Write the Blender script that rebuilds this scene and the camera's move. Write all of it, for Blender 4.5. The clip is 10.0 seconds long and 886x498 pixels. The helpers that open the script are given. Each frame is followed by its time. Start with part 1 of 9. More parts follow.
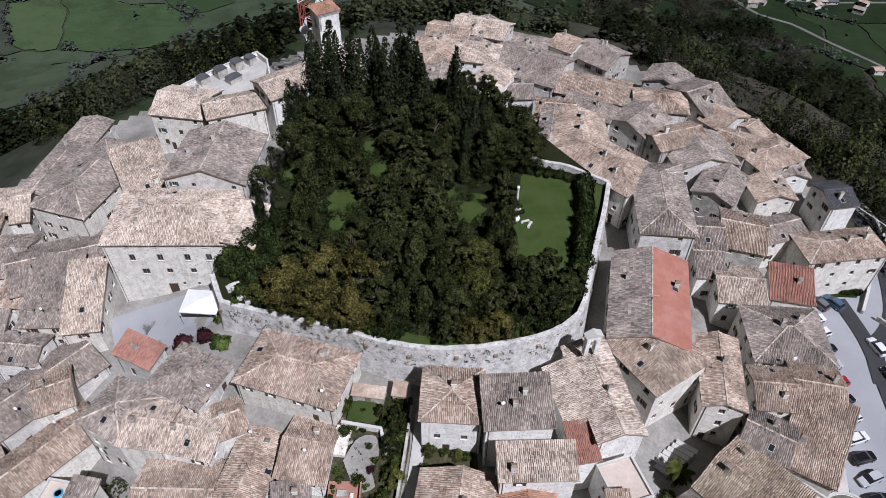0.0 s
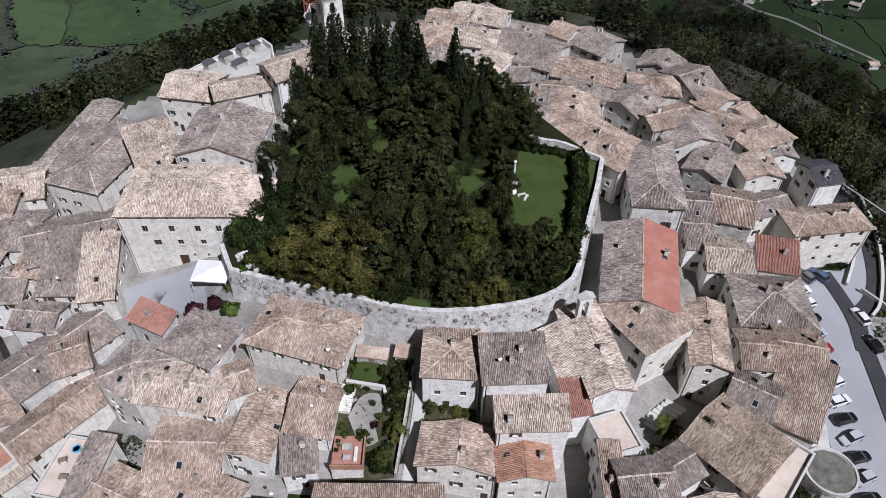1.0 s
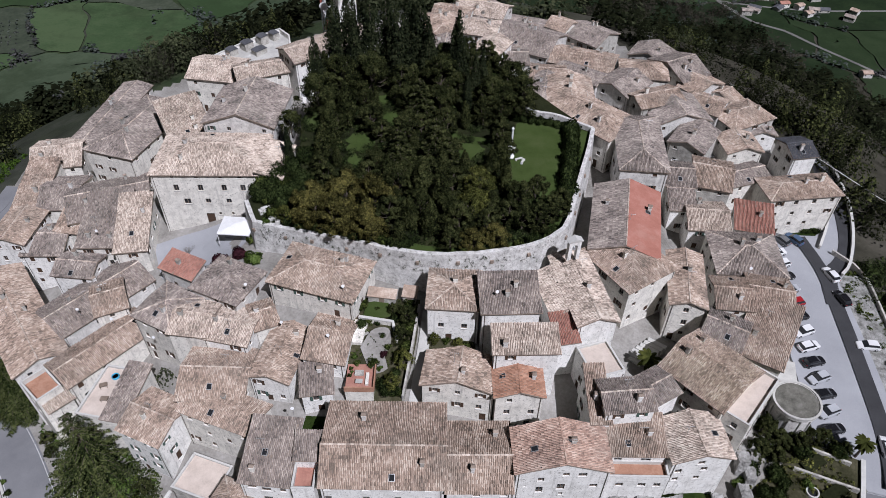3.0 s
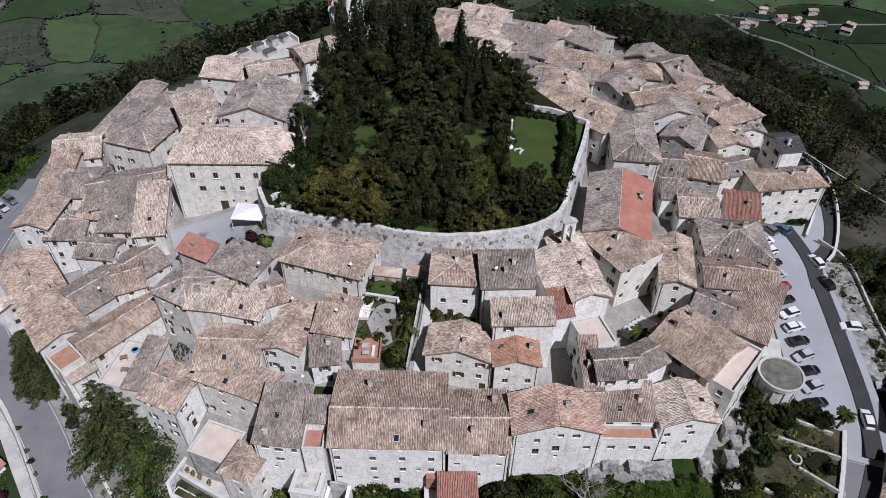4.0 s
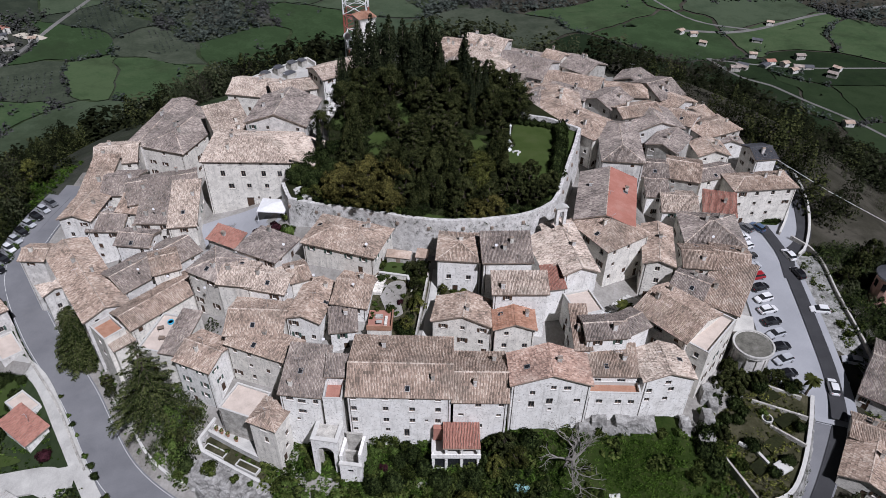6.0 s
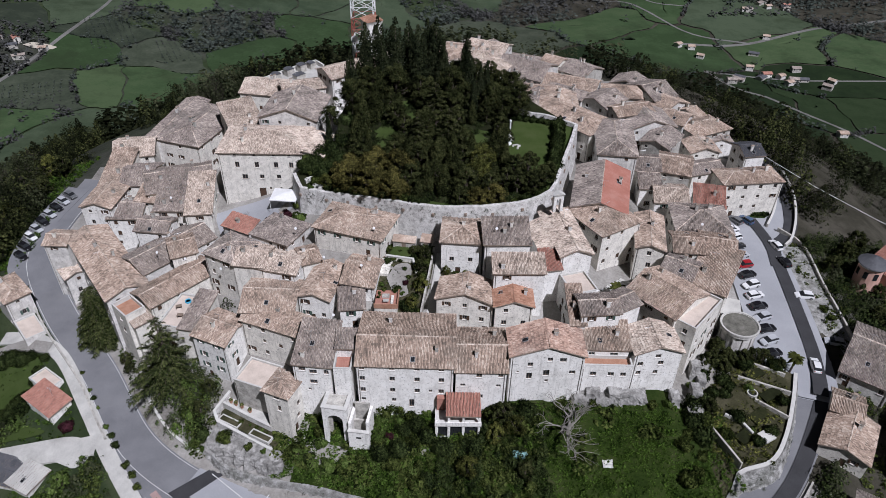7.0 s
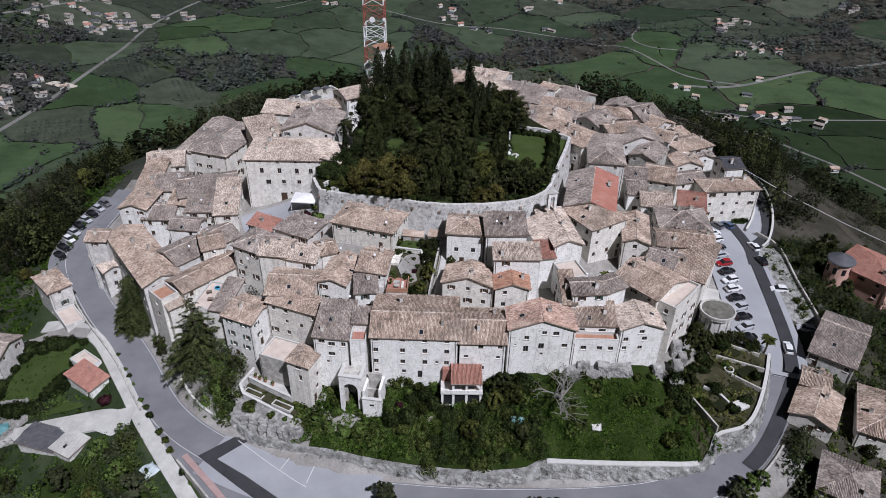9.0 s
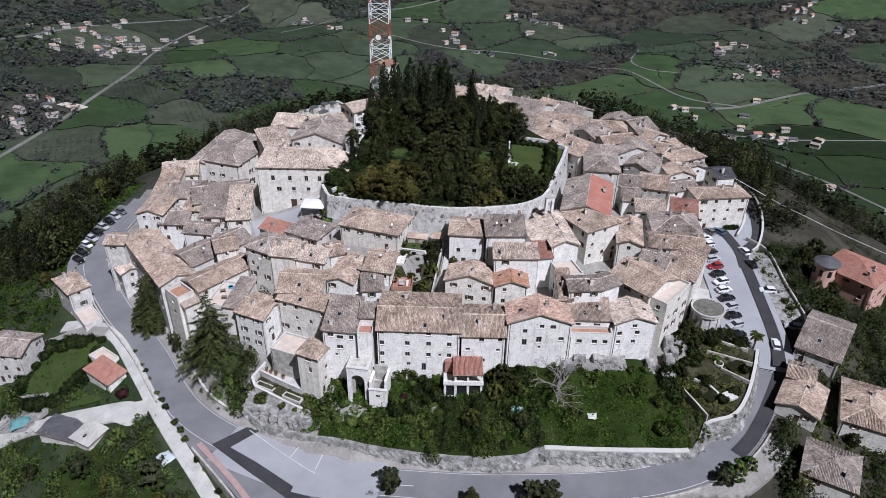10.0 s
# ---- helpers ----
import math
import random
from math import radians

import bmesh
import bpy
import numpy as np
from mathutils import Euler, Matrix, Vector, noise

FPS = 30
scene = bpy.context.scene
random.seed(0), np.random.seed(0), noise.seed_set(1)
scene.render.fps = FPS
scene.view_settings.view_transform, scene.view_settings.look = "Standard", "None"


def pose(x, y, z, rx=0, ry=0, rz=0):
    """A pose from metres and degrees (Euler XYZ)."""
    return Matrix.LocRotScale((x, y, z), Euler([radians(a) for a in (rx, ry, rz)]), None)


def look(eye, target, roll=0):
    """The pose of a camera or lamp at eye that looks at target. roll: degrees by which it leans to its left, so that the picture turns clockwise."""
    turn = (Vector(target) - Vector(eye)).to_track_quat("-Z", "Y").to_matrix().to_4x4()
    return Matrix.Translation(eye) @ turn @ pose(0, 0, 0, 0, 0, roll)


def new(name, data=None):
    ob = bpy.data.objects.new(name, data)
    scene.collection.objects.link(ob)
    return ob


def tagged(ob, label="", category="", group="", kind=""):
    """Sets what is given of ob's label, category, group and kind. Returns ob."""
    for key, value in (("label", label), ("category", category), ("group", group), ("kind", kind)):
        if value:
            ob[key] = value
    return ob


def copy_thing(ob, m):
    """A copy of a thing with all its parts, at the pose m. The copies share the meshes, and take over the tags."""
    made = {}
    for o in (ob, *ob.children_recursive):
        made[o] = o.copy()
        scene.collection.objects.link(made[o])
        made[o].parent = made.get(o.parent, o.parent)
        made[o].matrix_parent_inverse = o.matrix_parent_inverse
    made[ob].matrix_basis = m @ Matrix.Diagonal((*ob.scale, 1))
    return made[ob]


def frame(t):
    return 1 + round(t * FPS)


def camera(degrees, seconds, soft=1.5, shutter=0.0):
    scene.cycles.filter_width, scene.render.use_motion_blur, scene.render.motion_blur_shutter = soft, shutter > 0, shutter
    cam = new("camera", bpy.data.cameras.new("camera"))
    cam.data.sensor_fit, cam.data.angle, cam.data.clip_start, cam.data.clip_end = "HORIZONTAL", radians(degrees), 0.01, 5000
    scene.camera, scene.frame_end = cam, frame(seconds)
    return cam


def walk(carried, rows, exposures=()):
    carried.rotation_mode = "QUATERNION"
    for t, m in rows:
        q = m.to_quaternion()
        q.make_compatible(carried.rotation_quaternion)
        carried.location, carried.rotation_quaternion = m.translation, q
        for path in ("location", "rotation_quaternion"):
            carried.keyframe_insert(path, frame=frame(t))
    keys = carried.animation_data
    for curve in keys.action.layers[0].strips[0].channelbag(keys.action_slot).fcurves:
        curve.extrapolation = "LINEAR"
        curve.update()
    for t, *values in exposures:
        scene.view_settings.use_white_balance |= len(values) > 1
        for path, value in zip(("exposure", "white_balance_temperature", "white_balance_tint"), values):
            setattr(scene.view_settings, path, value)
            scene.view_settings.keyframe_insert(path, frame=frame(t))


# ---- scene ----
cam = camera(64.8, 10.0, soft=0.75)
PATH = [
    (0, (-0.439, -2.291, 98.615), (-0.43, -0.874, 97.204), 0.8),
    (0.5, (-0.455, -5.694, 98.615), (-0.445, -4.275, 97.205), 0.8),
    (1, (-0.466, -9.285, 98.653), (-0.456, -7.868, 97.242), 0.8),
    (1.5, (-0.42, -13.067, 98.671), (-0.412, -11.645, 97.264), 0.8),
    (2, (-0.372, -17.005, 98.691), (-0.368, -15.574, 97.293), 0.7),
    (2.5, (-0.299, -21.132, 98.717), (-0.299, -19.692, 97.33), 0.7),
    (4, (-0.057, -34.449, 98.954), (-0.069, -32.966, 97.612), 0.7),
    (4.5, (-0.034, -38.996, 98.969), (-0.049, -37.497, 97.646), 0.6),
    (5, (-0.094, -43.624, 98.967), (-0.112, -42.105, 97.666), 0.7),
    (5.5, (-0.23, -48.332, 98.949), (-0.25, -46.784, 97.682), 0.7),
    (6.8, (-0.778, -61.109, 98.886), (-0.799, -59.515, 97.678), 0.9),
    (7, (-0.84, -63.085, 98.876), (-0.862, -61.488, 97.672), 1.0),
    (7.5, (-0.947, -67.982, 98.798), (-0.97, -66.375, 97.609), 1.1),
    (8, (-0.953, -72.757, 98.665), (-0.979, -71.128, 97.505), 1.1),
    (8.5, (-0.901, -77.423, 98.511), (-0.931, -75.774, 97.381), 1.1),
    (9, (-0.811, -82.116, 98.384), (-0.846, -80.445, 97.285), 1.0),
    (9.5, (-0.703, -86.825, 98.284), (-0.743, -85.135, 97.217), 0.9),
    (10, (-0.583, -91.582, 98.221), (-0.627, -89.875, 97.179), 0.9),
]
walk(cam, [(t, look(eye, target, roll)) for t, eye, target, roll in PATH], [(0, 0.17, 5680, 17), (2.5, 0.07, 5680, 17), (5, 0.06, 5680, 17), (7.5, 0.0, 5680, 17), (9, 0.03, 5640, 17), (10, 0.23, 5600, 17)])

# ---- light ----
SUN_AZ, SUN_EL = radians(-57), radians(54)
world = bpy.data.worlds.new("sky")
scene.world = world
world.use_nodes = True
sky = world.node_tree.nodes.new("ShaderNodeTexSky")
sky.sky_type, sky.sun_disc = "NISHITA", False
sky.sun_elevation, sky.sun_rotation = SUN_EL, radians(90) - SUN_AZ
world.node_tree.links.new(sky.outputs[0], world.node_tree.nodes["Background"].inputs[0])
world.node_tree.nodes["Background"].inputs[1].default_value = 0.0042
sun = new("sun", bpy.data.lights.new("sun", "SUN"))
sun.data.energy, sun.data.angle, sun.data.color = 4.7, radians(0.6), (1.0, 0.96, 0.91)
sun_way = Vector((math.cos(SUN_AZ) * math.cos(SUN_EL), math.sin(SUN_AZ) * math.cos(SUN_EL), math.sin(SUN_EL)))
sun.matrix_world = look(sun_way * 300, (0, 0, 0))

# ---- materials ----


def material(name, stops, scale=1.0, fine=8.0, rough=0.85, bump=0.3, metal=0.0, island=0.0, blotch=0.0, blotch_col=(0.1, 0.1, 0.09), random_ob=0.0, spec=0.3, bump_dist=0.05, speck=0.0, streak=0.0):
    """Two-scale noise over a colour ramp in object space, with optional per-island change, stains and bump."""
    m = bpy.data.materials.new(name)
    m.use_nodes = True
    nt = m.node_tree
    bs = nt.nodes["Principled BSDF"]
    nd, ln = nt.nodes.new, nt.links.new
    co = nd("ShaderNodeNewGeometry")
    n1, n2 = nd("ShaderNodeTexNoise"), nd("ShaderNodeTexNoise")
    for n, s, d in ((n1, scale, 5), (n2, fine, 4)):
        n.inputs["Scale"].default_value, n.inputs["Detail"].default_value = s, d
        n.inputs["Roughness"].default_value = 0.6
        ln(co.outputs["Position"], n.inputs["Vector"])
    mix = nd("ShaderNodeMath")
    mix.operation = "ADD"
    mul = nd("ShaderNodeMath")
    mul.operation, mul.inputs[1].default_value = "MULTIPLY_ADD", 0.5
    ln(n2.outputs["Fac"], mul.inputs[0])
    mul.inputs[2].default_value = -0.25
    ln(n1.outputs["Fac"], mix.inputs[0])
    ln(mul.outputs[0], mix.inputs[1])
    fac = mix.outputs[0]
    if island:
        isl = nd("ShaderNodeMath")
        isl.operation = "MULTIPLY_ADD"
        ln(co.outputs["Random Per Island"], isl.inputs[0])
        isl.inputs[1].default_value = island
        isl.inputs[2].default_value = -island / 2
        a = nd("ShaderNodeMath")
        a.operation = "ADD"
        ln(fac, a.inputs[0]), ln(isl.outputs[0], a.inputs[1])
        fac = a.outputs[0]
    if random_ob:
        oi = nd("ShaderNodeObjectInfo")
        isl = nd("ShaderNodeMath")
        isl.operation = "MULTIPLY_ADD"
        ln(oi.outputs["Random"], isl.inputs[0])
        isl.inputs[1].default_value, isl.inputs[2].default_value = random_ob, -random_ob / 2
        a = nd("ShaderNodeMath")
        a.operation = "ADD"
        ln(fac, a.inputs[0]), ln(isl.outputs[0], a.inputs[1])
        fac = a.outputs[0]
    ramp = nd("ShaderNodeValToRGB")
    el = ramp.color_ramp.elements
    el[0].position, el[0].color = 0.22, (*stops[0], 1)
    el[1].position, el[1].color = 0.78, (*stops[-1], 1)
    for k, c in enumerate(stops[1:-1]):
        e = el.new(0.22 + 0.56 * (k + 1) / (len(stops) - 1))
        e.color = (*c, 1)
    ln(fac, ramp.inputs[0])
    col = ramp.outputs[0]
    if blotch:
        n3 = nd("ShaderNodeTexNoise")
        n3.inputs["Scale"].default_value, n3.inputs["Detail"].default_value = scale * 0.45, 6
        n3.inputs["Roughness"].default_value = 0.7
        ln(co.outputs["Position"], n3.inputs["Vector"])
        r3 = nd("ShaderNodeValToRGB")
        r3.color_ramp.elements[0].position, r3.color_ramp.elements[1].position = 0.5, 0.63
        r3.color_ramp.elements[1].color = (blotch, blotch, blotch, 1)
        ln(n3.outputs["Fac"], r3.inputs[0])
        mx = nd("ShaderNodeMixRGB")
        ln(r3.outputs[0], mx.inputs[0]), ln(col, mx.inputs[1])
        mx.inputs[2].default_value = (*blotch_col, 1)
        col = mx.outputs[0]
    for amount, size, lo, hi, flat in ((speck, 2.8, 0.555, 0.66, 1.0), (streak, 1.4, 0.53, 0.72, 0.1)):
        if amount:
            mp = nd("ShaderNodeMapping")
            mp.inputs["Scale"].default_value = (1, 1, flat)
            ln(co.outputs["Position"], mp.inputs[0])
            n4 = nd("ShaderNodeTexNoise")
            n4.inputs["Scale"].default_value, n4.inputs["Detail"].default_value, n4.inputs["Roughness"].default_value = size, 7, 0.72
            ln(mp.outputs[0], n4.inputs["Vector"])
            r4 = nd("ShaderNodeValToRGB")
            r4.color_ramp.elements[0].position, r4.color_ramp.elements[1].position = lo, hi
            r4.color_ramp.elements[1].color = (amount, amount, amount, 1)
            ln(n4.outputs["Fac"], r4.inputs[0])
            mx = nd("ShaderNodeMixRGB")
            ln(r4.outputs[0], mx.inputs[0]), ln(col, mx.inputs[1])
            mx.inputs[2].default_value = (0.2, 0.19, 0.175, 1)
            col = mx.outputs[0]
    ln(col, bs.inputs["Base Color"])
    bs.inputs["Roughness"].default_value, bs.inputs["Metallic"].default_value = rough, metal
    bs.inputs["Specular IOR Level"].default_value = spec
    if bump:
        b = nd("ShaderNodeBump")
        b.inputs["Strength"].default_value, b.inputs["Distance"].default_value = bump, bump_dist
        ln(n2.outputs["Fac"], b.inputs["Height"])
        ln(b.outputs[0], bs.inputs["Normal"])
    return m


TILE = material("old_clay_tiles", [(0.156, 0.121, 0.096), (0.31, 0.23, 0.176), (0.421, 0.323, 0.256), (0.577, 0.483, 0.398)], 0.3, 2.4, 0.9, 0.2, island=0.38, blotch=0.35, blotch_col=(0.17, 0.155, 0.13))
TILE_PALE = material("lichen_grey_tiles", [(0.192, 0.158, 0.127), (0.409, 0.327, 0.268), (0.568, 0.476, 0.395), (0.703, 0.61, 0.522)], 0.3, 2.4, 0.9, 0.2, island=0.38, blotch=0.3, blotch_col=(0.24, 0.22, 0.18))
TILE_GREY = material("weathered_grey_tiles", [(0.108, 0.093, 0.083), (0.218, 0.181, 0.16), (0.304, 0.258, 0.226), (0.459, 0.395, 0.342)], 0.3, 2.4, 0.9, 0.2, island=0.38, blotch=0.35, blotch_col=(0.15, 0.14, 0.12))
TILE_RED = material("new_red_tiles", [(0.23, 0.11, 0.085), (0.34, 0.165, 0.125), (0.42, 0.22, 0.165)], 0.5, 3, 0.85, 0.15, island=0.35)
TILE_ROSE = material("rosy_clay_tiles", [(0.19, 0.125, 0.098), (0.36, 0.236, 0.18), (0.47, 0.325, 0.255), (0.6, 0.46, 0.37)], 0.3, 2.4, 0.9, 0.2, island=0.38, blotch=0.35, blotch_col=(0.2, 0.165, 0.14))
TILE_ORANGE = material("orange_tiles", [(0.24, 0.125, 0.08), (0.35, 0.19, 0.125), (0.43, 0.26, 0.18)], 0.5, 3, 0.85, 0.15, island=0.4)
TILE_SLATE = material("dark_slate_roof", [(0.05, 0.052, 0.058), (0.08, 0.082, 0.09), (0.11, 0.11, 0.12)], 0.5, 3, 0.7, 0.1, island=0.3)
RED_SHEET = material("red_roofing_sheet", [(0.3, 0.125, 0.09), (0.36, 0.155, 0.115), (0.42, 0.2, 0.155)], 0.5, 3, 0.8, 0.1, blotch=0.35, blotch_col=(0.42, 0.24, 0.19))
BED = material("roof_bed", [(0.15, 0.118, 0.094), (0.25, 0.2, 0.16), (0.34, 0.275, 0.225)], 0.5, 5, 0.95, 0.2)
WALLS = {
    "white": material("white_plaster", [(0.627, 0.61, 0.574), (0.79, 0.771, 0.732), (0.85, 0.842, 0.812)], 0.9, 7, 0.9, 0.15, blotch=0.34, blotch_col=(0.46, 0.45, 0.42), speck=0.85, streak=0.55),
    "cream": material("cream_plaster", [(0.541, 0.512, 0.457), (0.717, 0.687, 0.623), (0.823, 0.787, 0.716)], 0.9, 7, 0.9, 0.2, blotch=0.34, blotch_col=(0.36, 0.34, 0.31), speck=0.85, streak=0.55),
    "grey": material("grey_render", [(0.416, 0.399, 0.371), (0.605, 0.586, 0.556), (0.756, 0.736, 0.691)], 0.9, 7, 0.92, 0.25, blotch=0.34, blotch_col=(0.27, 0.26, 0.245), speck=0.85, streak=0.55),
    "stone": material("rubble_stone", [(0.2, 0.188, 0.167), (0.42, 0.401, 0.363), (0.6, 0.579, 0.525)], 0.9, 4, 0.95, 0.6, blotch=0.5, blotch_col=(0.2, 0.195, 0.18), bump_dist=0.12),
    "yellow": material("pale_yellow_plaster", [(0.6, 0.55, 0.38), (0.72, 0.66, 0.47)], 0.5, 5, 0.9, 0.15),
    "pink": material("pink_plaster", [(0.5, 0.3, 0.24), (0.6, 0.38, 0.31)], 0.5, 5, 0.9, 0.15),
}
STONE = material("park_wall_stone", [(0.22, 0.21, 0.195), (0.5, 0.485, 0.46), (0.64, 0.625, 0.6), (0.72, 0.71, 0.68)], 1.1, 4.5, 0.95, 0.7, blotch=0.45, blotch_col=(0.2, 0.195, 0.18), bump_dist=0.12, speck=0.9)
ASPHALT = material("grey_asphalt", [(0.1296, 0.1308, 0.138), (0.1656, 0.1668, 0.1752), (0.2064, 0.2076, 0.2148)], 0.15, 6, 0.9, 0.1, blotch=0.25, blotch_col=(0.2, 0.2, 0.2))
# Fresh asphalt, its tone lowered further for shadows on the east road.
ASPHALT_DARK = material("fresh_asphalt_with_shade", [(0.036, 0.036, 0.038), (0.056, 0.056, 0.059)], 0.3, 6, 0.9, 0.1, spec=0.12)
CONCRETE = material("pale_paving", [(0.33, 0.32, 0.3), (0.45, 0.44, 0.41), (0.55, 0.54, 0.5)], 0.3, 4, 0.9, 0.15, blotch=0.4, blotch_col=(0.27, 0.26, 0.24))
LINE = material("white_paint", [(0.42, 0.42, 0.41), (0.6, 0.6, 0.59)], 1, 9, 0.8, 0)
GRASS = material("lawn", [(0.03, 0.046, 0.012), (0.045, 0.066, 0.018), (0.062, 0.08, 0.028)], 0.2, 4, 0.95, 0.4, spec=0.06)
GARDEN = material("rough_grass", [(0.00991, 0.0176, 0.00347), (0.0186, 0.0322, 0.00607), (0.0302, 0.0422, 0.0109), (0.0548, 0.0555, 0.026)], 0.2, 2.2, 0.95, 0.6, bump_dist=0.3, spec=0.06)
SOIL = material("garden_soil", [(0.02, 0.021, 0.01), (0.05, 0.048, 0.026), (0.1, 0.09, 0.058)], 0.35, 2.5, 0.95, 0.5, bump_dist=0.2, spec=0.06)
EARTH = material("town_ground", [(0.129, 0.12, 0.104), (0.248, 0.235, 0.214), (0.368, 0.354, 0.332)], 0.12, 2.0, 0.95, 0.4)
GLASS = material("window_glass", [(0.015, 0.016, 0.018), (0.03, 0.032, 0.035)], 0.5, 2, 0.12, 0, spec=0.5)
FRAME = material("window_wood", [(0.16, 0.12, 0.09), (0.24, 0.19, 0.15)], 1, 9, 0.7, 0.1)
SHUTTERS = {
    "brown": material("brown_shutter_paint", [(0.05, 0.03, 0.02), (0.09, 0.055, 0.035)], 1, 9, 0.6, 0.1),
    "green": material("green_shutter_paint", [(0.05, 0.08, 0.065), (0.08, 0.12, 0.1)], 1, 9, 0.6, 0.1),
    "grey": material("grey_shutter_paint", [(0.2, 0.2, 0.2), (0.3, 0.3, 0.29)], 1, 9, 0.6, 0.1),
}
SILL = material("stone_sill", [(0.45, 0.44, 0.41), (0.58, 0.57, 0.54)], 1, 8, 0.9, 0.1)
METAL = material("zinc", [(0.4, 0.4, 0.4), (0.55, 0.55, 0.55)], 1, 8, 0.45, 0, metal=0.7)
BARK = material("bark", [(0.05, 0.04, 0.03), (0.11, 0.09, 0.07)], 2, 12, 0.95, 0.5)
RUBBLE = material("rubble_bank", [(0.063, 0.062, 0.055), (0.216, 0.211, 0.196), (0.365, 0.361, 0.344), (0.506, 0.497, 0.478)], 0.8, 5.0, 0.95, 1.0, blotch=0.6, blotch_col=(0.1, 0.105, 0.085), bump_dist=0.25, speck=0.5)
PALE_ROAD = material("pale_worn_asphalt", [(0.25, 0.255, 0.27), (0.3, 0.305, 0.32), (0.35, 0.355, 0.37)], 0.12, 5, 0.9, 0.1, blotch=0.25, blotch_col=(0.27, 0.275, 0.285))
# Near-black tone: shade under the park trees is put into the floor colour.
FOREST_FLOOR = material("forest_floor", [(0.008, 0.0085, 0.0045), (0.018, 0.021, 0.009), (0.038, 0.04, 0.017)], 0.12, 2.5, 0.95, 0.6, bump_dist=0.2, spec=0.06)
# Most leaf ramps start near black: shade between leaf clumps put into the colour.
LEAVES = {
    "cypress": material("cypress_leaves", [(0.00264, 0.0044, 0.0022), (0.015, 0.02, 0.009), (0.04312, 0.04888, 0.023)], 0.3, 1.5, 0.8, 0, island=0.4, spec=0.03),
    # Pine, oak and rust: raised top stops paint sunlit highlights on the crowns.
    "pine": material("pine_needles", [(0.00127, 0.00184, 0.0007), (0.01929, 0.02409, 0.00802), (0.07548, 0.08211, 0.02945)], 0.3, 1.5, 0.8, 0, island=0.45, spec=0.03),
    "oak": material("broad_leaves", [(0.00278, 0.00367, 0.00087), (0.04387, 0.05012, 0.01262), (0.1647, 0.16605, 0.04253)], 0.2, 1.2, 0.75, 0, island=0.45, spec=0.03),
    "rust": material("russet_leaves", [(0.00432, 0.00468, 0.00144), (0.0494, 0.04693, 0.01352), (0.16095, 0.14326, 0.04147)], 0.2, 1.2, 0.75, 0, island=0.45, spec=0.03),
    "hedge": material("hedge_leaves", [(0.00443, 0.00684, 0.00148), (0.028, 0.0389, 0.00878), (0.08, 0.0969, 0.0257)], 0.25, 1.5, 0.75, 0, island=0.6, spec=0.03),
    "ivy": material("ivy_leaves", [(0.00252, 0.00432, 0.00144), (0.0152, 0.0228, 0.00684), (0.0468, 0.0624, 0.0198)], 0.25, 1.5, 0.75, 0, island=0.6, spec=0.03),
    "weed": material("weed_leaves", [(0.0032, 0.0068, 0.0008), (0.01968, 0.03739, 0.00492), (0.06698, 0.11334, 0.01803)], 0.2, 1.2, 0.75, 0, island=0.6, spec=0.03),
    # Valley twigs and woods: paler, bluer greys put distance haze into the colour.
    "far_twig": material("hazed_valley_twigs", [(0.026, 0.027, 0.025), (0.046, 0.047, 0.044), (0.068, 0.069, 0.066)], 0.03, 0.4, 0.9, 0, island=0.6, spec=0.1),
    "far_wood": material("hazed_valley_woods", [(0.02, 0.026, 0.022), (0.042, 0.051, 0.043), (0.07, 0.081, 0.068)], 0.03, 0.4, 0.9, 0, island=0.6, spec=0.1),
    "bright": material("spring_leaves", [(0.0165, 0.0275, 0.0055), (0.055, 0.085, 0.018), (0.1125, 0.15, 0.04375)], 0.2, 1.2, 0.75, 0, island=0.5, spec=0.03),
    "olive": material("dull_leaves", [(0.0104, 0.0131, 0.0058), (0.032, 0.0384, 0.0184), (0.0704, 0.0768, 0.04)], 0.2, 1.2, 0.8, 0, island=0.3, spec=0.03),
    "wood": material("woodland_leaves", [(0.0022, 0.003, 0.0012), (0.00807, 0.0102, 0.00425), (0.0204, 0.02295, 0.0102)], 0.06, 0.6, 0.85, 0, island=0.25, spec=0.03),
    "cedar": material("cedar_needles", [(0.008, 0.012, 0.004), (0.032, 0.041, 0.013), (0.085, 0.095, 0.034)], 0.3, 1.5, 0.8, 0, island=0.5, spec=0.03),
    "bare": material("bare_twigs", [(0.0095, 0.0088, 0.0062), (0.028, 0.0255, 0.0185), (0.06, 0.055, 0.042)], 0.06, 0.6, 0.9, 0, island=0.3, spec=0.03),
    "purple": material("plum_leaves", [(0.011, 0.0044, 0.0055), (0.05625, 0.01875, 0.025)], 0.3, 1.5, 0.8, 0, island=0.4, spec=0.03),
}

# ---- mesh helpers ----


def mesh_of(name, verts, faces, mats, smooth=False):
    me = bpy.data.meshes.new(name)
    me.from_pydata([tuple(v) for v in verts], [], [tuple(f) for f in faces])
    for m in mats if isinstance(mats, (list, tuple)) else [mats]:
        me.materials.append(m)
    if smooth:
        me.shade_smooth()
    return me


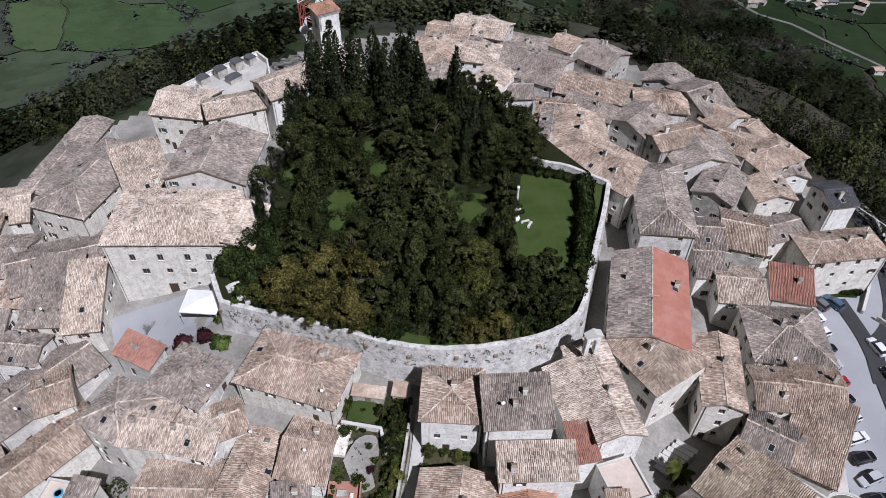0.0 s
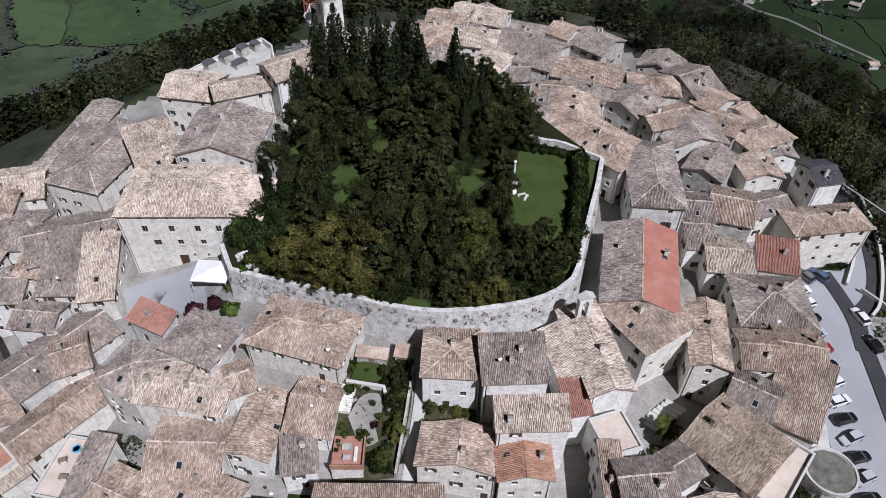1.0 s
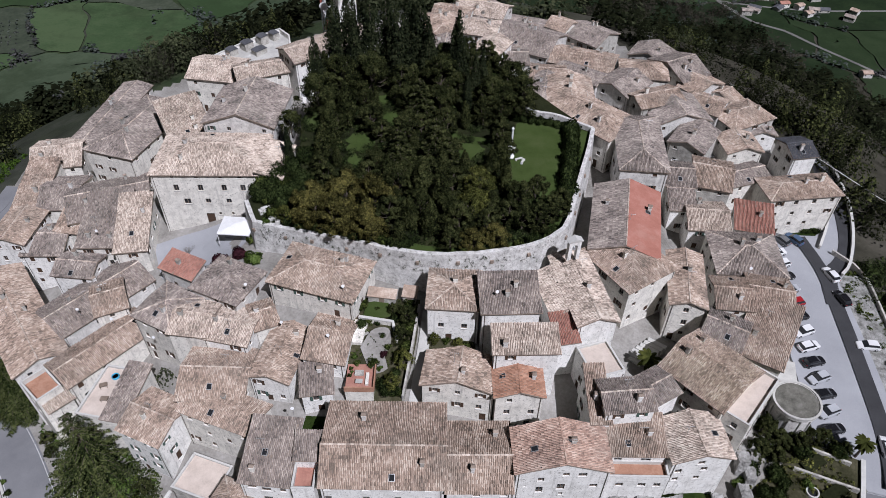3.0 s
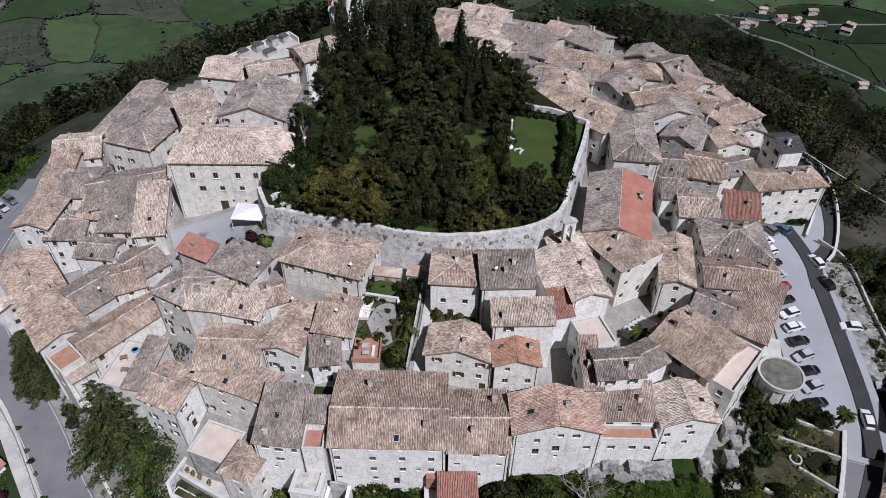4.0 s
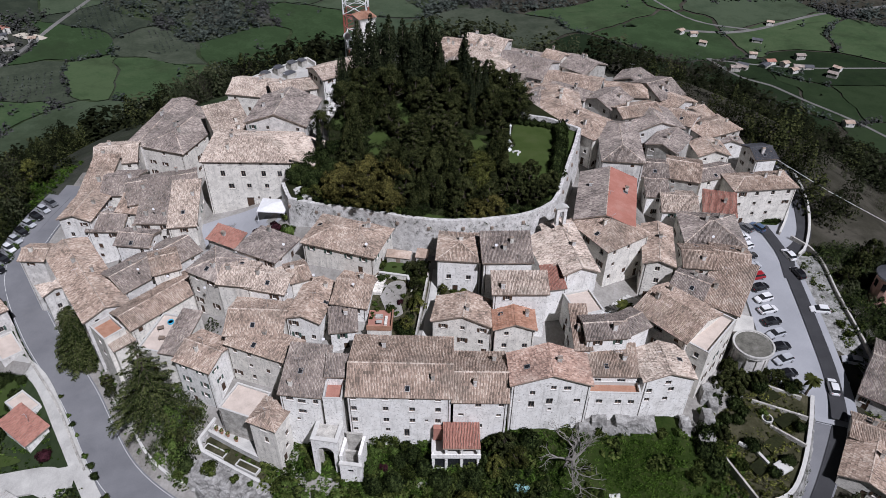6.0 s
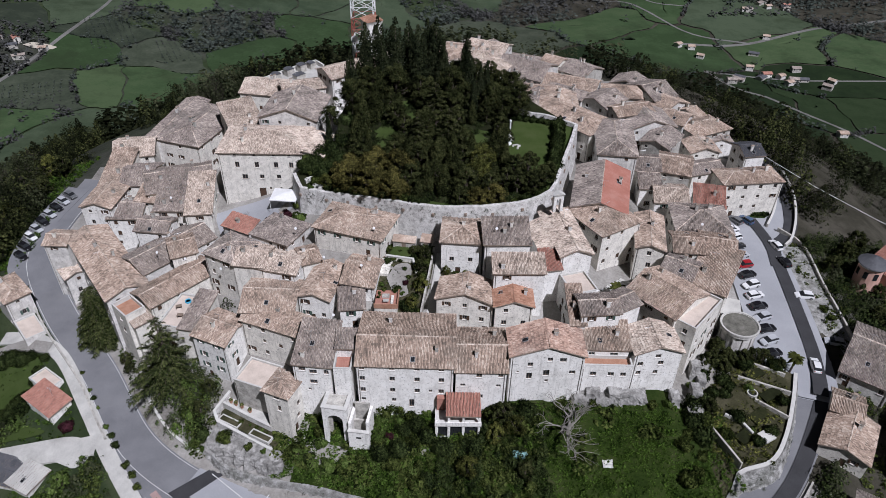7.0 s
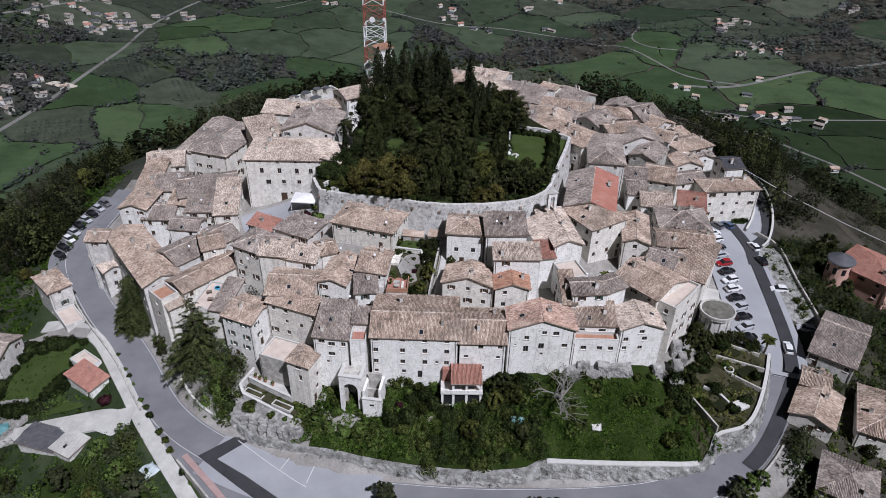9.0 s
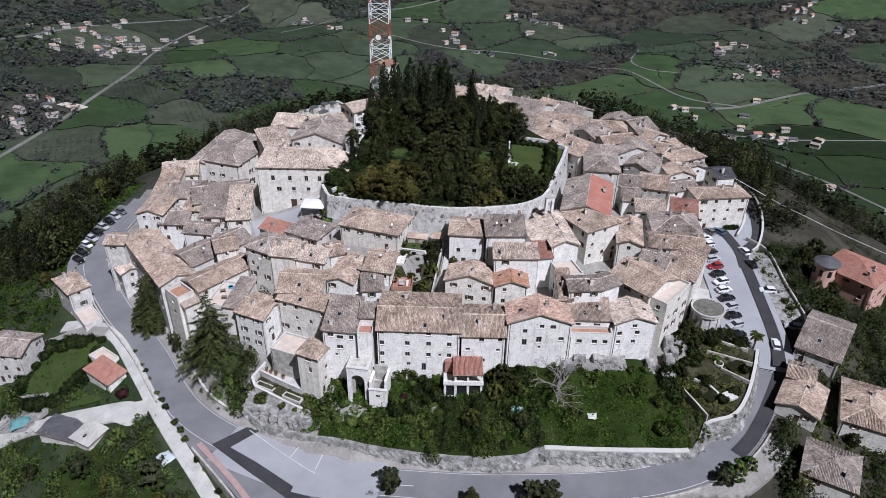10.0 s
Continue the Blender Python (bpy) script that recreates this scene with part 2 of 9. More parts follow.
def quads_mesh(name, verts, mat, faces=None):
    """A mesh of quads from arrays: verts (n, 3), faces (k, 4), or each four verts one quad."""
    verts = np.asarray(verts, dtype=np.float32)
    if faces is None:
        faces = np.arange(len(verts)).reshape(-1, 4)
    faces = np.asarray(faces, dtype=np.int32)
    me = bpy.data.meshes.new(name)
    me.vertices.add(len(verts))
    me.vertices.foreach_set("co", verts.ravel())
    me.loops.add(faces.size)
    me.loops.foreach_set("vertex_index", faces.ravel())
    me.polygons.add(len(faces))
    me.polygons.foreach_set("loop_start", np.arange(0, faces.size, 4, dtype=np.int32))
    me.materials.append(mat)
    me.update(calc_edges=True)
    return me


def child(ob, parent, label="", kind=""):
    ob.parent = parent
    return tagged(ob, label, kind=kind)


def part(name, me, parent, label="", loc=None, kind=""):
    ob = new(name, me)
    if loc is not None:
        ob.matrix_basis = loc
    return child(ob, parent, label, kind=kind)


def boxes(items):
    """Verts and faces of axis boxes (x0, y0, z0, x1, y1, z1)."""
    vs, fs = [], []
    for x0, y0, z0, x1, y1, z1 in items:
        k = len(vs)
        vs += [(x0, y0, z0), (x1, y0, z0), (x1, y1, z0), (x0, y1, z0), (x0, y0, z1), (x1, y0, z1), (x1, y1, z1), (x0, y1, z1)]
        fs += [(k, k + 3, k + 2, k + 1), (k + 4, k + 5, k + 6, k + 7), (k, k + 1, k + 5, k + 4), (k + 1, k + 2, k + 6, k + 5), (k + 2, k + 3, k + 7, k + 6), (k + 3, k, k + 4, k + 7)]
    return vs, fs


def box_mesh(name, items, mat):
    return mesh_of(name, *boxes(items), mat)


def tube(vs, fs, pts, radii, n=7):
    """Adds a tapered tube along pts to vs, fs."""
    k0 = len(vs)
    for i, (p, r) in enumerate(zip(pts, radii)):
        p = Vector(p)
        way = Vector(pts[min(i + 1, len(pts) - 1)]) - Vector(pts[max(i - 1, 0)])
        q = way.to_track_quat("Z", "Y")
        for j in range(n):
            a = 2 * math.pi * j / n
            vs.append(tuple(p + q @ Vector((r * math.cos(a), r * math.sin(a), 0))))
    for i in range(len(pts) - 1):
        for j in range(n):
            a, b = k0 + i * n + j, k0 + i * n + (j + 1) % n
            fs.append((a, b, b + n, a + n))
    fs.append(tuple(k0 + (len(pts) - 1) * n + j for j in range(n)))


def smooth01(a, b, x):
    t = np.clip((x - a) / (b - a), 0, 1)
    return t * t * (3 - 2 * t)


# ---- the hill ----
CX, CY = -5.0, 85.0
RING = [
    (73, 72, -1), (79, 90, -0.5), (80, 108, 1), (72, 128, 2), (60, 152, 1), (45, 178, -3), (15, 192, -4), (-20, 187, -3),
    (-55, 163, -3), (-84, 138, -4), (-102, 105, -6.5), (-105, 85, -9), (-104, 73, -11), (-91, 55, -11.5), (-75, 38, -12),
    (-60, 20, -13), (-44, 10, -13.6), (-28, 4, -14), (-11, 1.2, -12.6), (10.4, -0.7, -10.7), (37.3, 0.5, -8.6), (54, 7.7, -6.8), (66, 23, -4.8), (73.5, 38.8, -3.2), (74, 55, -2),
]
_an = np.array([math.atan2(y - CY, x - CX) for x, y, z in RING])
_or = np.argsort(_an)
_ra = np.array([math.hypot(x - CX, y - CY) for x, y, z in RING])[_or]
_rz = np.array([z for x, y, z in RING], dtype=float)[_or]
_an = _an[_or]
_an3 = np.concatenate([_an - 2 * math.pi, _an, _an + 2 * math.pi])
_ra3, _rz3 = np.tile(_ra, 3), np.tile(_rz, 3)


def ring_at(x, y):
    a = np.arctan2(y - CY, x - CX)
    r, z = np.interp(a, _an3, _ra3), np.interp(a, _an3, _rz3)
    east = np.clip(1 - np.abs(a + 0.3) / 0.45, 0, 1)
    return r, z, 4.5 + 8.0 * np.clip(east * 3, 0, 1)


def valley(x, y):
    r = np.hypot(x, y - 60)
    z = -138 - 0.016 * np.clip(r, 0, 1000) + 7 * np.sin(x / 150 + 1.3) * np.cos(y / 190) + 5 * np.sin(x / 77 - y / 91) + 3 * np.sin(x / 41 + 2) * np.sin(y / 53)
    far = np.clip(r - 950, 0, None)
    z = z + far * 0.16 + 40 * smooth01(0, 900, far) * np.sin(x / 330 + 0.7) * np.sin(y / 410 + x / 600)
    west = smooth01(-330, -700, x) * 60
    return z + west


def ground(x, y):
    x, y = np.asarray(x, dtype=float), np.asarray(y, dtype=float)
    r = np.hypot(x - CX, y - CY)
    rr, rz, flat = ring_at(x, y)
    inner = np.clip((rr - flat - r) / np.maximum(rr - flat - 38, 5), 0, 1)
    zin = rz + (10 - rz) * inner
    zin = zin - 2.6 * np.exp(-((x + 46) ** 2 + (y - 71) ** 2) / 150)
    d = np.clip(r - rr - 4.0, 0, None)
    v = valley(x, y)
    near = 0.3 - 0.12 * (x - CX) / np.maximum(r, 1)
    zl = rz - near * np.minimum(d, 25) - 0.58 * np.clip(d - 25, 0, None)
    zl = zl + np.clip(d / 40, 0, 1) * (2.2 * np.sin(x / 23) * np.cos(y / 19))
    k = np.clip((zl - v) / 22, -30, 30)
    zout = v + 22 * np.log1p(np.exp(k))
    return np.where(r < rr, zin, zout)


def gz(x, y):
    return float(ground(x, y))

# ---- ground sheet ----


def land_material():
    m = bpy.data.materials.new("land")
    m.use_nodes = True
    nt = m.node_tree
    nd, ln = nt.nodes.new, nt.links.new
    bs = nt.nodes["Principled BSDF"]
    bs.inputs["Roughness"].default_value, bs.inputs["Specular IOR Level"].default_value = 0.95, 0.1
    geo = nd("ShaderNodeNewGeometry")

    def ramp(fac, stops):
        r = nd("ShaderNodeValToRGB")
        el = r.color_ramp.elements
        el[0].position, el[0].color = stops[0][0], (*stops[0][1], 1)
        el[1].position, el[1].color = stops[-1][0], (*stops[-1][1], 1)
        for p, c in stops[1:-1]:
            el.new(p).color = (*c, 1)
        ln(fac, r.inputs[0])
        return r.outputs[0]

    def noise_at(scale, detail=5, rough=0.6):
        n = nd("ShaderNodeTexNoise")
        n.inputs["Scale"].default_value, n.inputs["Detail"].default_value, n.inputs["Roughness"].default_value = scale, detail, rough
        ln(geo.outputs["Position"], n.inputs["Vector"])
        return n.outputs["Fac"]

    def mixed(fac, a, b):
        x = nd("ShaderNodeMixRGB")
        ln(fac, x.inputs[0])
        for k, v in ((1, a), (2, b)):
            if isinstance(v, tuple):
                x.inputs[k].default_value = (*v, 1)
            else:
                ln(v, x.inputs[k])
        return x.outputs[0]

    # Scrub is greyed and blued, with valley haze mixed into its colour.
    scrub = ramp(noise_at(0.09, 8, 0.7), [(0.3, (0.02, 0.023, 0.016)), (0.5, (0.042, 0.045, 0.034)), (0.65, (0.066, 0.066, 0.055)), (0.8, (0.105, 0.102, 0.092))])
    meadow = ramp(noise_at(0.12, 8, 0.7), [(0.3, (0.018, 0.028, 0.012)), (0.5, (0.032, 0.046, 0.02)), (0.7, (0.055, 0.066, 0.034))])
    patch = ramp(noise_at(0.014, 4, 0.5), [(0.42, (0, 0, 0)), (0.56, (1, 1, 1))])
    brown = ramp(noise_at(0.06, 8, 0.72), [(0.3, (0.02, 0.019, 0.013)), (0.5, (0.045, 0.042, 0.031)), (0.68, (0.08, 0.073, 0.058)), (0.8, (0.13, 0.12, 0.1))])
    sep = nd("ShaderNodeSeparateXYZ")
    ln(geo.outputs["Position"], sep.inputs[0])
    east = nd("ShaderNodeMapRange")
    ln(sep.outputs[0], east.inputs[0])
    east.inputs[1].default_value, east.inputs[2].default_value = 10, 60
    col = mixed(east.outputs[0], mixed(patch, scrub, meadow), brown)
    ln(col, bs.inputs["Base Color"])
    b = nd("ShaderNodeBump")
    b.inputs["Strength"].default_value, b.inputs["Distance"].default_value = 0.6, 1.0
    ln(noise_at(0.5, 8), b.inputs["Height"])
    ln(b.outputs[0], bs.inputs["Normal"])
    return m


LAND = land_material()


def spaced(lo, hi, step, far, grow):
    mid = list(np.arange(lo, hi + 0.01, step))
    a, s = mid[0], step
    left = []
    while a > -far:
        s = min(s * grow, 26) if a > -1500 else s * 1.15
        a -= s
        left.append(a)
    b, s = mid[-1], step
    right = []
    while b < far:
        s = min(s * grow, 26) if b < 1500 else s * 1.15
        b += s
        right.append(b)
    return np.array(left[::-1] + mid + right)


def build_ground():
    xs, ys = spaced(-150, 130, 2.0, 4600, 1.1), spaced(-20, 215, 2.0, 4600, 1.1)
    X, Y = np.meshgrid(xs, ys)
    Z = ground(X, Y)
    rr, rz, flat = ring_at(X, Y)
    r = np.hypot(X - CX, Y - CY)
    Z = Z - 0.25 * ((r > rr - flat) & (r < rr + 4.5)) - 0.05
    n, m = X.shape
    v = np.stack([X, Y, Z], -1).reshape(-1, 3)
    i = np.arange(n * m).reshape(n, m)
    f = np.stack([i[:-1, :-1], i[:-1, 1:], i[1:, 1:], i[1:, :-1]], -1).reshape(-1, 4)
    me = quads_mesh("ground", v, LAND, f)
    me.materials.append(EARTH)
    c = v[f].mean(1)
    rr = ring_at(c[:, 0], c[:, 1])[0]
    town = (np.hypot(c[:, 0] - CX, c[:, 1] - CY) < rr + 3).astype(np.int32)
    me.polygons.foreach_set("material_index", town)
    me.shade_smooth()
    return tagged(new("ground", me), "hillside and valley floor with green fields and scrub", "ground", kind="structure")


build_ground()


def smooth_line(pts, step=2.0):
    """Catmull-Rom points through pts at about even steps."""
    P = [np.array(p, dtype=float) for p in pts]
    P = [2 * P[0] - P[1]] + P + [2 * P[-1] - P[-2]]
    out = []
    for a, b, c, d in zip(P, P[1:], P[2:], P[3:]):
        n = max(1, int(np.linalg.norm(c[:2] - b[:2]) / step))
        for k in range(n):
            t = k / n
            out.append(0.5 * (2 * b + (c - a) * t + (2 * a - 5 * b + 4 * c - d) * t * t + (3 * b - a - 3 * c + d) * t ** 3))
    out.append(P[-2])
    return np.array(out)


def poly_line(pts, step=1.2):
    """Points along straight stretches between pts."""
    out = []
    for a, b in zip(pts, pts[1:]):
        a, b = np.array(a, dtype=float), np.array(b, dtype=float)
        n = max(1, int(np.linalg.norm(b - a) / step))
        out += [a + (b - a) * k / n for k in range(n)]
    return np.array(out + [np.array(pts[-1], dtype=float)])


def strip(name, line, left, right, lift, mat, label, category, thick=0.25, follow=None):
    """A slab along a line: from left to right of it (metres), lifted over the line's z."""
    t = np.gradient(line[:, :2], axis=0)
    t /= np.linalg.norm(t, axis=1)[:, None]
    nrm = np.stack([-t[:, 1], t[:, 0]], 1)
    vs, fs = [], []
    for p, n in zip(line, nrm):
        for s in (left, right):
            q = p[:2] + n * s
            z = p[2] if follow is None else follow(q[0], q[1])
            vs += [(q[0], q[1], z + lift), (q[0], q[1], z + lift - thick)]
    for i in range(len(line) - 1):
        a, b = i * 4, i * 4 + 4
        fs += [(a, a + 2, b + 2, b), (a + 1, b + 1, b + 3, a + 3), (a, b, b + 1, a + 1), (a + 2, a + 3, b + 3, b + 2)]
    return tagged(new(name, mesh_of(name, vs, fs, mat)), label, category, kind="structure")


def wall_along(name, line, base, thick, mat, label, category="wall", jag=0.0, batter=0.0, cap=None):
    """An upright wall along line (x, y, top); base: depth below the top."""
    t = np.gradient(line[:, :2], axis=0)
    t /= np.linalg.norm(t, axis=1)[:, None]
    nrm = np.stack([-t[:, 1], t[:, 0]], 1)
    vs, fs = [], []
    rng = np.random.RandomState(3)
    for p, n in zip(line, nrm):
        top = p[2] + rng.uniform(-jag, jag)
        b = p[2] - base if not callable(base) else base(p[0], p[1])
        for s, z, k in ((-0.5, b, 1), (-0.5, top, 0), (0.5, top, 0), (0.5, b, 0)):
            q = p[:2] + n * s * thick - n * batter * k
            vs.append((q[0], q[1], z))
    for i in range(len(line) - 1):
        a, b = i * 4, i * 4 + 4
        fs += [(a + k, a + k + 1, b + k + 1, b + k) for k in range(3)]
    e = len(vs) - 4
    fs += [(0, 3, 2, 1), (e, e + 1, e + 2, e + 3)]
    ob = tagged(new(name, mesh_of(name, vs, fs, mat)), label, category, kind="structure")
    if cap:
        tops = line.copy()
        c = strip("coping", tops, -thick / 2 - 0.08, thick / 2 + 0.08, 0.12, cap, "", "", 0.14)
        del c["kind"]
        child(c, ob, "pale stone coping")
    return ob


# ---- roads ----
road_pts = [RING[i] for i in (10, 11, 12, 13, 14, 15, 16, 17, 18, 19, 20, 21, 22, 23, 24, 0, 1)]
ROAD = smooth_line(road_pts, 2.5)
town_road = np.array([p for p in ROAD if not (p[0] > 60 and 36 < p[1] < 95)])
strip("road", np.array([p for p in town_road if p[1] < 40 or p[0] < 0]), -3.6, 3.6, 0.06, ASPHALT, "pale grey asphalt road round the hill town", "road", 0.3)
park_line = smooth_line([(62.5, 30, -3.75), (64, 36, -3.2), (65, 45, -2.6), (66, 58, -1.9), (66.5, 72, -1.05), (67, 86, -0.6)], 3)
strip("car_park", park_line, -12.0, 2.6, 0.1, PALE_ROAD, "pale grey asphalt car park beside the road", "car park", 0.4)
# pale forecourt where the road bends round the end house, with a dark band of newer asphalt
COURT = [(66, 90), (70, 80), (72, 72), (79, 72.5), (82.5, 76.2), (86.4, 84), (89.2, 93), (90.6, 101.5), (90.5, 108), (88, 114), (80, 118), (75, 108), (76, 96)]


def court_z(x, y):
    return -1.0 + (y - 72) * 0.033


n_ = len(COURT)
me = mesh_of("forecourt", [(x, y, court_z(x, y)) for x, y in COURT] + [(x, y, court_z(x, y) - 6) for x, y in COURT], [tuple(range(n_))] + [(i, i + n_, (i + 1) % n_ + n_, (i + 1) % n_) for i in range(n_)], PALE_ROAD)
tagged(new("forecourt_east", me), "pale paved forecourt where the road bends round the end house", "pavement", kind="structure")
LOOP = smooth_line([(75.6, 66, -1.2), (77.0, 73, -0.9), (81.3, 77.4, -0.8), (84.6, 83, -0.6), (87.3, 92.8, -0.25), (88.2, 99.8, 0), (88, 106, 0.15), (84, 113, 0.4)], 1.5)
strip("slip_road", LOOP, -1.5, 1.7, 0.12, ASPHALT_DARK, "dark newer asphalt bending round the end house", "road", 0.1)
LANE = smooth_line([(-103, 50, -12), (-94, 47.5, -12), (-84.6, 41.7, -12.5), (-74, 29.1, -13.6), (-65.4, 18.3, -14.6), (-58, 9.9, -15.6), (-50, 1.2, -16.5), (-42, -8, -17.3)], 2.5)
strip("lane", LANE, -1.45, 1.45, 0.35, CONCRETE, "pale concrete lane running below the road", "lane", 1.5, gz)
side = smooth_line([(-122, 14, -18), (-105, 18.5, -17.2), (-89, 20, -16.2), (-79.7, 19.5, -15.1), (-68, 20, -14.2)], 3)
strip("side_lane", side, -1.9, 1.9, 0.4, CONCRETE, "pale gravel side lane", "lane", 1.5, gz)
path_l = smooth_line([(-122, 53, -14), (-108, 46, -13), (-97, 46.5, -12.2), (-88, 44, -12.2)], 3)
strip("garden_path", path_l, -1.2, 1.2, 0.4, EARTH, "narrow pale path between the gardens", "path", 1.5, gz)

BRANCH = smooth_line([(-75, 38, -12), (-65.5, 25.5, -12.8), (-51.9, 11.2, -13.4), (-40.9, 1.6, -13.8), (-34, -6, -14.2), (-26, -17, -14.8)], 2)
strip("branch_road", BRANCH, -3.8, 3.6, 0.07, ASPHALT, "grey asphalt road leaving the town downhill", "road", 3)

# ---- park on its walled terrace ----
PARK = [(-37.2, 74.6, 15.9), (-35.6, 71.2, 15.5), (-34.7, 69.4, 15.4), (-28.6, 67.5, 15.6), (-23.5, 65.8, 16.1), (-19, 64.2, 16.6), (-15, 62.6, 17.1), (-10.9, 60.9, 17.7), (-6.7, 59.3, 18.2), (-2.6, 58.4, 18.5), (0.5, 58, 18.8), (5.5, 58.4, 18.9), (9.7, 59.1, 18.95), (13.8, 60.1, 19.1), (17.8, 61.9, 19.3), (20.2, 64, 19.5), (21.4, 66.5, 19.6), (23, 72, 19.7), (25, 78.8, 19.9), (27.3, 86, 20.2), (29.3, 93.5, 20.4)]
PARK_BACK = [(16, 100.5, 20.8), (10, 120, 19.5), (-8, 128, 19), (-21, 122, 19), (-27, 110, 19), (-30, 96, 19), (-28, 82, 18.9)]
wall_line = smooth_line(PARK, 1.6)


def park_z(x, y):
    drop = float(np.interp(x, [-36, -28, -16, -6, 2], [3.3, 3.0, 1.6, 0.6, 0.2])) * min(1, max(0, (88 - y) / 16))
    return 17.5 + 0.045 * (y - 55) + 0.2 * math.sin(x / 7) * math.cos(y / 6) - drop


def park_front(x):
    """Where the front wall of the park runs."""
    return float(np.interp(x, [p[0] for p in PARK[2:17]], [p[1] for p in PARK[2:17]]))


wall_along("park_wall", wall_line, lambda x, y: gz(x, y) - 1.5, 0.8, STONE, "old rubble stone retaining wall of the hilltop park", jag=0.12, batter=0.7)
wall_ob = scene.objects["park_wall"]
for k, p in enumerate(wall_line[3:-2:3]):
    q = wall_line[4 + 3 * k]
    t = (q - p)[:2] / np.linalg.norm((q - p)[:2])
    hole = part("loophole", box_mesh("loophole", [(-0.28, -0.35, -0.3, 0.28, 0.05, 0.3)], BED), wall_ob, "dark square drain hole")
    hole.matrix_basis = pose(p[0] + t[1] * 0.47, p[1] - t[0] * 0.47, p[2] - 1.7 - 0.25 * (k % 2), 0, 0, math.degrees(math.atan2(t[1], t[0])))
wall_line_z = lambda x: float(np.interp(x, [p[0] for p in PARK[2:17]], [p[2] for p in PARK[2:17]]))
back_line = smooth_line([(29.3, 93.5, 20.4), (23, 97.5, 20.6), (16, 100.5, 20.8), (13, 110, 20.6)], 1.6)
wall_along("park_wall_back", back_line, 7, 0.6, STONE, "rubble stone wall closing the park lawn", jag=0.1)


def build_park():
    poly = [(x, y) for x, y, z in smooth_line(PARK, 2.5)] + [(x, y) for x, y, z in PARK_BACK]
    bm = bmesh.new()
    vs = [bm.verts.new((x, y, park_z(x, y))) for x, y in poly]
    bm.faces.new(vs)
    bmesh.ops.triangulate(bm, faces=bm.faces[:])
    for _ in range(3):
        long_e = [e for e in bm.edges if e.calc_length() > 4]
        if long_e:
            bmesh.ops.subdivide_edges(bm, edges=long_e, cuts=1)
    bmesh.ops.triangulate(bm, faces=bm.faces[:])
    for v in bm.verts:
        v.co.z = park_z(v.co.x, v.co.y)
    r = bmesh.ops.extrude_edge_only(bm, edges=[e for e in bm.edges if e.is_boundary])
    for v in r["geom"]:
        if isinstance(v, bmesh.types.BMVert):
            v.co.z -= 9
    me = bpy.data.meshes.new("park_ground")
    bm.to_mesh(me)
    bm.free()
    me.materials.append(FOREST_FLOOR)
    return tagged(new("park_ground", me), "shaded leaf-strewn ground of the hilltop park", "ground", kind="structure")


build_park()

# ---- garden terrace below the front houses ----
FRONT = smooth_line([(-44.5, 17.5, -11.4), (-40.4, 14.6, -11.9), (-31, 12.2, -11.8), (-24.2, 10.9, -11.4), (-16.9, 8.8, -10.8), (-7.5, 6.5, -9.8), (1.6, 5.2, -9), (8.2, 4.6, -8.2), (13.8, 5.0, -7.4), (16.2, 5.8, -6.4), (26.4, 5.5, -6.0), (36.8, 5.3, -5.5), (47, 6.8, -6.1), (49.5, 10.5, -3.2), (55.6, 12.6, -2.4), (60, 18, -2.3), (64.5, 26.5, -2.3), (67.6, 33.5, -2.4)], 1.6)
wall_along("garden_wall", FRONT, 5.5, 0.7, RUBBLE, "rubble stone retaining wall along the road", jag=0.1, batter=1.9)



def build_bank():
    """Rough rubble facing in front of the garden wall, pushed in and out by noise."""
    line = smooth_line(FRONT[::2], 0.55)
    t = np.gradient(line[:, :2], axis=0)
    t /= np.linalg.norm(t, axis=1)[:, None]
    vs, fs, rows = [], [], 13
    for p, d in zip(line, t):
        for k in range(rows):
            u = k / (rows - 1)
            out = 0.45 + 1.95 * u
            x, y, z = p[0] + d[1] * out, p[1] - d[0] * out, p[2] - 0.05 - 5.5 * u
            q = noise.noise((x * 1.1, y * 1.1, z * 1.3)) * 0.3 + abs(noise.noise((x * 2.6, y * 2.6, z * 3.0))) * 0.45 - 0.12
            q *= min(1, 4 * u + 0.15)
            vs.append((x + d[1] * q, y - d[0] * q, z + 0.12 * q))
    for i in range(len(line) - 1):
        for k in range(rows - 1):
            a = i * rows + k
            fs.append((a, a + 1, a + rows + 1, a + rows))
    return tagged(new("rubble_bank", mesh_of("rubble_bank", vs, fs, RUBBLE)), "rough grey rubble facing of the roadside bank", "bank", kind="structure")


build_bank()


def garden_back(x):
    """Height of the garden where it meets the houses."""
    return float(np.interp(x, [-22, -8, 8, 18, 24, 43, 47], [-5.8, -4.8, -3.2, -0.9, 0.2, 0.0, -1.5]))


def garden_level(p, t, x, y):
    """Height of the garden at the share t of the way from the roadside point p to the houses."""
    z = p[2] - 0.35 + (garden_back(p[0]) - p[2]) * min(1, t * 1.9) ** 0.8
    return max(z, gz(x, y) + 0.2) if 0.25 < t and p[0] < 18 else z


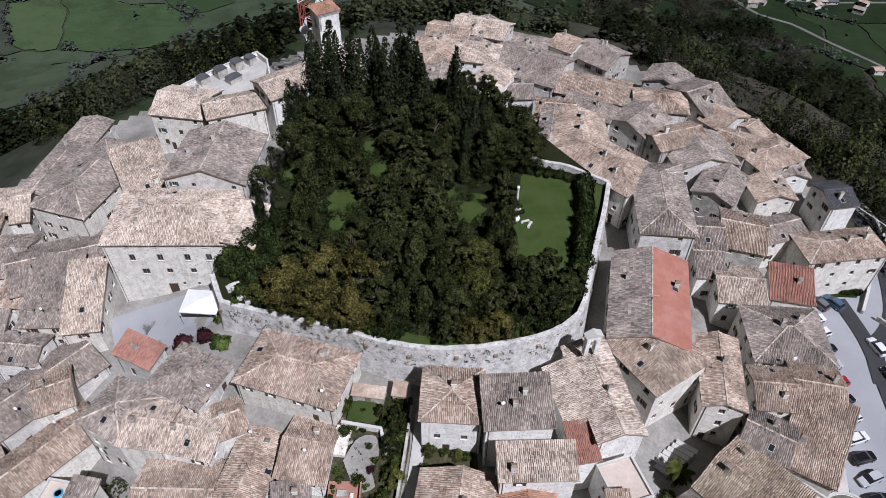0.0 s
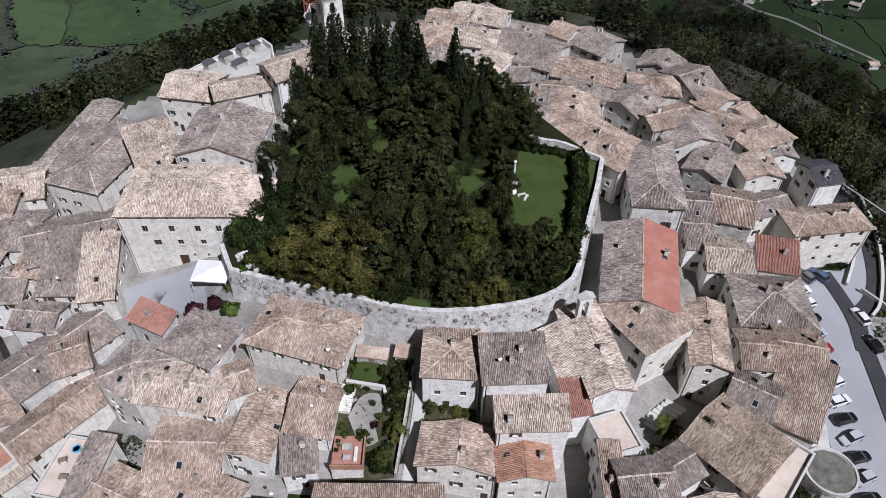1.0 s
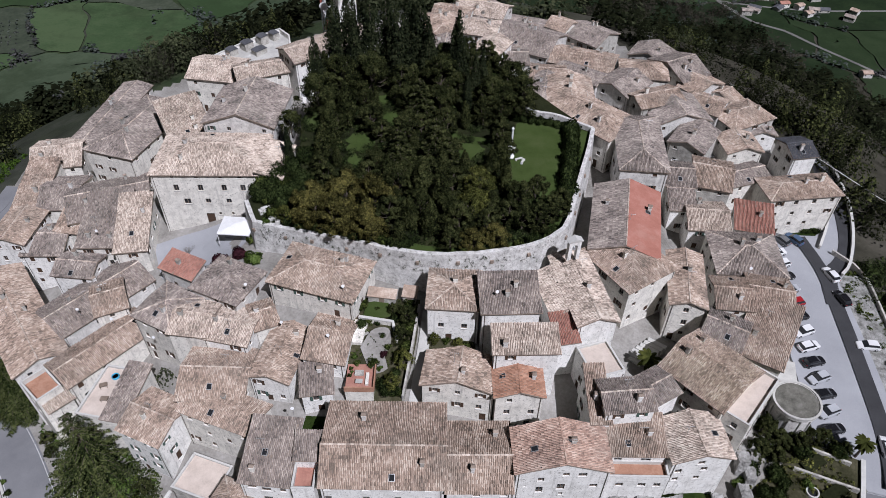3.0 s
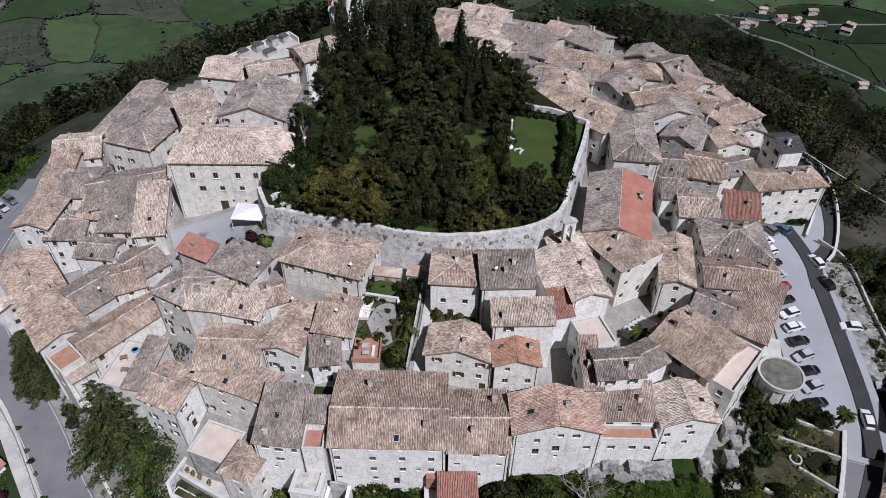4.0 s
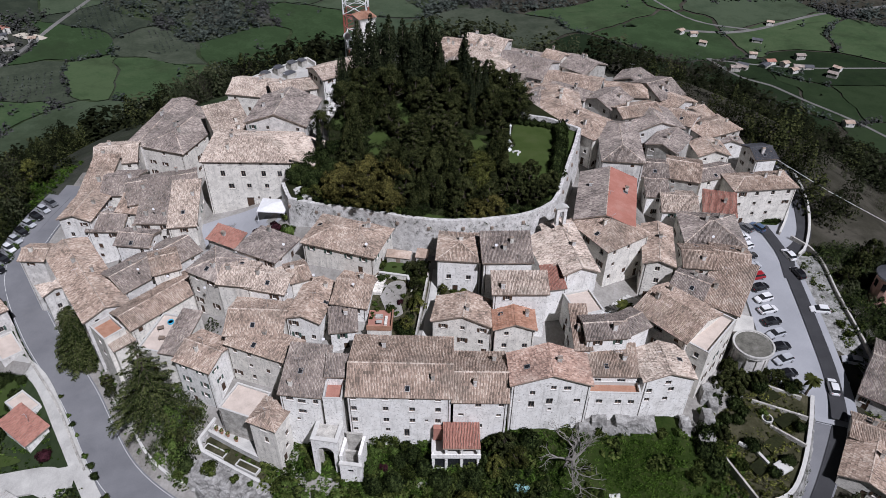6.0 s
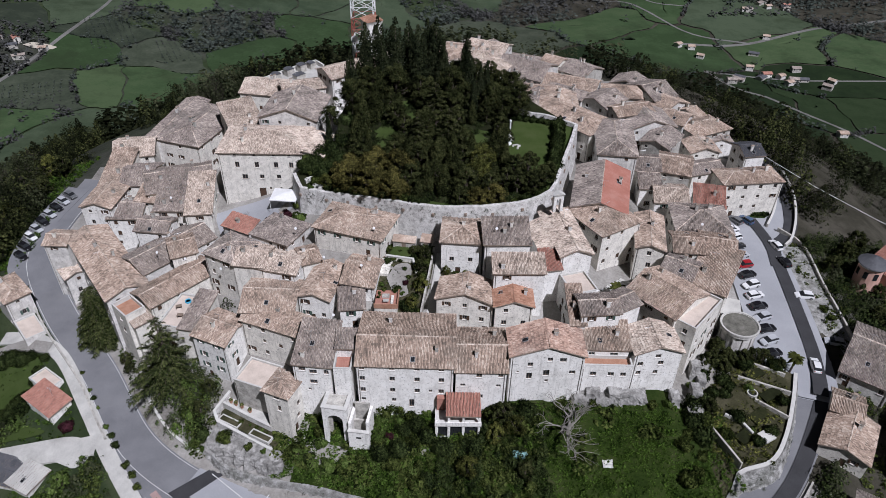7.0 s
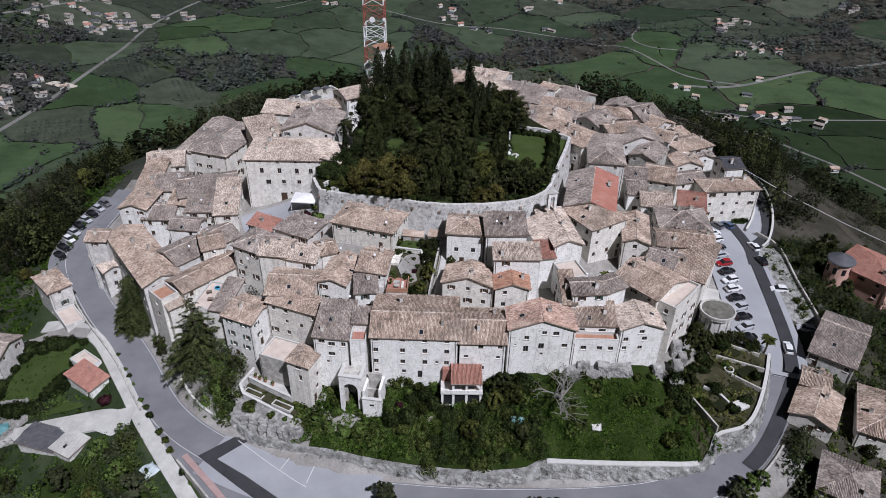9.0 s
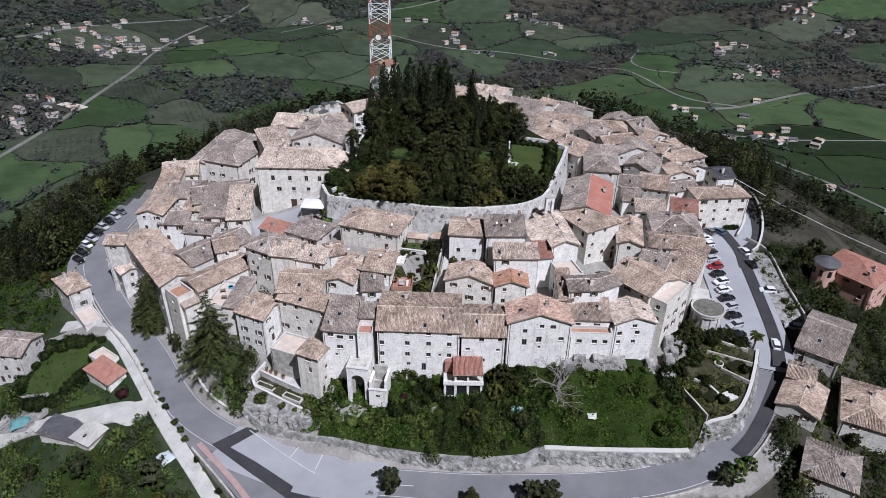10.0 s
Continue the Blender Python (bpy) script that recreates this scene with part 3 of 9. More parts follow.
def build_garden():
    n = 26
    vs, fs = [], []
    line = [p for p in FRONT if p[0] > -31]
    for p in line:
        end = np.array((p[0] * 0.82 + 2, 34.0 + 0.1 * abs(p[0])))
        if p[0] > 49:
            end = np.array((45.0, 41.0))
        for k in range(n):
            t = k / (n - 1)
            x, y = p[0] + (end[0] - p[0]) * t, p[1] + (end[1] - p[1]) * t
            z = garden_level(p, t, x, y) + 0.35 * math.sin(x / 3.1) * math.cos(y / 2.7) * min(1, 6 * t)
            vs.append((x, y, z))
    m = len(line)
    for i in range(m - 1):
        for k in range(n - 1):
            a = i * n + k
            fs.append((a, a + n, a + n + 1, a + 1))
    me = mesh_of("garden_ground", vs, fs, [GARDEN, SOIL], True)
    for f in me.polygons:
        f.material_index = 1 if f.center.x > 46.5 else 0
    return tagged(new("garden_ground", me), "overgrown green garden slope below the houses", "garden", kind="structure")


build_garden()

# ---- houses ----
PAVING = material("pinkish_terrace_tiles", [(0.42, 0.355, 0.3), (0.54, 0.46, 0.395), (0.62, 0.535, 0.465)], 0.5, 5, 0.85, 0.1)
PIPE = material("brown_gutter_metal", [(0.12, 0.1, 0.085), (0.2, 0.17, 0.15)], 1, 8, 0.5, 0, metal=0.5)
RNG = random.Random(11)
PITCH = 0.36
TP, TQ = 0.25, 0.47


def tile_plane(out, O, e, s, n, L, S, il, ir, rng, span=(0.0, 1.0)):
    """Adds curved tiles over a roof plane: O eave start, e along the eave, s up the slope, insets il, ir at the top."""
    cols, rows = max(1, int(L / TP)), max(1, int(S / TQ))
    u, v = np.meshgrid((np.arange(cols) + 0.5) * L / cols, np.arange(rows) * S / rows)
    u, v = u.ravel(), v.ravel()
    vm = v + 0.2
    keep = (u > il * vm / S) & (u < L - ir * vm / S) & (rng.uniform(size=u.size) > 0.004) & (u >= span[0] * L) & (u < span[1] * L)
    u, v = u[keep], v[keep]
    k = u.size
    if not k:
        return
    hp, q = L / cols * 0.43, S / rows * 1.12
    u = u + rng.normal(0, 0.012, k) + 0.05 * np.sin(v * 0.9 + u * 0.2)
    lift = rng.uniform(0.0, 0.045, k) + 0.05 * np.sin(u * 0.7 + O[0]) * np.sin(v * 0.55 + O[1])
    skew = rng.normal(0, 0.035, k)
    ring = []
    for end in (0, 1):
        for a, h in ((-1, 0.0), (-0.5, 0.1), (0.5, 0.1), (1, 0.0)):
            uu = u + hp * a * (1.0 if end == 0 else 0.86) + skew * end
            vv = v + q * end
            hh = h + lift + (0.05 if end == 0 else 0.0)
            ring.append(O[None] + uu[:, None] * e[None] + vv[:, None] * s[None] + hh[:, None] * n[None])
    V = np.stack(ring, 1)
    base = np.arange(k)[:, None] * 8
    F = np.concatenate([base + np.array(f)[None] for f in ((0, 1, 5, 4), (1, 2, 6, 5), (2, 3, 7, 6))], 0)
    out.append((V.reshape(-1, 3), F))


def roof_planes(kind, w, d, he, over=0.4, pitch=PITCH, off=0.0):
    """Planes of a roof in house space: (O, e, s, L, S, insets), the ridge lines, and the gable height."""
    V = lambda *a: np.array(a, dtype=float)
    W, D = w / 2 + over, d / 2 + over
    P, ridges, rise = [], [], 0
    drop = pitch * over

    def plane(a, b, top_h, run, il=0.0, ir=0.0):
        e = (b - a) / np.linalg.norm(b - a)
        hz = V(-e[1], e[0], 0)
        s = hz * run + V(0, 0, top_h)
        S = np.linalg.norm(s)
        P.append((a, e, s / S, np.linalg.norm(b - a), S, il, ir))
    z = he - drop
    c = [V(-W, -D, z), V(W, -D, z), V(W, D, z), V(-W, D, z)]
    if kind == "gx":
        r = pitch * D
        plane(c[0], c[1], r, D + off), plane(c[2], c[3], r, D - off)
        ridges.append((V(-W, off, z + r), V(W, off, z + r)))
        rise = pitch * d / 2
    elif kind == "gy":
        r = pitch * W
        plane(c[1], c[2], r, W - off), plane(c[3], c[0], r, W + off)
        ridges.append((V(off, -D, z + r), V(off, D, z + r)))
        rise = pitch * w / 2
    elif kind == "hip":
        m = min(W, D)
        r = pitch * m
        if W >= D:
            plane(c[0], c[1], r, m, m, m), plane(c[2], c[3], r, m, m, m), plane(c[1], c[2], r, m, D, D), plane(c[3], c[0], r, m, D, D)
            t = [V(-W + m, 0, z + r), V(W - m, 0, z + r)]
            ends = [(c[0], t[0]), (c[3], t[0]), (c[1], t[1]), (c[2], t[1])]
        else:
            plane(c[1], c[2], r, m, m, m), plane(c[3], c[0], r, m, m, m), plane(c[0], c[1], r, m, W, W), plane(c[2], c[3], r, m, W, W)
            t = [V(0, -D + m, z + r), V(0, D - m, z + r)]
            ends = [(c[0], t[0]), (c[1], t[0]), (c[2], t[1]), (c[3], t[1])]
        ridges += ends + ([(t[0], t[1])] if abs(W - D) > 0.3 else [])
    elif kind == "shed_f":
        plane(c[0], c[1], pitch * 2 * D, 2 * D)
        rise = pitch * d
    elif kind == "shed_b":
        plane(c[2], c[3], pitch * 2 * D, 2 * D)
        rise = pitch * d
    elif kind == "shed_l":
        plane(c[3], c[0], pitch * 2 * W, 2 * W)
        rise = pitch * w
    elif kind == "shed_r":
        plane(c[1], c[2], pitch * 2 * W, 2 * W)
        rise = pitch * w
    return P, ridges, rise


def facade(vs, fs, A, B, z0, z1, holes, depth=0.28):
    """An upright wall from A to B (outside to the right of A->B) with rectangular holes (u0, z0, u1, z1) and their reveals."""
    A, B = Vector(A), Vector(B)
    L = (B - A).length
    e = (B - A) / L
    nrm = Vector((e.y, -e.x, 0))
    us = sorted({0.0, L, *[h[0] for h in holes], *[h[2] for h in holes]})
    zs = sorted({z0, z1, *[h[1] for h in holes], *[h[3] for h in holes]})

    def at(u, z, inn=0.0):
        p = A + e * u - nrm * inn
        vs.append((p.x, p.y, z))
        return len(vs) - 1
    for u0, u1 in zip(us, us[1:]):
        for a, b in zip(zs, zs[1:]):
            um, zm = (u0 + u1) / 2, (a + b) / 2
            if any(h[0] < um < h[2] and h[1] < zm < h[3] for h in holes):
                continue
            fs.append((at(u0, a), at(u1, a), at(u1, b), at(u0, b)))
    for h0, za, h1, zb in holes:
        for p, q in (((h0, za), (h1, za)), ((h1, za), (h1, zb)), ((h1, zb), (h0, zb)), ((h0, zb), (h0, za))):
            fs.append((at(*p), at(*q), at(*q, depth), at(*p, depth)))


WIN = {}


def window_meshes(w, h):
    """Frame, pane, sill and shutter meshes for an opening, in its own space (x along the wall, y inward)."""
    key = (round(w, 2), round(h, 2))
    if key not in WIN:
        f = 0.07
        fr = box_mesh("frame", [(-w / 2, 0.16, 0, -w / 2 + f, 0.23, h), (w / 2 - f, 0.16, 0, w / 2, 0.23, h), (-w / 2 + f, 0.16, 0, w / 2 - f, 0.23, f), (-w / 2 + f, 0.16, h - f, w / 2 - f, 0.23, h), (-0.035, 0.16, f, 0.035, 0.23, h - f)], FRAME)
        pn = box_mesh("pane", [(-w / 2 + 0.01, 0.24, 0.01, w / 2 - 0.01, 0.27, h - 0.01)], GLASS)
        sl = box_mesh("sill", [(-w / 2 - 0.12, -0.1, -0.09, w / 2 + 0.12, 0.05, -0.003)], SILL)
        sh = {}
        for c, m in SHUTTERS.items():
            sw = w / 2
            items = [(0, -0.075, 0, 0.06, -0.02, h), (sw - 0.06, -0.075, 0, sw, -0.02, h), (0.06, -0.07, 0, sw - 0.06, -0.025, h)]
            items += [(0.06, -0.085, 0.1 + k * 0.22, sw - 0.06, -0.06, 0.2 + k * 0.22) for k in range(int((h - 0.2) / 0.22))]
            sh[c] = box_mesh("shutter", items, m)
        WIN[key] = (fr, pn, sl, sh)
    return WIN[key]


DOORS = {}


def door_mesh(w, h):
    key = (w, h)
    if key not in DOORS:
        DOORS[key] = box_mesh("door", [(-w / 2, 0.15, 0, w / 2, 0.21, h), (-w / 2 + 0.1, 0.12, 0.15, -0.05, 0.15, h * 0.45), (0.05, 0.12, 0.15, w / 2 - 0.1, 0.15, h * 0.45), (-w / 2 + 0.1, 0.12, h * 0.52, -0.05, 0.15, h - 0.12), (0.05, 0.12, h * 0.52, w / 2 - 0.1, 0.15, h - 0.12)], SHUTTERS["brown"])
    return DOORS[key]


def opening(house_ob, A, B, u, z, w, h, style, is_door=False, name="window"):
    A, B = Vector(A), Vector(B)
    e = (B - A).normalized()
    m = Matrix(((e.x, -e.y, 0, 0), (e.y, e.x, 0, 0), (0, 0, 1, 0), (0, 0, 0, 1)))
    p = A + e * u
    m = Matrix.Translation((p.x, p.y, z)) @ m
    if is_door:
        return part("door", door_mesh(w, h), house_ob, loc=m)
    fr, pn, sl, sh = window_meshes(w, h)
    win = part("window", fr, house_ob, loc=m)
    part("pane", pn, win)
    part("sill", sl, win)
    if style == "closed":
        for k in (-1, 1):
            part("shutter", sh["brown"], win, loc=Matrix.Translation((-w / 2 if k < 0 else 0, 0.12, 0)))
    elif style in sh:
        for k in (-1, 1):
            part("shutter", sh[style], win, loc=Matrix.Translation((-w - 0.03 if k < 0 else w / 2 + 0.03, 0, 0)))
    return win


def chimney(house_ob, x, y, z, rng, mat):
    w, d, h = rng.uniform(0.5, 0.75), rng.uniform(0.45, 0.6), rng.uniform(0.8, 1.3)
    c = part("chimney", box_mesh("chimney", [(-w / 2, -d / 2, -1.0, w / 2, d / 2, h), (-w / 2 - 0.07, -d / 2 - 0.07, h, w / 2 + 0.07, d / 2 + 0.07, h + 0.09), (-w / 2, -d / 2, h + 0.09, -w / 2 + 0.1, d / 2, h + 0.3), (w / 2 - 0.1, -d / 2, h + 0.09, w / 2, d / 2, h + 0.3)], mat), house_ob, loc=Matrix.Translation((x, y, z)))
    part("cap", mesh_of("cap", [(-w / 2 - 0.1, -d / 2 - 0.1, h + 0.3), (w / 2 + 0.1, -d / 2 - 0.1, h + 0.3), (w / 2 + 0.1, d / 2 + 0.1, h + 0.3), (-w / 2 - 0.1, d / 2 + 0.1, h + 0.3), (-w / 2, 0, h + 0.5), (w / 2, 0, h + 0.5)], [(0, 3, 2, 1), (0, 1, 5, 4), (2, 3, 4, 5), (1, 2, 5), (3, 0, 4)], BED), c)


def roof_z(P, x, y):
    """Height of a roof at a point of the house."""
    best = 1e9
    for O, e, s, L, S, il, ir in P:
        run = np.array([s[0], s[1]])
        k = np.linalg.norm(run)
        dist = ((x - O[0]) * run[0] + (y - O[1]) * run[1]) / k
        best = min(best, O[2] + dist / k * s[2])
    return best


SHORT = {"white": "whitewashed", "cream": "cream plastered", "grey": "grey rendered", "stone": "rubble stone", "yellow": "pale yellow", "pink": "pink plastered"}


HOUSES = []


def house(*values, **more):
    """Notes a house; all are built once every footprint is known."""
    HOUSES.append((values, more))


def covered(px, py, pz, me_id):
    """Whether a point lies within another house, below its eave."""
    for i, (v, _) in enumerate(HOUSES):
        if i != me_id:
            dx, dy, a = px - v[0], py - v[1], radians(v[4])
            lx, ly = dx * math.cos(a) + dy * math.sin(a), dy * math.cos(a) - dx * math.sin(a)
            if abs(lx) < v[2] / 2 + 0.05 and abs(ly) < v[3] / 2 + 0.05 and pz < v[5]:
                return True
    return False


def build_house(me_id, x, y, w, d, rot, eave, kind="gx", wall="cream", tile=TILE, label="", win="auto", style="mix", floors=3, rows=None, chims=1, base=None, pitch=None, density=0.75, red=None, pipes=1, off=0.0, floor=None, par=0.9):
    """A house: walls with openings, a tiled roof or a flat terrace, windows, doors and chimneys."""
    rng = random.Random(int(x * 131 + y * 17 + w * 7))
    nrng = np.random.RandomState(int(abs(x * 131 + y * 17 + w * 7)) % 99991)
    ca, sa = math.cos(radians(rot)), math.sin(radians(rot))

    def world_xy(lx, ly):
        return x + lx * ca - ly * sa, y + lx * sa + ly * ca
    corners = [(-w / 2, -d / 2), (w / 2, -d / 2), (w / 2, d / 2), (-w / 2, d / 2)]
    gs = [gz(*world_xy(*c)) for c in corners]
    z0 = (min(gs) if base is None else base) - 0.8
    ob = new("house")
    ob.matrix_basis = pose(x, y, z0, 0, 0, rot)
    roof_word = {TILE: "weathered clay tile", TILE_PALE: "pale lichen-covered tile", TILE_GREY: "grey-brown tile", TILE_RED: "new red tile", TILE_ORANGE: "orange tile", TILE_ROSE: "rosy clay tile", TILE_SLATE: "dark slate", CONCRETE: "flat"}[tile]
    top = "flat roof terrace" if kind == "flat" else roof_word + " roof"
    tagged(ob, label or f"{SHORT[wall]} town house with a {top}", "house", group="houses of the hill town")
    he = eave - z0
    if pitch is None:
        pitch = 0.27 if kind.startswith("shed") else PITCH
    P, ridges, rise = roof_planes(kind, w, d, he, pitch=pitch, off=off)
    vs, fs = [], []
    wins = []
    for k in range(4):
        A, B = corners[k], corners[(k + 1) % 4]
        L = math.hypot(B[0] - A[0], B[1] - A[1])
        A3, B3 = (*A, 0), (*B, 0)
        nx_l, ny_l = (B[1] - A[1]) / L, -(B[0] - A[0]) / L
        wy = nx_l * sa + ny_l * ca
        mid = world_xy((A[0] + B[0]) / 2 + nx_l, (A[1] + B[1]) / 2 + ny_l)
        g = gz(*mid) - z0
        if base is not None:
            g = max(0.8, min(g, base - z0 + 0.8)) if g > he else max(g, 0.8)
        holes = []
        spec = None
        if rows and k in rows:
            spec = rows[k]
        elif win == "auto" and wy < 0.35 and he - g > 2.2:
            cols = max(1, int(L / rng.uniform(2.9, 3.8)))
            spec = []
            for f in range(floors):
                zt = he - (0.75 if f == 0 else 0.75 + 2.9 * f)
                if zt - 1.3 < g + 0.6:
                    break
                hh = rng.choice([0.9, 1.1, 1.25]) if f else rng.choice([0.7, 0.9, 1.1])
                for c in range(cols):
                    if rng.random() < density:
                        spec.append(((c + 0.5) * L / cols + rng.uniform(-0.35, 0.35), zt - hh, 0.8 if hh < 1.0 else 0.9, hh))
            if wy < -0.2 and L > 4 and he - g > 3.2:
                spec.append((rng.uniform(1.2, L - 1.2), g + 0.02, 1.0, 2.05))
        for (u, zz, ww, hh) in spec or []:
            if rows and k in rows:
                zz = he - zz - hh
            if zz < 0.1 or u - ww / 2 < 0.25 or u + ww / 2 > L - 0.25 or zz + hh > he - 0.05:
                continue
            if any(abs(u - (o[0] + o[2]) / 2) < (ww + o[2] - o[0]) / 2 + 0.1 and zz < o[3] and zz + hh > o[1] for o in holes):
                continue
            ex, ey = (B[0] - A[0]) / L, (B[1] - A[1]) / L
            out_x, out_y = world_xy(A[0] + ex * u + nx_l * 0.5, A[1] + ey * u + ny_l * 0.5)
            if covered(out_x, out_y, z0 + zz + hh * 0.5, me_id):
                continue
            holes.append((u - ww / 2, zz, u + ww / 2, zz + hh))
            is_door = hh > 1.9 and ww >= 1.0
            st = style if style != "mix" else rng.choice(["none", "none", "brown", "brown", "closed", "green" if rng.random() < 0.3 else "none"])
            wins.append((A3, B3, u, zz, round(ww, 2), round(hh, 2), st, is_door))
        facade(vs, fs, A3, B3, 0.0, he + (par if kind == "flat" else 0.0), holes)
    k = len(vs)
    if kind in ("gx", "gy"):
        ends = [(corners[1], corners[2]), (corners[3], corners[0])] if kind == "gx" else [(corners[0], corners[1]), (corners[2], corners[3])]
        for a, b in ends:
            k = len(vs)
            vs += [(*a, he), (*b, he), ((a[0] + b[0]) / 2 + (off if kind == "gy" else 0), (a[1] + b[1]) / 2 + (off if kind == "gx" else 0), he + rise)]
            fs.append((k, k + 1, k + 2))
    elif kind.startswith("shed"):
        c = {"shed_f": (0, 1, 2, 3), "shed_r": (1, 2, 3, 0), "shed_b": (2, 3, 0, 1), "shed_l": (3, 0, 1, 2)}[kind]
        lo0, lo1, hi1, hi0 = [corners[i] for i in c]
        k = len(vs)
        vs += [(*lo1, he), (*hi1, he), (*hi1, he + rise), (*hi0, he), (*hi0, he + rise), (*lo0, he)]
        fs += [(k, k + 1, k + 2), (k + 1, k + 3, k + 4, k + 2), (k + 3, k + 5, k + 4)]
    part("wall", mesh_of("wall", vs, fs, WALLS[wall]), ob)
    if pipes and he > 5 and w > 5:
        for u in ([0.35, w - 0.35] if w > 12 else [0.35 if rng.random() < 0.5 else w - 0.35]):
            pv, pf = [], []
            tube(pv, pf, [(-w / 2 + u, -d / 2 - 0.3, he - 0.1), (-w / 2 + u, -d / 2 - 0.08, he - 0.5), (-w / 2 + u, -d / 2 - 0.08, 0.3)], [0.05] * 3, 6)
            part("drainpipe", mesh_of("drainpipe", pv, pf, PIPE, True), ob)
    for A3, B3, u, zz, ww, hh, st, is_door in wins:
        opening(ob, A3, B3, u, zz, ww, hh, st, is_door)
    if kind == "flat":
        t = 0.25
        W, D = w / 2, d / 2
        part("terrace_floor", box_mesh("terrace_floor", [(-W + 0.02, -D + 0.02, he - 0.2, W - 0.02, D - 0.02, he)], floor or PAVING), ob, "red tiled terrace floor" if floor else "pale pinkish terrace floor")
        for k, (x0, y0, x1, y1) in enumerate(((-W, -D, W, -D + t), (-W, D - t, W, D), (-W, -D + t, -W + t, D - t), (W - t, -D + t, W, D - t))):
            gx_, gy_ = (0.03, 0.03) if k < 2 else (0.03, -0.003)
            part("parapet", box_mesh("parapet", [(x0 + 0.004, y0 + 0.004, he, x1 - 0.004, y1 - 0.004, he + par), (x0 - gx_, y0 - gy_, he + par, x1 + gx_, y1 + gy_, he + par + 0.08)], SILL), ob, "low parapet with a pale coping")
        return ob
    tiles, bv, bf = [], [], []
    for i, (O, e, s, L, S, il, ir) in enumerate(P):
        n = np.cross(e, s)
        if red and red[0] == i:
            q = [O, O + e * L, O + e * (L - ir) + s * S, O + e * il + s * S]
            sheet = [p + n * 0.14 for p in q] + [p + n * 0.02 for p in q]
        else:
            tile_plane(tiles, O + n * 0.02, e, s, n, L, S, il, ir, nrng)
        k = len(bv)
        q = [O, O + e * L, O + e * (L - ir) + s * S, O + e * il + s * S]
        bv += [tuple(p) for p in q] + [tuple(p - n * 0.16) for p in q]
        bf += [(k, k + 1, k + 2, k + 3), (k + 7, k + 6, k + 5, k + 4), (k, k + 4, k + 5, k + 1), (k + 1, k + 5, k + 6, k + 2), (k + 2, k + 6, k + 7, k + 3), (k + 3, k + 7, k + 4, k)]
    roof = part("roof", mesh_of("roof", bv, bf, BED), ob, roof_word + " roof")
    if red:
        part("red_sheet", mesh_of("red_sheet", sheet, [(0, 1, 2, 3), (0, 4, 5, 1), (1, 5, 6, 2), (2, 6, 7, 3), (3, 7, 4, 0)], RED_SHEET), roof, "smooth red roofing sheet over one slope")
    for batch, m, word in ((tiles, tile, ""),):
        if batch:
            off = np.cumsum([0] + [len(V) for V, F in batch])
            part("tiles", quads_mesh("tiles", np.concatenate([V for V, F in batch]), m, np.concatenate([F + o for (V, F), o in zip(batch, off)])), roof, word, kind="stuff")
    if ridges:
        rv, rf = [], []
        for a, b in ridges:
            L = np.linalg.norm(b - a)
            m = max(1, int(L / 0.6))
            for i in range(m):
                p, q = a + (b - a) * i / m, a + (b - a) * (i + 1.12) / m
                h = nrng.uniform(0.06, 0.1)
                tube(rv, rf, [p + np.array((0, 0, h)), q + np.array((0, 0, h - 0.04))], [0.16, 0.13], 6)
        part("ridge_tiles", mesh_of("ridge_tiles", rv, rf, TILE_PALE if tile in (TILE, TILE_GREY) and rng.random() < 0.6 else tile), roof, kind="stuff")
    for _ in range(chims + (w * d > 90) if rng.random() < 0.9 else 0):
        cx, cy = rng.uniform(-0.35, 0.35) * w, rng.uniform(-0.35, 0.35) * d
        chimney(ob, cx, cy, roof_z(P, cx, cy), rng, WALLS[rng.choice(["grey", "cream", "stone"])])
    extra = random.Random(int(x * 77 + y * 31))
    if extra.random() < 0.4 and w > 5:
        O, e, s, L, S, il, ir = extra.choice(P)
        n = np.cross(e, s)
        c = O + e * L * extra.uniform(0.4, 0.6) + s * S * extra.uniform(0.25, 0.5)
        for nm, a, b, lo, hi, m in (("skylight_frame", 0.42, 0.52, 0.0, 0.2, METAL), ("skylight_pane", 0.34, 0.44, 0.1, 0.22, GLASS)):
            q = [c - e * a - s * b, c + e * a - s * b, c + e * a + s * b, c - e * a + s * b]
            part(nm, mesh_of(nm, [p + n * hi for p in q] + [p + n * lo for p in q], [(0, 1, 2, 3), (0, 4, 5, 1), (1, 5, 6, 2), (2, 6, 7, 3), (3, 7, 4, 0)], m), ob)
    if extra.random() < 0.5 and w > 4:
        cx, cy = extra.uniform(-0.2, 0.2) * w, extra.uniform(-0.2, 0.2) * d
        zr = roof_z(P, cx, cy)
        av, af = [], []
        top = extra.uniform(1.6, 2.6)
        tube(av, af, [(cx, cy, zr - 0.2), (cx, cy, zr + top)], [0.035, 0.025], 5)
        tube(av, af, [(cx - 0.7, cy, zr + top - 0.15), (cx + 0.7, cy, zr + top - 0.05)], [0.02, 0.02], 4)
        for k in range(5):
            u = -0.6 + 0.3 * k
            tube(av, af, [(cx + u, cy - 0.3 + 0.03 * k, zr + top - 0.1), (cx + u, cy + 0.3 - 0.03 * k, zr + top - 0.1)], [0.014, 0.014], 4)
        part("aerial", mesh_of("aerial", av, af, METAL), ob, "thin metal television aerial")
    return ob

house(-30.5, 51.8, 3.7, 5.8, 25, 10, "gx", "cream", TILE)
house(-54.7, 98.1, 8.4, 13.6, 31, 16, "shed_f", "cream", TILE_PALE)
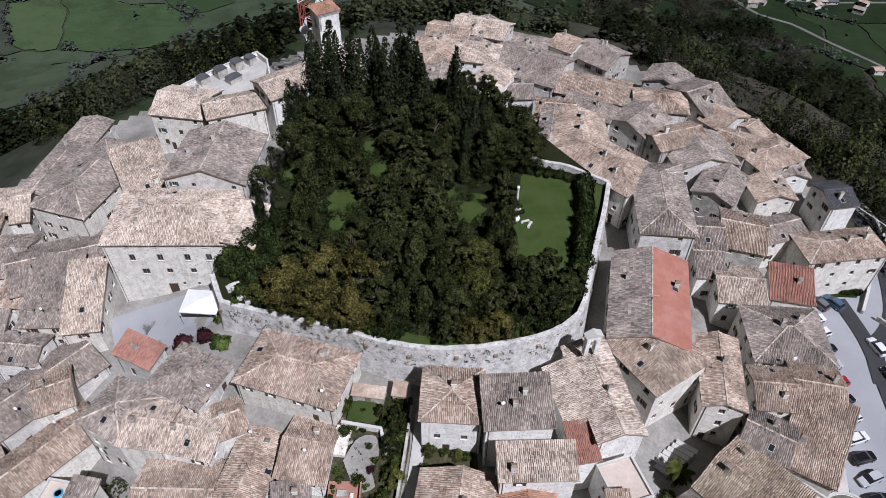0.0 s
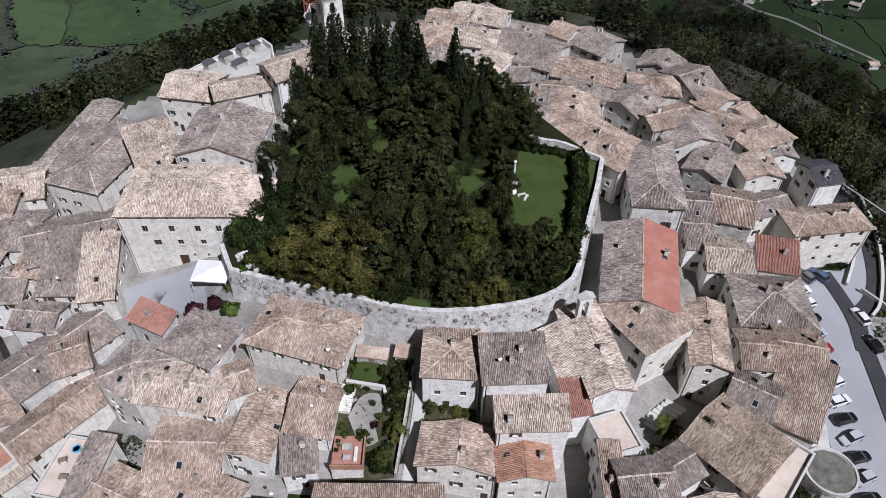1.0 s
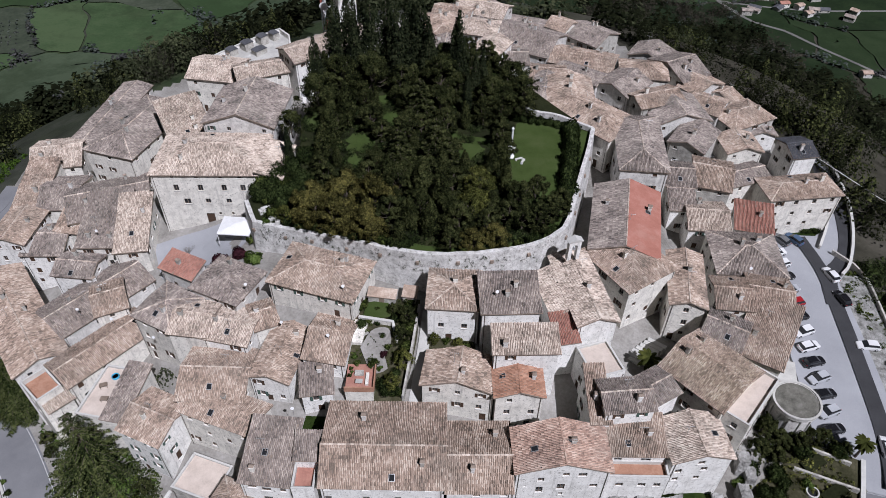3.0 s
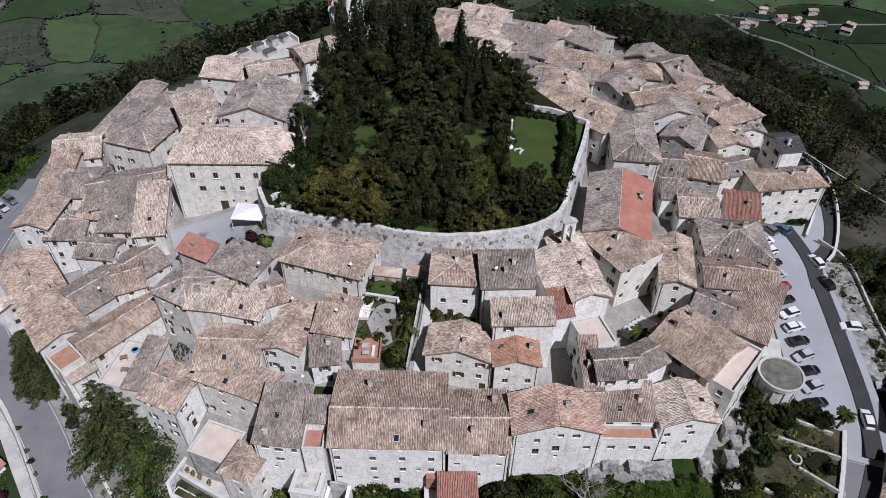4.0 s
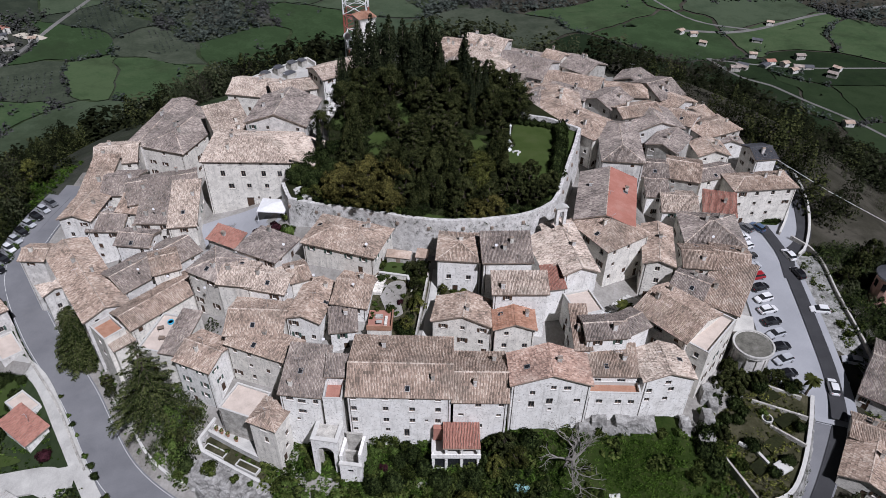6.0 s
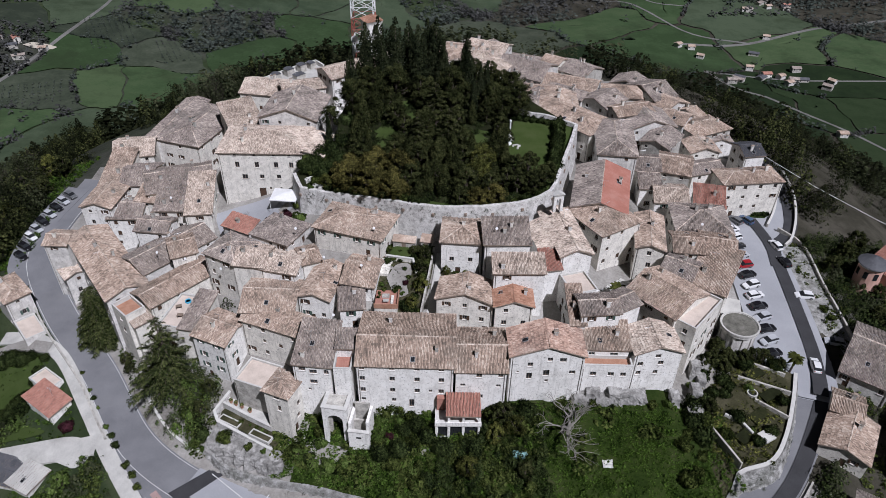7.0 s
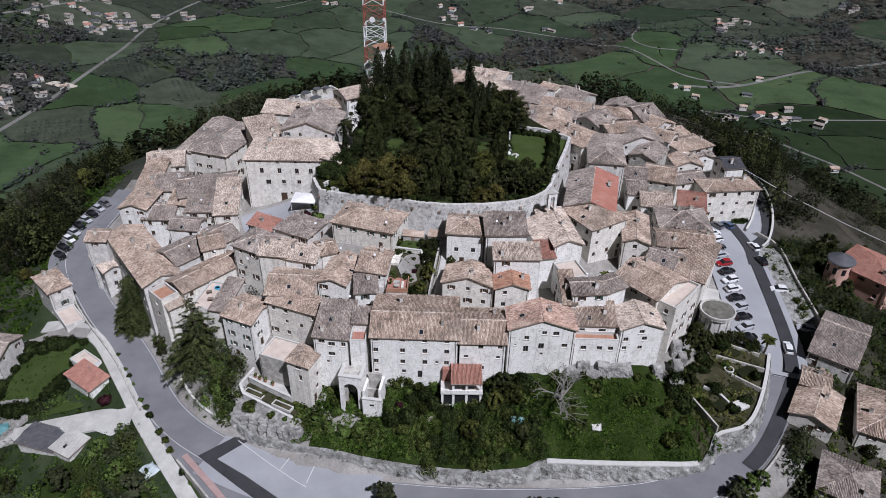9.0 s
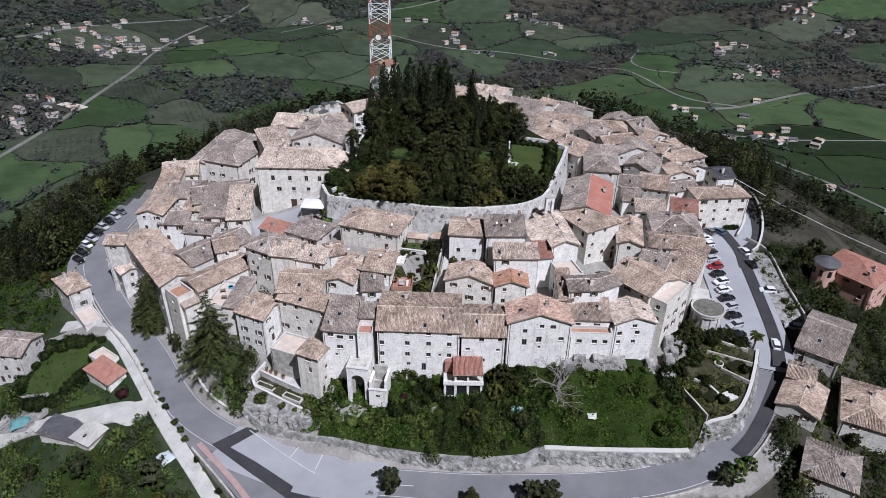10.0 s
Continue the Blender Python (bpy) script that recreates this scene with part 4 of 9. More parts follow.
house(-36.7, 27.7, 7.0, 6.2, -19, -0.5, "flat", "stone", CONCRETE, par=0.4, win="none")
house(22.6, 34.7, 2.5, 8.4, 2, 12, "shed_f", "white", TILE)
house(46.6, 84.2, 4.8, 9.3, -2, 11, "gx", "white", TILE_GREY)
house(63.0, 94.0, 9.4, 6.0, 19, 9, "gx", "cream", TILE_GREY)
house(-59.9, 58.4, 5.2, 7.5, 26, 6.5, "gx", "cream", TILE)
house(-101.9, 57.0, 5.4, 9.6, 48, -6, "hip", "grey", TILE)
house(-95.4, 50.0, 4.4, 8.0, 44, -11.6, "flat", "grey", CONCRETE, par=0.4)
house(-90.4, 64.0, 5.1, 5.5, -0, 3.5, "gx", "grey", TILE)
house(-90.1, 63.2, 4.9, 10.0, 43, -3.6, "gy", "grey", TILE_PALE)
house(-76.4, 56.0, 8.6, 27.0, 40, 3.6, "gy", "grey", TILE)
house(-64.0, 61.0, 18.0, 9.0, 51, 4, "gx", "grey", TILE_GREY)
house(-58.6, 49.4, 16.4, 7.0, 51, 3.9, "gx", "cream", TILE)
house(-66.1, 41.7, 4.2, 5.6, 50, 2.6, "flat", "cream", CONCRETE, floor=TILE_ORANGE)
house(-45.2, 35.4, 7.6, 8.0, -22, 4.2, "gx", "white", TILE, "tall cream house with green shutters beside the cedar", style="green", base=-9)
house(-54.9, 40.3, 4.6, 9.7, -10, 3.5, "flat", "cream", CONCRETE, par=0.4)
house(-50.9, 39.6, 3.5, 9.7, -10, 4.0, "shed_f", "cream", TILE_GREY, chims=0, win="none", pitch=0.16)
house(-33.9, 35.6, 12.9, 5.6, -20, 6.6, "gx", "cream", TILE)
house(-36.1, 41.3, 10.3, 9.9, -1, 7.5, "gx", "cream", TILE)
house(-46.6, 52.8, 8.0, 8.2, -26, 10.5, "hip", "cream", TILE_GREY)
house(-41.4, 50.4, 6.4, 7.2, -6, 10.5, "gx", "cream", TILE_PALE)
house(-35.3, 49.5, 8.3, 7.1, -12, 10, "gx", "white", TILE_PALE)
house(-37.3, 57.6, 9.2, 8.2, -24, 12.2, "hip", "grey", TILE_GREY)
house(-48.5, 65.3, 7.2, 3.8, -25, 7.5, "shed_f", "grey", TILE_RED)
house(-45.5, 85.4, 20.6, 13.4, 1, 18.6, "hip", "cream", TILE_PALE, "old plastered palazzo with a pale tile roof beside the park", rows={0: [(3.9, 0.45, 0.7, 0.5), (8.5, 0.45, 0.7, 0.5), (13, 0.45, 0.7, 0.5), (16.6, 0.45, 0.7, 0.5), (4.2, 2.5, 1, 1.5), (8.8, 2.5, 1, 1.5), (13.3, 2.5, 1, 1.5), (16.9, 2.5, 1, 1.5), (5.6, 5.9, 1.3, 1.3), (9.6, 5.9, 1, 1.1), (13.6, 5.9, 1, 1.1), (9.3, 9.6, 1.6, 2.6), (11.3, 9.3, 0.5, 0.7), (13.8, 9.3, 0.5, 0.7)]}, style="none")
house(-41.3, 99.6, 14.5, 14.1, -5, 20.5, "gy", "grey", TILE_GREY)
house(-66.9, 102.6, 11.4, 22.0, -17, 13.3, "hip", "cream", TILE_GREY)
house(-85.4, 100.0, 10.0, 10.8, 13, 7.5, "gx", "cream", TILE_PALE)
house(-85.5, 88.7, 5.7, 12.5, 0, 6.3, "shed_f", "cream", TILE)
house(-79.2, 86.9, 7.4, 10.6, 4, 7, "gx", "cream", TILE_GREY)
house(-68.5, 84.4, 15.3, 11.8, 20, 8, "gx", "cream", TILE_GREY)
house(-66.4, 76.8, 7.8, 13.1, 2, 7.5, "shed_f", "cream", TILE_GREY)
house(-60.5, 75.6, 5.8, 13.0, 9, 7.5, "shed_f", "cream", TILE_PALE)
house(-73.0, 80.1, 6.0, 9.6, -10, 6.5, "gx", "cream", TILE)
house(-84.0, 76.0, 7.2, 9.5, -3, 7.2, "gy", "white", TILE)
house(-78.3, 75.3, 7.7, 8.8, 1, 4.5, "gx", "white", TILE_GREY)
house(-68.8, 66.8, 7.3, 5.8, -5, 6, "gx", "white", TILE_GREY)
house(-79.6, 116.4, 7.0, 26.3, -8, 7.6, "gy", "grey", TILE_GREY, pitch=0.25)
house(-29.3, 131.4, 22.0, 9.0, 37, 18.6, "gx", "white", TILE_PALE, "white church nave with a pale tile roof behind the park", win="auto", floors=1, chims=0)
house(-56.9, 130.2, 11.7, 11.4, -9, 12, "gx", "cream", TILE_PALE)
house(-44.8, 125.0, 11.9, 7.5, 22, 15, "gx", "cream", TILE_PALE)
house(-20.8, 57.0, 15.0, 9.5, -17, 15.2, "hip", "cream", TILE, "cream town house with a hipped clay tile roof", style="green")
house(1.5, 51.1, 8.0, 8.2, -3, 17.6, "hip", "white", TILE, pitch=0.26)
house(10.0, 49.0, 8.8, 7.0, 3, 18.6, "shed_f", "white", TILE_GREY, pitch=0.2, chims=2)
house(12.2, 41.6, 9.6, 4.2, 2, 16.4, "shed_f", "white", TILE_PALE, pitch=0.3)
house(22.3, 52.9, 6.2, 15.4, 11, 16.6, "gy", "white", TILE_PALE, "small white church with a pale tile roof beside the park wall", chims=0, win="none", pitch=0.42)
house(17.7, 52.8, 3.4, 9.6, 14, 15.3, "shed_l", "white", TILE_PALE, "side aisle of the church under a pale tile roof", chims=0, win="none", pitch=0.4)
house(18.7, 45.4, 3.2, 4.8, 11, 14.6, "shed_f", "white", TILE_RED, chims=0, win="none")
house(32.2, 69.4, 11.5, 18.0, -12, 17.0, "gy", "cream", TILE_GREY, "large house with a grey tile roof and a red patch", red=(0, 0.0, 1.01))
house(31.2, 60.0, 10.6, 11.6, 33, 16.3, "hip", "cream", TILE)
house(41.2, 58.2, 5.6, 12.6, -10, 13.6, "gy", "cream", TILE)
house(54.5, 66.6, 11.8, 10.8, -4, 11.7, "hip", "cream", TILE_GREY)
house(48.6, 55.8, 6.0, 7.1, -5, 12.7, "gx", "cream", TILE)
house(55.2, 56.1, 6.9, 8.6, -12, 12, "gx", "cream", TILE)
house(52.9, 48.8, 7.4, 11.7, -30, 10, "shed_f", "cream", TILE)
house(45.7, 48.4, 6.2, 6.6, -32, 12, "gx", "cream", TILE_GREY)
house(41.1, 40.4, 11.0, 10.8, -48, 12, "gx", "cream", TILE)
house(46.2, 36.2, 4.3, 11.1, -41, 11, "flat", "cream", CONCRETE, par=0.5)
house(24.0, 41.0, 5.2, 6.2, 18, 12.9, "flat", "white", CONCRETE, win="auto", par=0.35)
house(26.4, 33.8, 7.0, 5.4, 6, 14.2, "gx", "white", TILE_GREY)
house(31.3, 35.9, 4.8, 5.0, 30, 13.5, "gx", "white", TILE_GREY)
house(-30.4, 22.1, 5.0, 5.3, -21, 3.4, "hip", "cream", TILE, "narrow pale plastered tower house with a hipped tile roof", base=-8.5, style="none", rows={0: [(2.6, 0.6, 1.4, 0.9), (2.9, 3.0, 0.8, 1.5)]}, chims=0)
house(-24.6, 26.9, 6.8, 8.9, -5, 8, "shed_f", "white", TILE_GREY, base=-7.5, style="none", rows={0: [(1.6, 0.7, 1.3, 1.0), (3.6, 1.2, 1.4, 1.0), (3.5, 3.8, 1.4, 1.0), (6.0, 1.0, 0.9, 1.1), (2.6, 6.0, 0.6, 0.7), (6.2, 4.0, 0.8, 1.3)]})
house(-19.4, 23.7, 3.2, 4.0, 0, 7.2, "flat", "white", CONCRETE, base=-7.5, win="none", floor=TILE_RED)
house(-8.3, 28.1, 17.0, 13.4, 0, 9.5, "gx", "white", TILE, "long whitewashed town house with a clay tile roof", pitch=0.33, style="none", base=-7.5, rows={0: [(u, t, w_, h_) for u in (0.9, 6.2, 10.6, 14.9) for t, w_, h_ in ((0.3, 0.95, 0.9), (2.85, 0.95, 1.1), (5.75, 0.95, 1.1))] + [(0.9, 8.4, 0.8, 0.8), (6.4, 8.4, 0.8, 0.9), (9.6, 8.6, 0.9, 2.0), (13, 5.9, 0.6, 0.7)]}, off=-1.6)
house(5.0, 26.8, 8.9, 10.8, 1, 8.7, "gx", "white", TILE, style="none", base=-7.5, rows={0: [(4.1, 0.5, 1.0, 1.1), (7.9, 0.5, 0.9, 1.0), (1.3, 3.2, 0.9, 0.7), (7.6, 3.3, 0.8, 0.7), (4.5, 6.0, 0.9, 1.0)]}, off=-1.2, pitch=0.42)
house(16.6, 26.7, 13.0, 6.7, 2, 11, "gy", "white", TILE_ROSE, "whitewashed gabled house on a rocky base", style="none", base=-3.5, rows={0: [(3.5, 1.7, 0.9, 1.0), (3.5, 4.3, 1.0, 1.6), (6.9, 0.5, 0.9, 0.9), (9.2, 0.6, 1.2, 1.0), (6.5, 3.6, 1.1, 1.5), (11.1, 3.7, 1.1, 0.9), (6.7, 6.0, 0.6, 0.7), (1.4, 3.9, 0.4, 0.4)]})
house(27.4, 29.6, 8.6, 5.6, 0, 9.7, "shed_f", "white", TILE, base=-3, style="none", rows={0: [(2.0, 1.0, 1.1, 1.0), (6.0, 1.0, 1.4, 1.2)]})
house(27.6, 25.6, 9.0, 2.6, 0, 7.3, "flat", "white", CONCRETE, base=-3, floor=TILE_ORANGE, par=0.7, style="none", rows={0: [(2.2, 1.0, 1.1, 1.0), (5.4, 1.0, 1.1, 1.0), (7.6, 1.0, 1.0, 1.0)]})
house(36.6, 29.7, 8.6, 7.0, 6, 9.7, "gy", "white", TILE_PALE, base=-2, style="none", rows={0: [(4.2, 0.5, 1.0, 0.9), (1.2, 2.3, 1.0, 1.0), (5.0, 2.2, 1.0, 1.0), (1.2, 4.6, 0.9, 0.9), (4.4, 4.6, 0.9, 0.9)]})
house(-26.3, 44.9, 6.4, 10.9, -12, 8.7, "gy", "white", TILE)
house(-20.0, 39.9, 4.7, 4.8, 8, 8, "shed_f", "white", TILE_GREY)
house(-18.3, 47.2, 6.7, 9.8, -10, 10, "gx", "white", TILE)
house(2.5, 39.1, 10.8, 6.1, -8, 12, "gy", "cream", TILE)
house(11.2, 37.8, 7.0, 6.5, 1, 12.4, "gy", "cream", TILE_ORANGE)
house(73.0, 89.2, 15.2, 7.0, 8, 9.6, "hip", "cream", TILE)
house(78.4, 104.6, 5.5, 7.3, 10, 8.7, "gx", "white", TILE_SLATE)
house(60.9, 79.8, 6.9, 6.6, -12, 8.3, "shed_f", "cream", TILE_RED)
house(50.7, 78.4, 7.6, 8.4, -5, 10.5, "gx", "white", TILE_PALE)
house(30.1, 102.8, 18.3, 10.7, -45, 18, "hip", "cream", TILE)
# Many north-east walls take stone or grey, their shade put into the colour.
house(27.1, 112.5, 10.2, 11.4, -2, 17.5, "gy", "stone", TILE)
house(38.9, 92.3, 9.0, 19.0, -5, 18, "hip", "grey", TILE_GREY)
house(52.1, 113.5, 12.8, 10.9, 10, 12.5, "gy", "grey", TILE_GREY)
house(48.0, 116.4, 11.1, 6.9, 20, 14, "gx", "stone", TILE)
house(41.7, 122.6, 9.1, 9.6, -45, 14, "gy", "grey", TILE_GREY)
house(48.9, 132.7, 11.3, 8.9, -8, 12, "hip", "cream", TILE)
house(58.8, 136.1, 13.0, 8.5, -62, 11, "gy", "stone", TILE_GREY)
house(62.8, 129.2, 5.7, 10.0, -54, 10, "gx", "grey", TILE)
house(55.2, 149.2, 10.0, 8.4, -31, 8, "gy", "grey", TILE_GREY)
house(70.1, 118.2, 8.9, 12.2, -63, 8.5, "hip", "stone", TILE)
house(74.3, 116.0, 6.4, 5.6, 2, 6, "gy", "white", TILE_GREY)
house(62.5, 120.3, 7.0, 8.4, -34, 10, "gx", "grey", TILE)
house(68.8, 127.8, 8.0, 4.3, -52, 8, "gy", "grey", TILE)
house(54.3, 103.5, 7.7, 9.9, -34, 12, "gy", "stone", TILE_GREY)
house(66.4, 107.0, 7.9, 7.2, 6, 8, "gy", "cream", TILE)
house(46.3, 88.5, 6.9, 7.8, -4, 13, "gx", "cream", TILE_GREY)
house(54.5, 90.1, 7.7, 10.1, -17, 12, "gx", "stone", TILE)
house(20.6, 146.5, 17.2, 14.4, -28, 13, "gx", "grey", TILE_GREY)
house(10.4, 128.6, 6.7, 7.9, -28, 20, "gy", "white", TILE_PALE)
house(34.7, 137.9, 15.8, 9.8, -20, 12, "gx", "grey", TILE)
house(41.5, 164.7, 11.1, 11.4, -43, 5.5, "gx", "stone", TILE_GREY)
house(33.0, 167.6, 6.8, 8.1, -39, 7, "gx", "cream", TILE)
house(6.8, 144.7, 11.7, 8.9, -13, 17, "hip", "white", TILE_PALE)
house(10.0, 166.4, 14.1, 9.5, -22, 12, "gx", "grey", TILE_PALE)
house(-1.9, 143.2, 7.5, 13.4, 7, 18, "hip", "cream", TILE)
house(15.8, 128.6, 6.3, 6.9, 4, 17, "gx", "grey", TILE_GREY)
house(23.5, 122.4, 7.8, 8.9, -7, 16, "gx", "stone", TILE)
house(21.5, 113.0, 4.5, 16.3, -11, 17, "gy", "grey", TILE_GREY)
house(-0.9, 128.2, 5.8, 12.4, -5, 19, "gy", "grey", TILE_GREY)
house(32.1, 126.8, 11.3, 6.1, -35, 14, "gx", "grey", TILE_GREY)
house(1.3, 162.2, 10.4, 12.2, -15, 12, "gx", "white", TILE)
house(10.2, 166.5, 11.2, 13.3, -16, 10, "gy", "white", TILE_GREY)
house(21.1, 163.5, 10.6, 13.0, -20, 8, "hip", "stone", TILE_GREY)
house(84.0, 37.3, 9.0, 17.0, -35, -0.5, "gx", "grey", TILE_GREY)
house(71.9, 19.0, 7.9, 10.1, -33, -2.5, "gy", "cream", TILE)
house(74.0, 25.4, 5.2, 5.6, -26, -1.5, "gx", "cream", TILE)
house(70.3, 1.2, 9.0, 9.5, -29, -3, "hip", "cream", TILE_GREY)
house(84.6, 17.5, 8.9, 13.9, -25, -3, "hip", "cream", TILE)
house(102.4, 62.8, 13.1, 12.6, -49, 2, "hip", "pink", TILE_RED, "pink villa with a red tile roof beyond the road")
house(-82.3, 30.2, 9.2, 4.6, -33, -12.2, "shed_f", "white", TILE_RED, "white shed with a dull red roof in a garden", chims=0, pitch=0.12)
house(-85.0, 35.4, 6.4, 3.8, -33, -12.4, "flat", "white", CONCRETE, par=0.3)
house(-86.8, 17.0, 9.0, 5.4, -14, -17.4, "gx", "grey", TILE_SLATE, "low grey shed with a dark roof below the lane", pitch=0.12, chims=0)
house(-79.8, 14.6, 5.2, 5.0, -24, -16.3, "shed_f", "grey", CONCRETE, "low grey shed with a pale sheet roof", pitch=0.06, chims=0)
house(-110.3, 39.9, 10.2, 8.6, -5, -13, "gx", "grey", TILE_GREY)
house(-19.2, 27.2, 3.3, 3.6, 0, 9.6, "shed_f", "white", TILE_GREY, base=-3, win="none", chims=0)
house(-63.2, 39.9, 3.8, 2.2, 47, 1.4, "shed_f", "cream", TILE_PALE, win="none", chims=0, pipes=0)
house(-32.9, 83.6, 4.6, 10.4, -4, 18.3, "shed_r", "cream", TILE_PALE, "set-back wing of the palazzo under a pale tile roof", chims=0)
for number, (values, more) in enumerate(HOUSES):
    build_house(number, *values, **more)

# ---- trees ----


def leaf_quads(centres, normals, size, rng, loose=0.3):
    """Small leaf sprays: one bent quad each at centres, facing about normals."""
    k = len(centres)
    n = normals + rng.normal(0, loose, (k, 3))
    n /= np.linalg.norm(n, axis=1)[:, None] + 1e-9
    a = np.cross(n, rng.normal(0, 1, (k, 3)))
    a /= np.linalg.norm(a, axis=1)[:, None] + 1e-9
    b = np.cross(n, a)
    s = size * rng.uniform(0.55, 1.25, (k, 1))
    q = rng.uniform(0.5, 0.9, (k, 1))
    return np.stack([centres - a * s, centres - b * s * q, centres + a * s, centres + b * s * q], 1).reshape(-1, 3)


def clump_leaves(centres, radii, per, size, rng, squash=0.75):
    out = []
    mid = np.mean(np.array(centres), axis=0)
    span = np.abs(np.array(centres) - mid).max() + 1e-6
    for c, r in zip(centres, radii):
        d = rng.normal(0, 1, (per, 3))
        d /= np.linalg.norm(d, axis=1)[:, None]
        rad = r * rng.uniform(0.55, 1.08, (per, 1))
        p = np.array(c) + d * rad * np.array([1, 1, squash])
        out.append(leaf_quads(p, d * 0.6 + (np.array(c) - mid) / span * 0.7, size, rng))
    return np.concatenate(out)


def tree_proto(name, label, category, trunk_vf, leaf_verts, leaf_mat, group=""):
    ob = tagged(new(name), label, category, group)
    part("trunk", mesh_of("trunk", *trunk_vf, BARK, True), ob)
    if leaf_verts is not None:
        part("crown", quads_mesh("crown", leaf_verts, leaf_mat), ob)
    ob.location = (0, 0, -600)
    return ob


def oak_proto(h, r, seed, mat, label, per=125, clumps=72, size=0.135):
    """A round crown of many small leaf clumps on forking limbs, uneven in outline, with gaps."""
    rng = np.random.RandomState(seed)
    vs, fs = [], []
    tube(vs, fs, [(0, 0, -1.0), (0.1, 0, h * 0.2), (0.05, 0.1, h * 0.45)], [0.26, 0.2, 0.14])
    cs, rs = [], []
    ph = rng.uniform(0, 6.28, 4)
    for i in range(clumps):
        a, t = rng.uniform(0, 2 * math.pi), rng.uniform(0.12, 1) ** 0.42
        f = rng.uniform(0.05, 1) ** 0.85
        z = h * (0.16 + 0.8 * f)
        lobe = 1 + 0.2 * math.sin(3 * a + ph[0] + 4 * f) + 0.14 * math.sin(5 * a + ph[1] - 7 * f)
        wdt = r * (math.sin(math.pi * min(0.97, 0.18 + 0.8 * f)) ** 0.65) * lobe
        c = (wdt * t * 0.92 * math.cos(a), wdt * t * 0.92 * math.sin(a), z + 0.25 * math.sin(a * 2 + ph[2]))
        cs.append(c)
        rs.append(r * rng.uniform(0.11, 0.23))
        if i % 7 == 0:
            tube(vs, fs, [(0, 0, h * 0.28), (c[0] * 0.5, c[1] * 0.5, c[2] * 0.7), c], [0.1, 0.07, 0.03], 5)
    return tree_proto("broadleaf_tree", label, "tree", (vs, fs), clump_leaves(cs, rs, per, size, rng, 0.85), mat)


def cypress_proto(h, r, seed, mat, label, n=2600, spires=7):
    """A dark column made of several upright feathery spires of unequal height."""
    rng = np.random.RandomState(seed)
    vs, fs = [], []
    tube(vs, fs, [(0, 0, -1.0), (0, 0, h * 0.5), (0, 0, h * 0.9)], [0.2, 0.13, 0.03])
    out = []
    for k in range(spires):
        a0 = 2 * math.pi * k / spires + rng.uniform(-0.4, 0.4)
        off = 0.0 if k == 0 else r * rng.uniform(0.3, 0.62)
        hh = h if k == 0 else h * rng.uniform(0.6, 0.95)
        low = 0.02 if k == 0 else rng.uniform(0.02, 0.2)
        rk = r * (0.62 if k == 0 else rng.uniform(0.4, 0.6))
        m = int(n / spires * (1.4 if k == 0 else 0.95))
        t = rng.uniform(0, 1, m) ** 0.9
        a = rng.uniform(0, 2 * math.pi, m)
        prof = rk * np.clip(np.sin(np.pi * np.clip(t * 0.8 + 0.16, 0, 1)), 0, 1) ** 0.7 * (1.1 - 0.5 * t) * (1 + 0.25 * np.sin(a * 3 + t * 14 + seed + k)) * rng.uniform(0.55, 1.1, m)
        lean = off * (1 - 0.45 * t)
        p = np.stack([lean * math.cos(a0) + prof * np.cos(a), lean * math.sin(a0) + prof * np.sin(a), h * low + t * (hh - h * low)], 1)
        d = np.stack([np.cos(a), np.sin(a), np.full(m, 0.3)], 1)
        out.append(leaf_quads(p, d, 0.19, rng))
    return tree_proto("cypress", label, "tree", (vs, fs), np.concatenate(out), mat)


def conifer_proto(h, r, seed, mat, label, tiers=11, size=0.2, name="conifer", per=150):
    """Tiers of long drooping boughs round a straight trunk."""
    rng = np.random.RandomState(seed)
    vs, fs = [], []
    tube(vs, fs, [(0, 0, -1.0), (0, 0, h * 0.5), (0, 0, h)], [0.38, 0.24, 0.04], 8)
    out = []
    for i in range(tiers):
        t = (i + 0.5) / tiers
        z = h * (0.1 + 0.88 * t)
        rad = r * (1 - t) ** 0.75 + 0.35
        nb = max(5, int(9 * (1 - t * 0.4)))
        for j in range(nb):
            a = 2 * math.pi * (j + rng.uniform(-0.3, 0.3)) / nb + i * 0.7
            L = rad * rng.uniform(0.72, 1.1)
            end = np.array((L * math.cos(a), L * math.sin(a), z - L * 0.16 + rng.uniform(-0.2, 0.3)))
            tube(vs, fs, [(0, 0, z), tuple(end * 0.6 + np.array((0, 0, z * 0.4 + 0.1))), tuple(end)], [0.07, 0.05, 0.02], 4)
            m = max(8, int(per * L / r))
            q = rng.uniform(0.15, 1.02, m)
            side = rng.normal(0, 0.15, m) * L * (1.15 - q * 0.7)
            w = np.array((-math.sin(a), math.cos(a), 0))
            p = np.array((0, 0, z)) * (1 - q)[:, None] + end * q[:, None] + side[:, None] * w + rng.normal(0, 0.12, (m, 3))
            out.append(leaf_quads(p, np.tile((0.0, 0.0, 1.0), (m, 1)), size, rng))
    return tree_proto(name, label, "tree", (vs, fs), np.concatenate(out), mat)


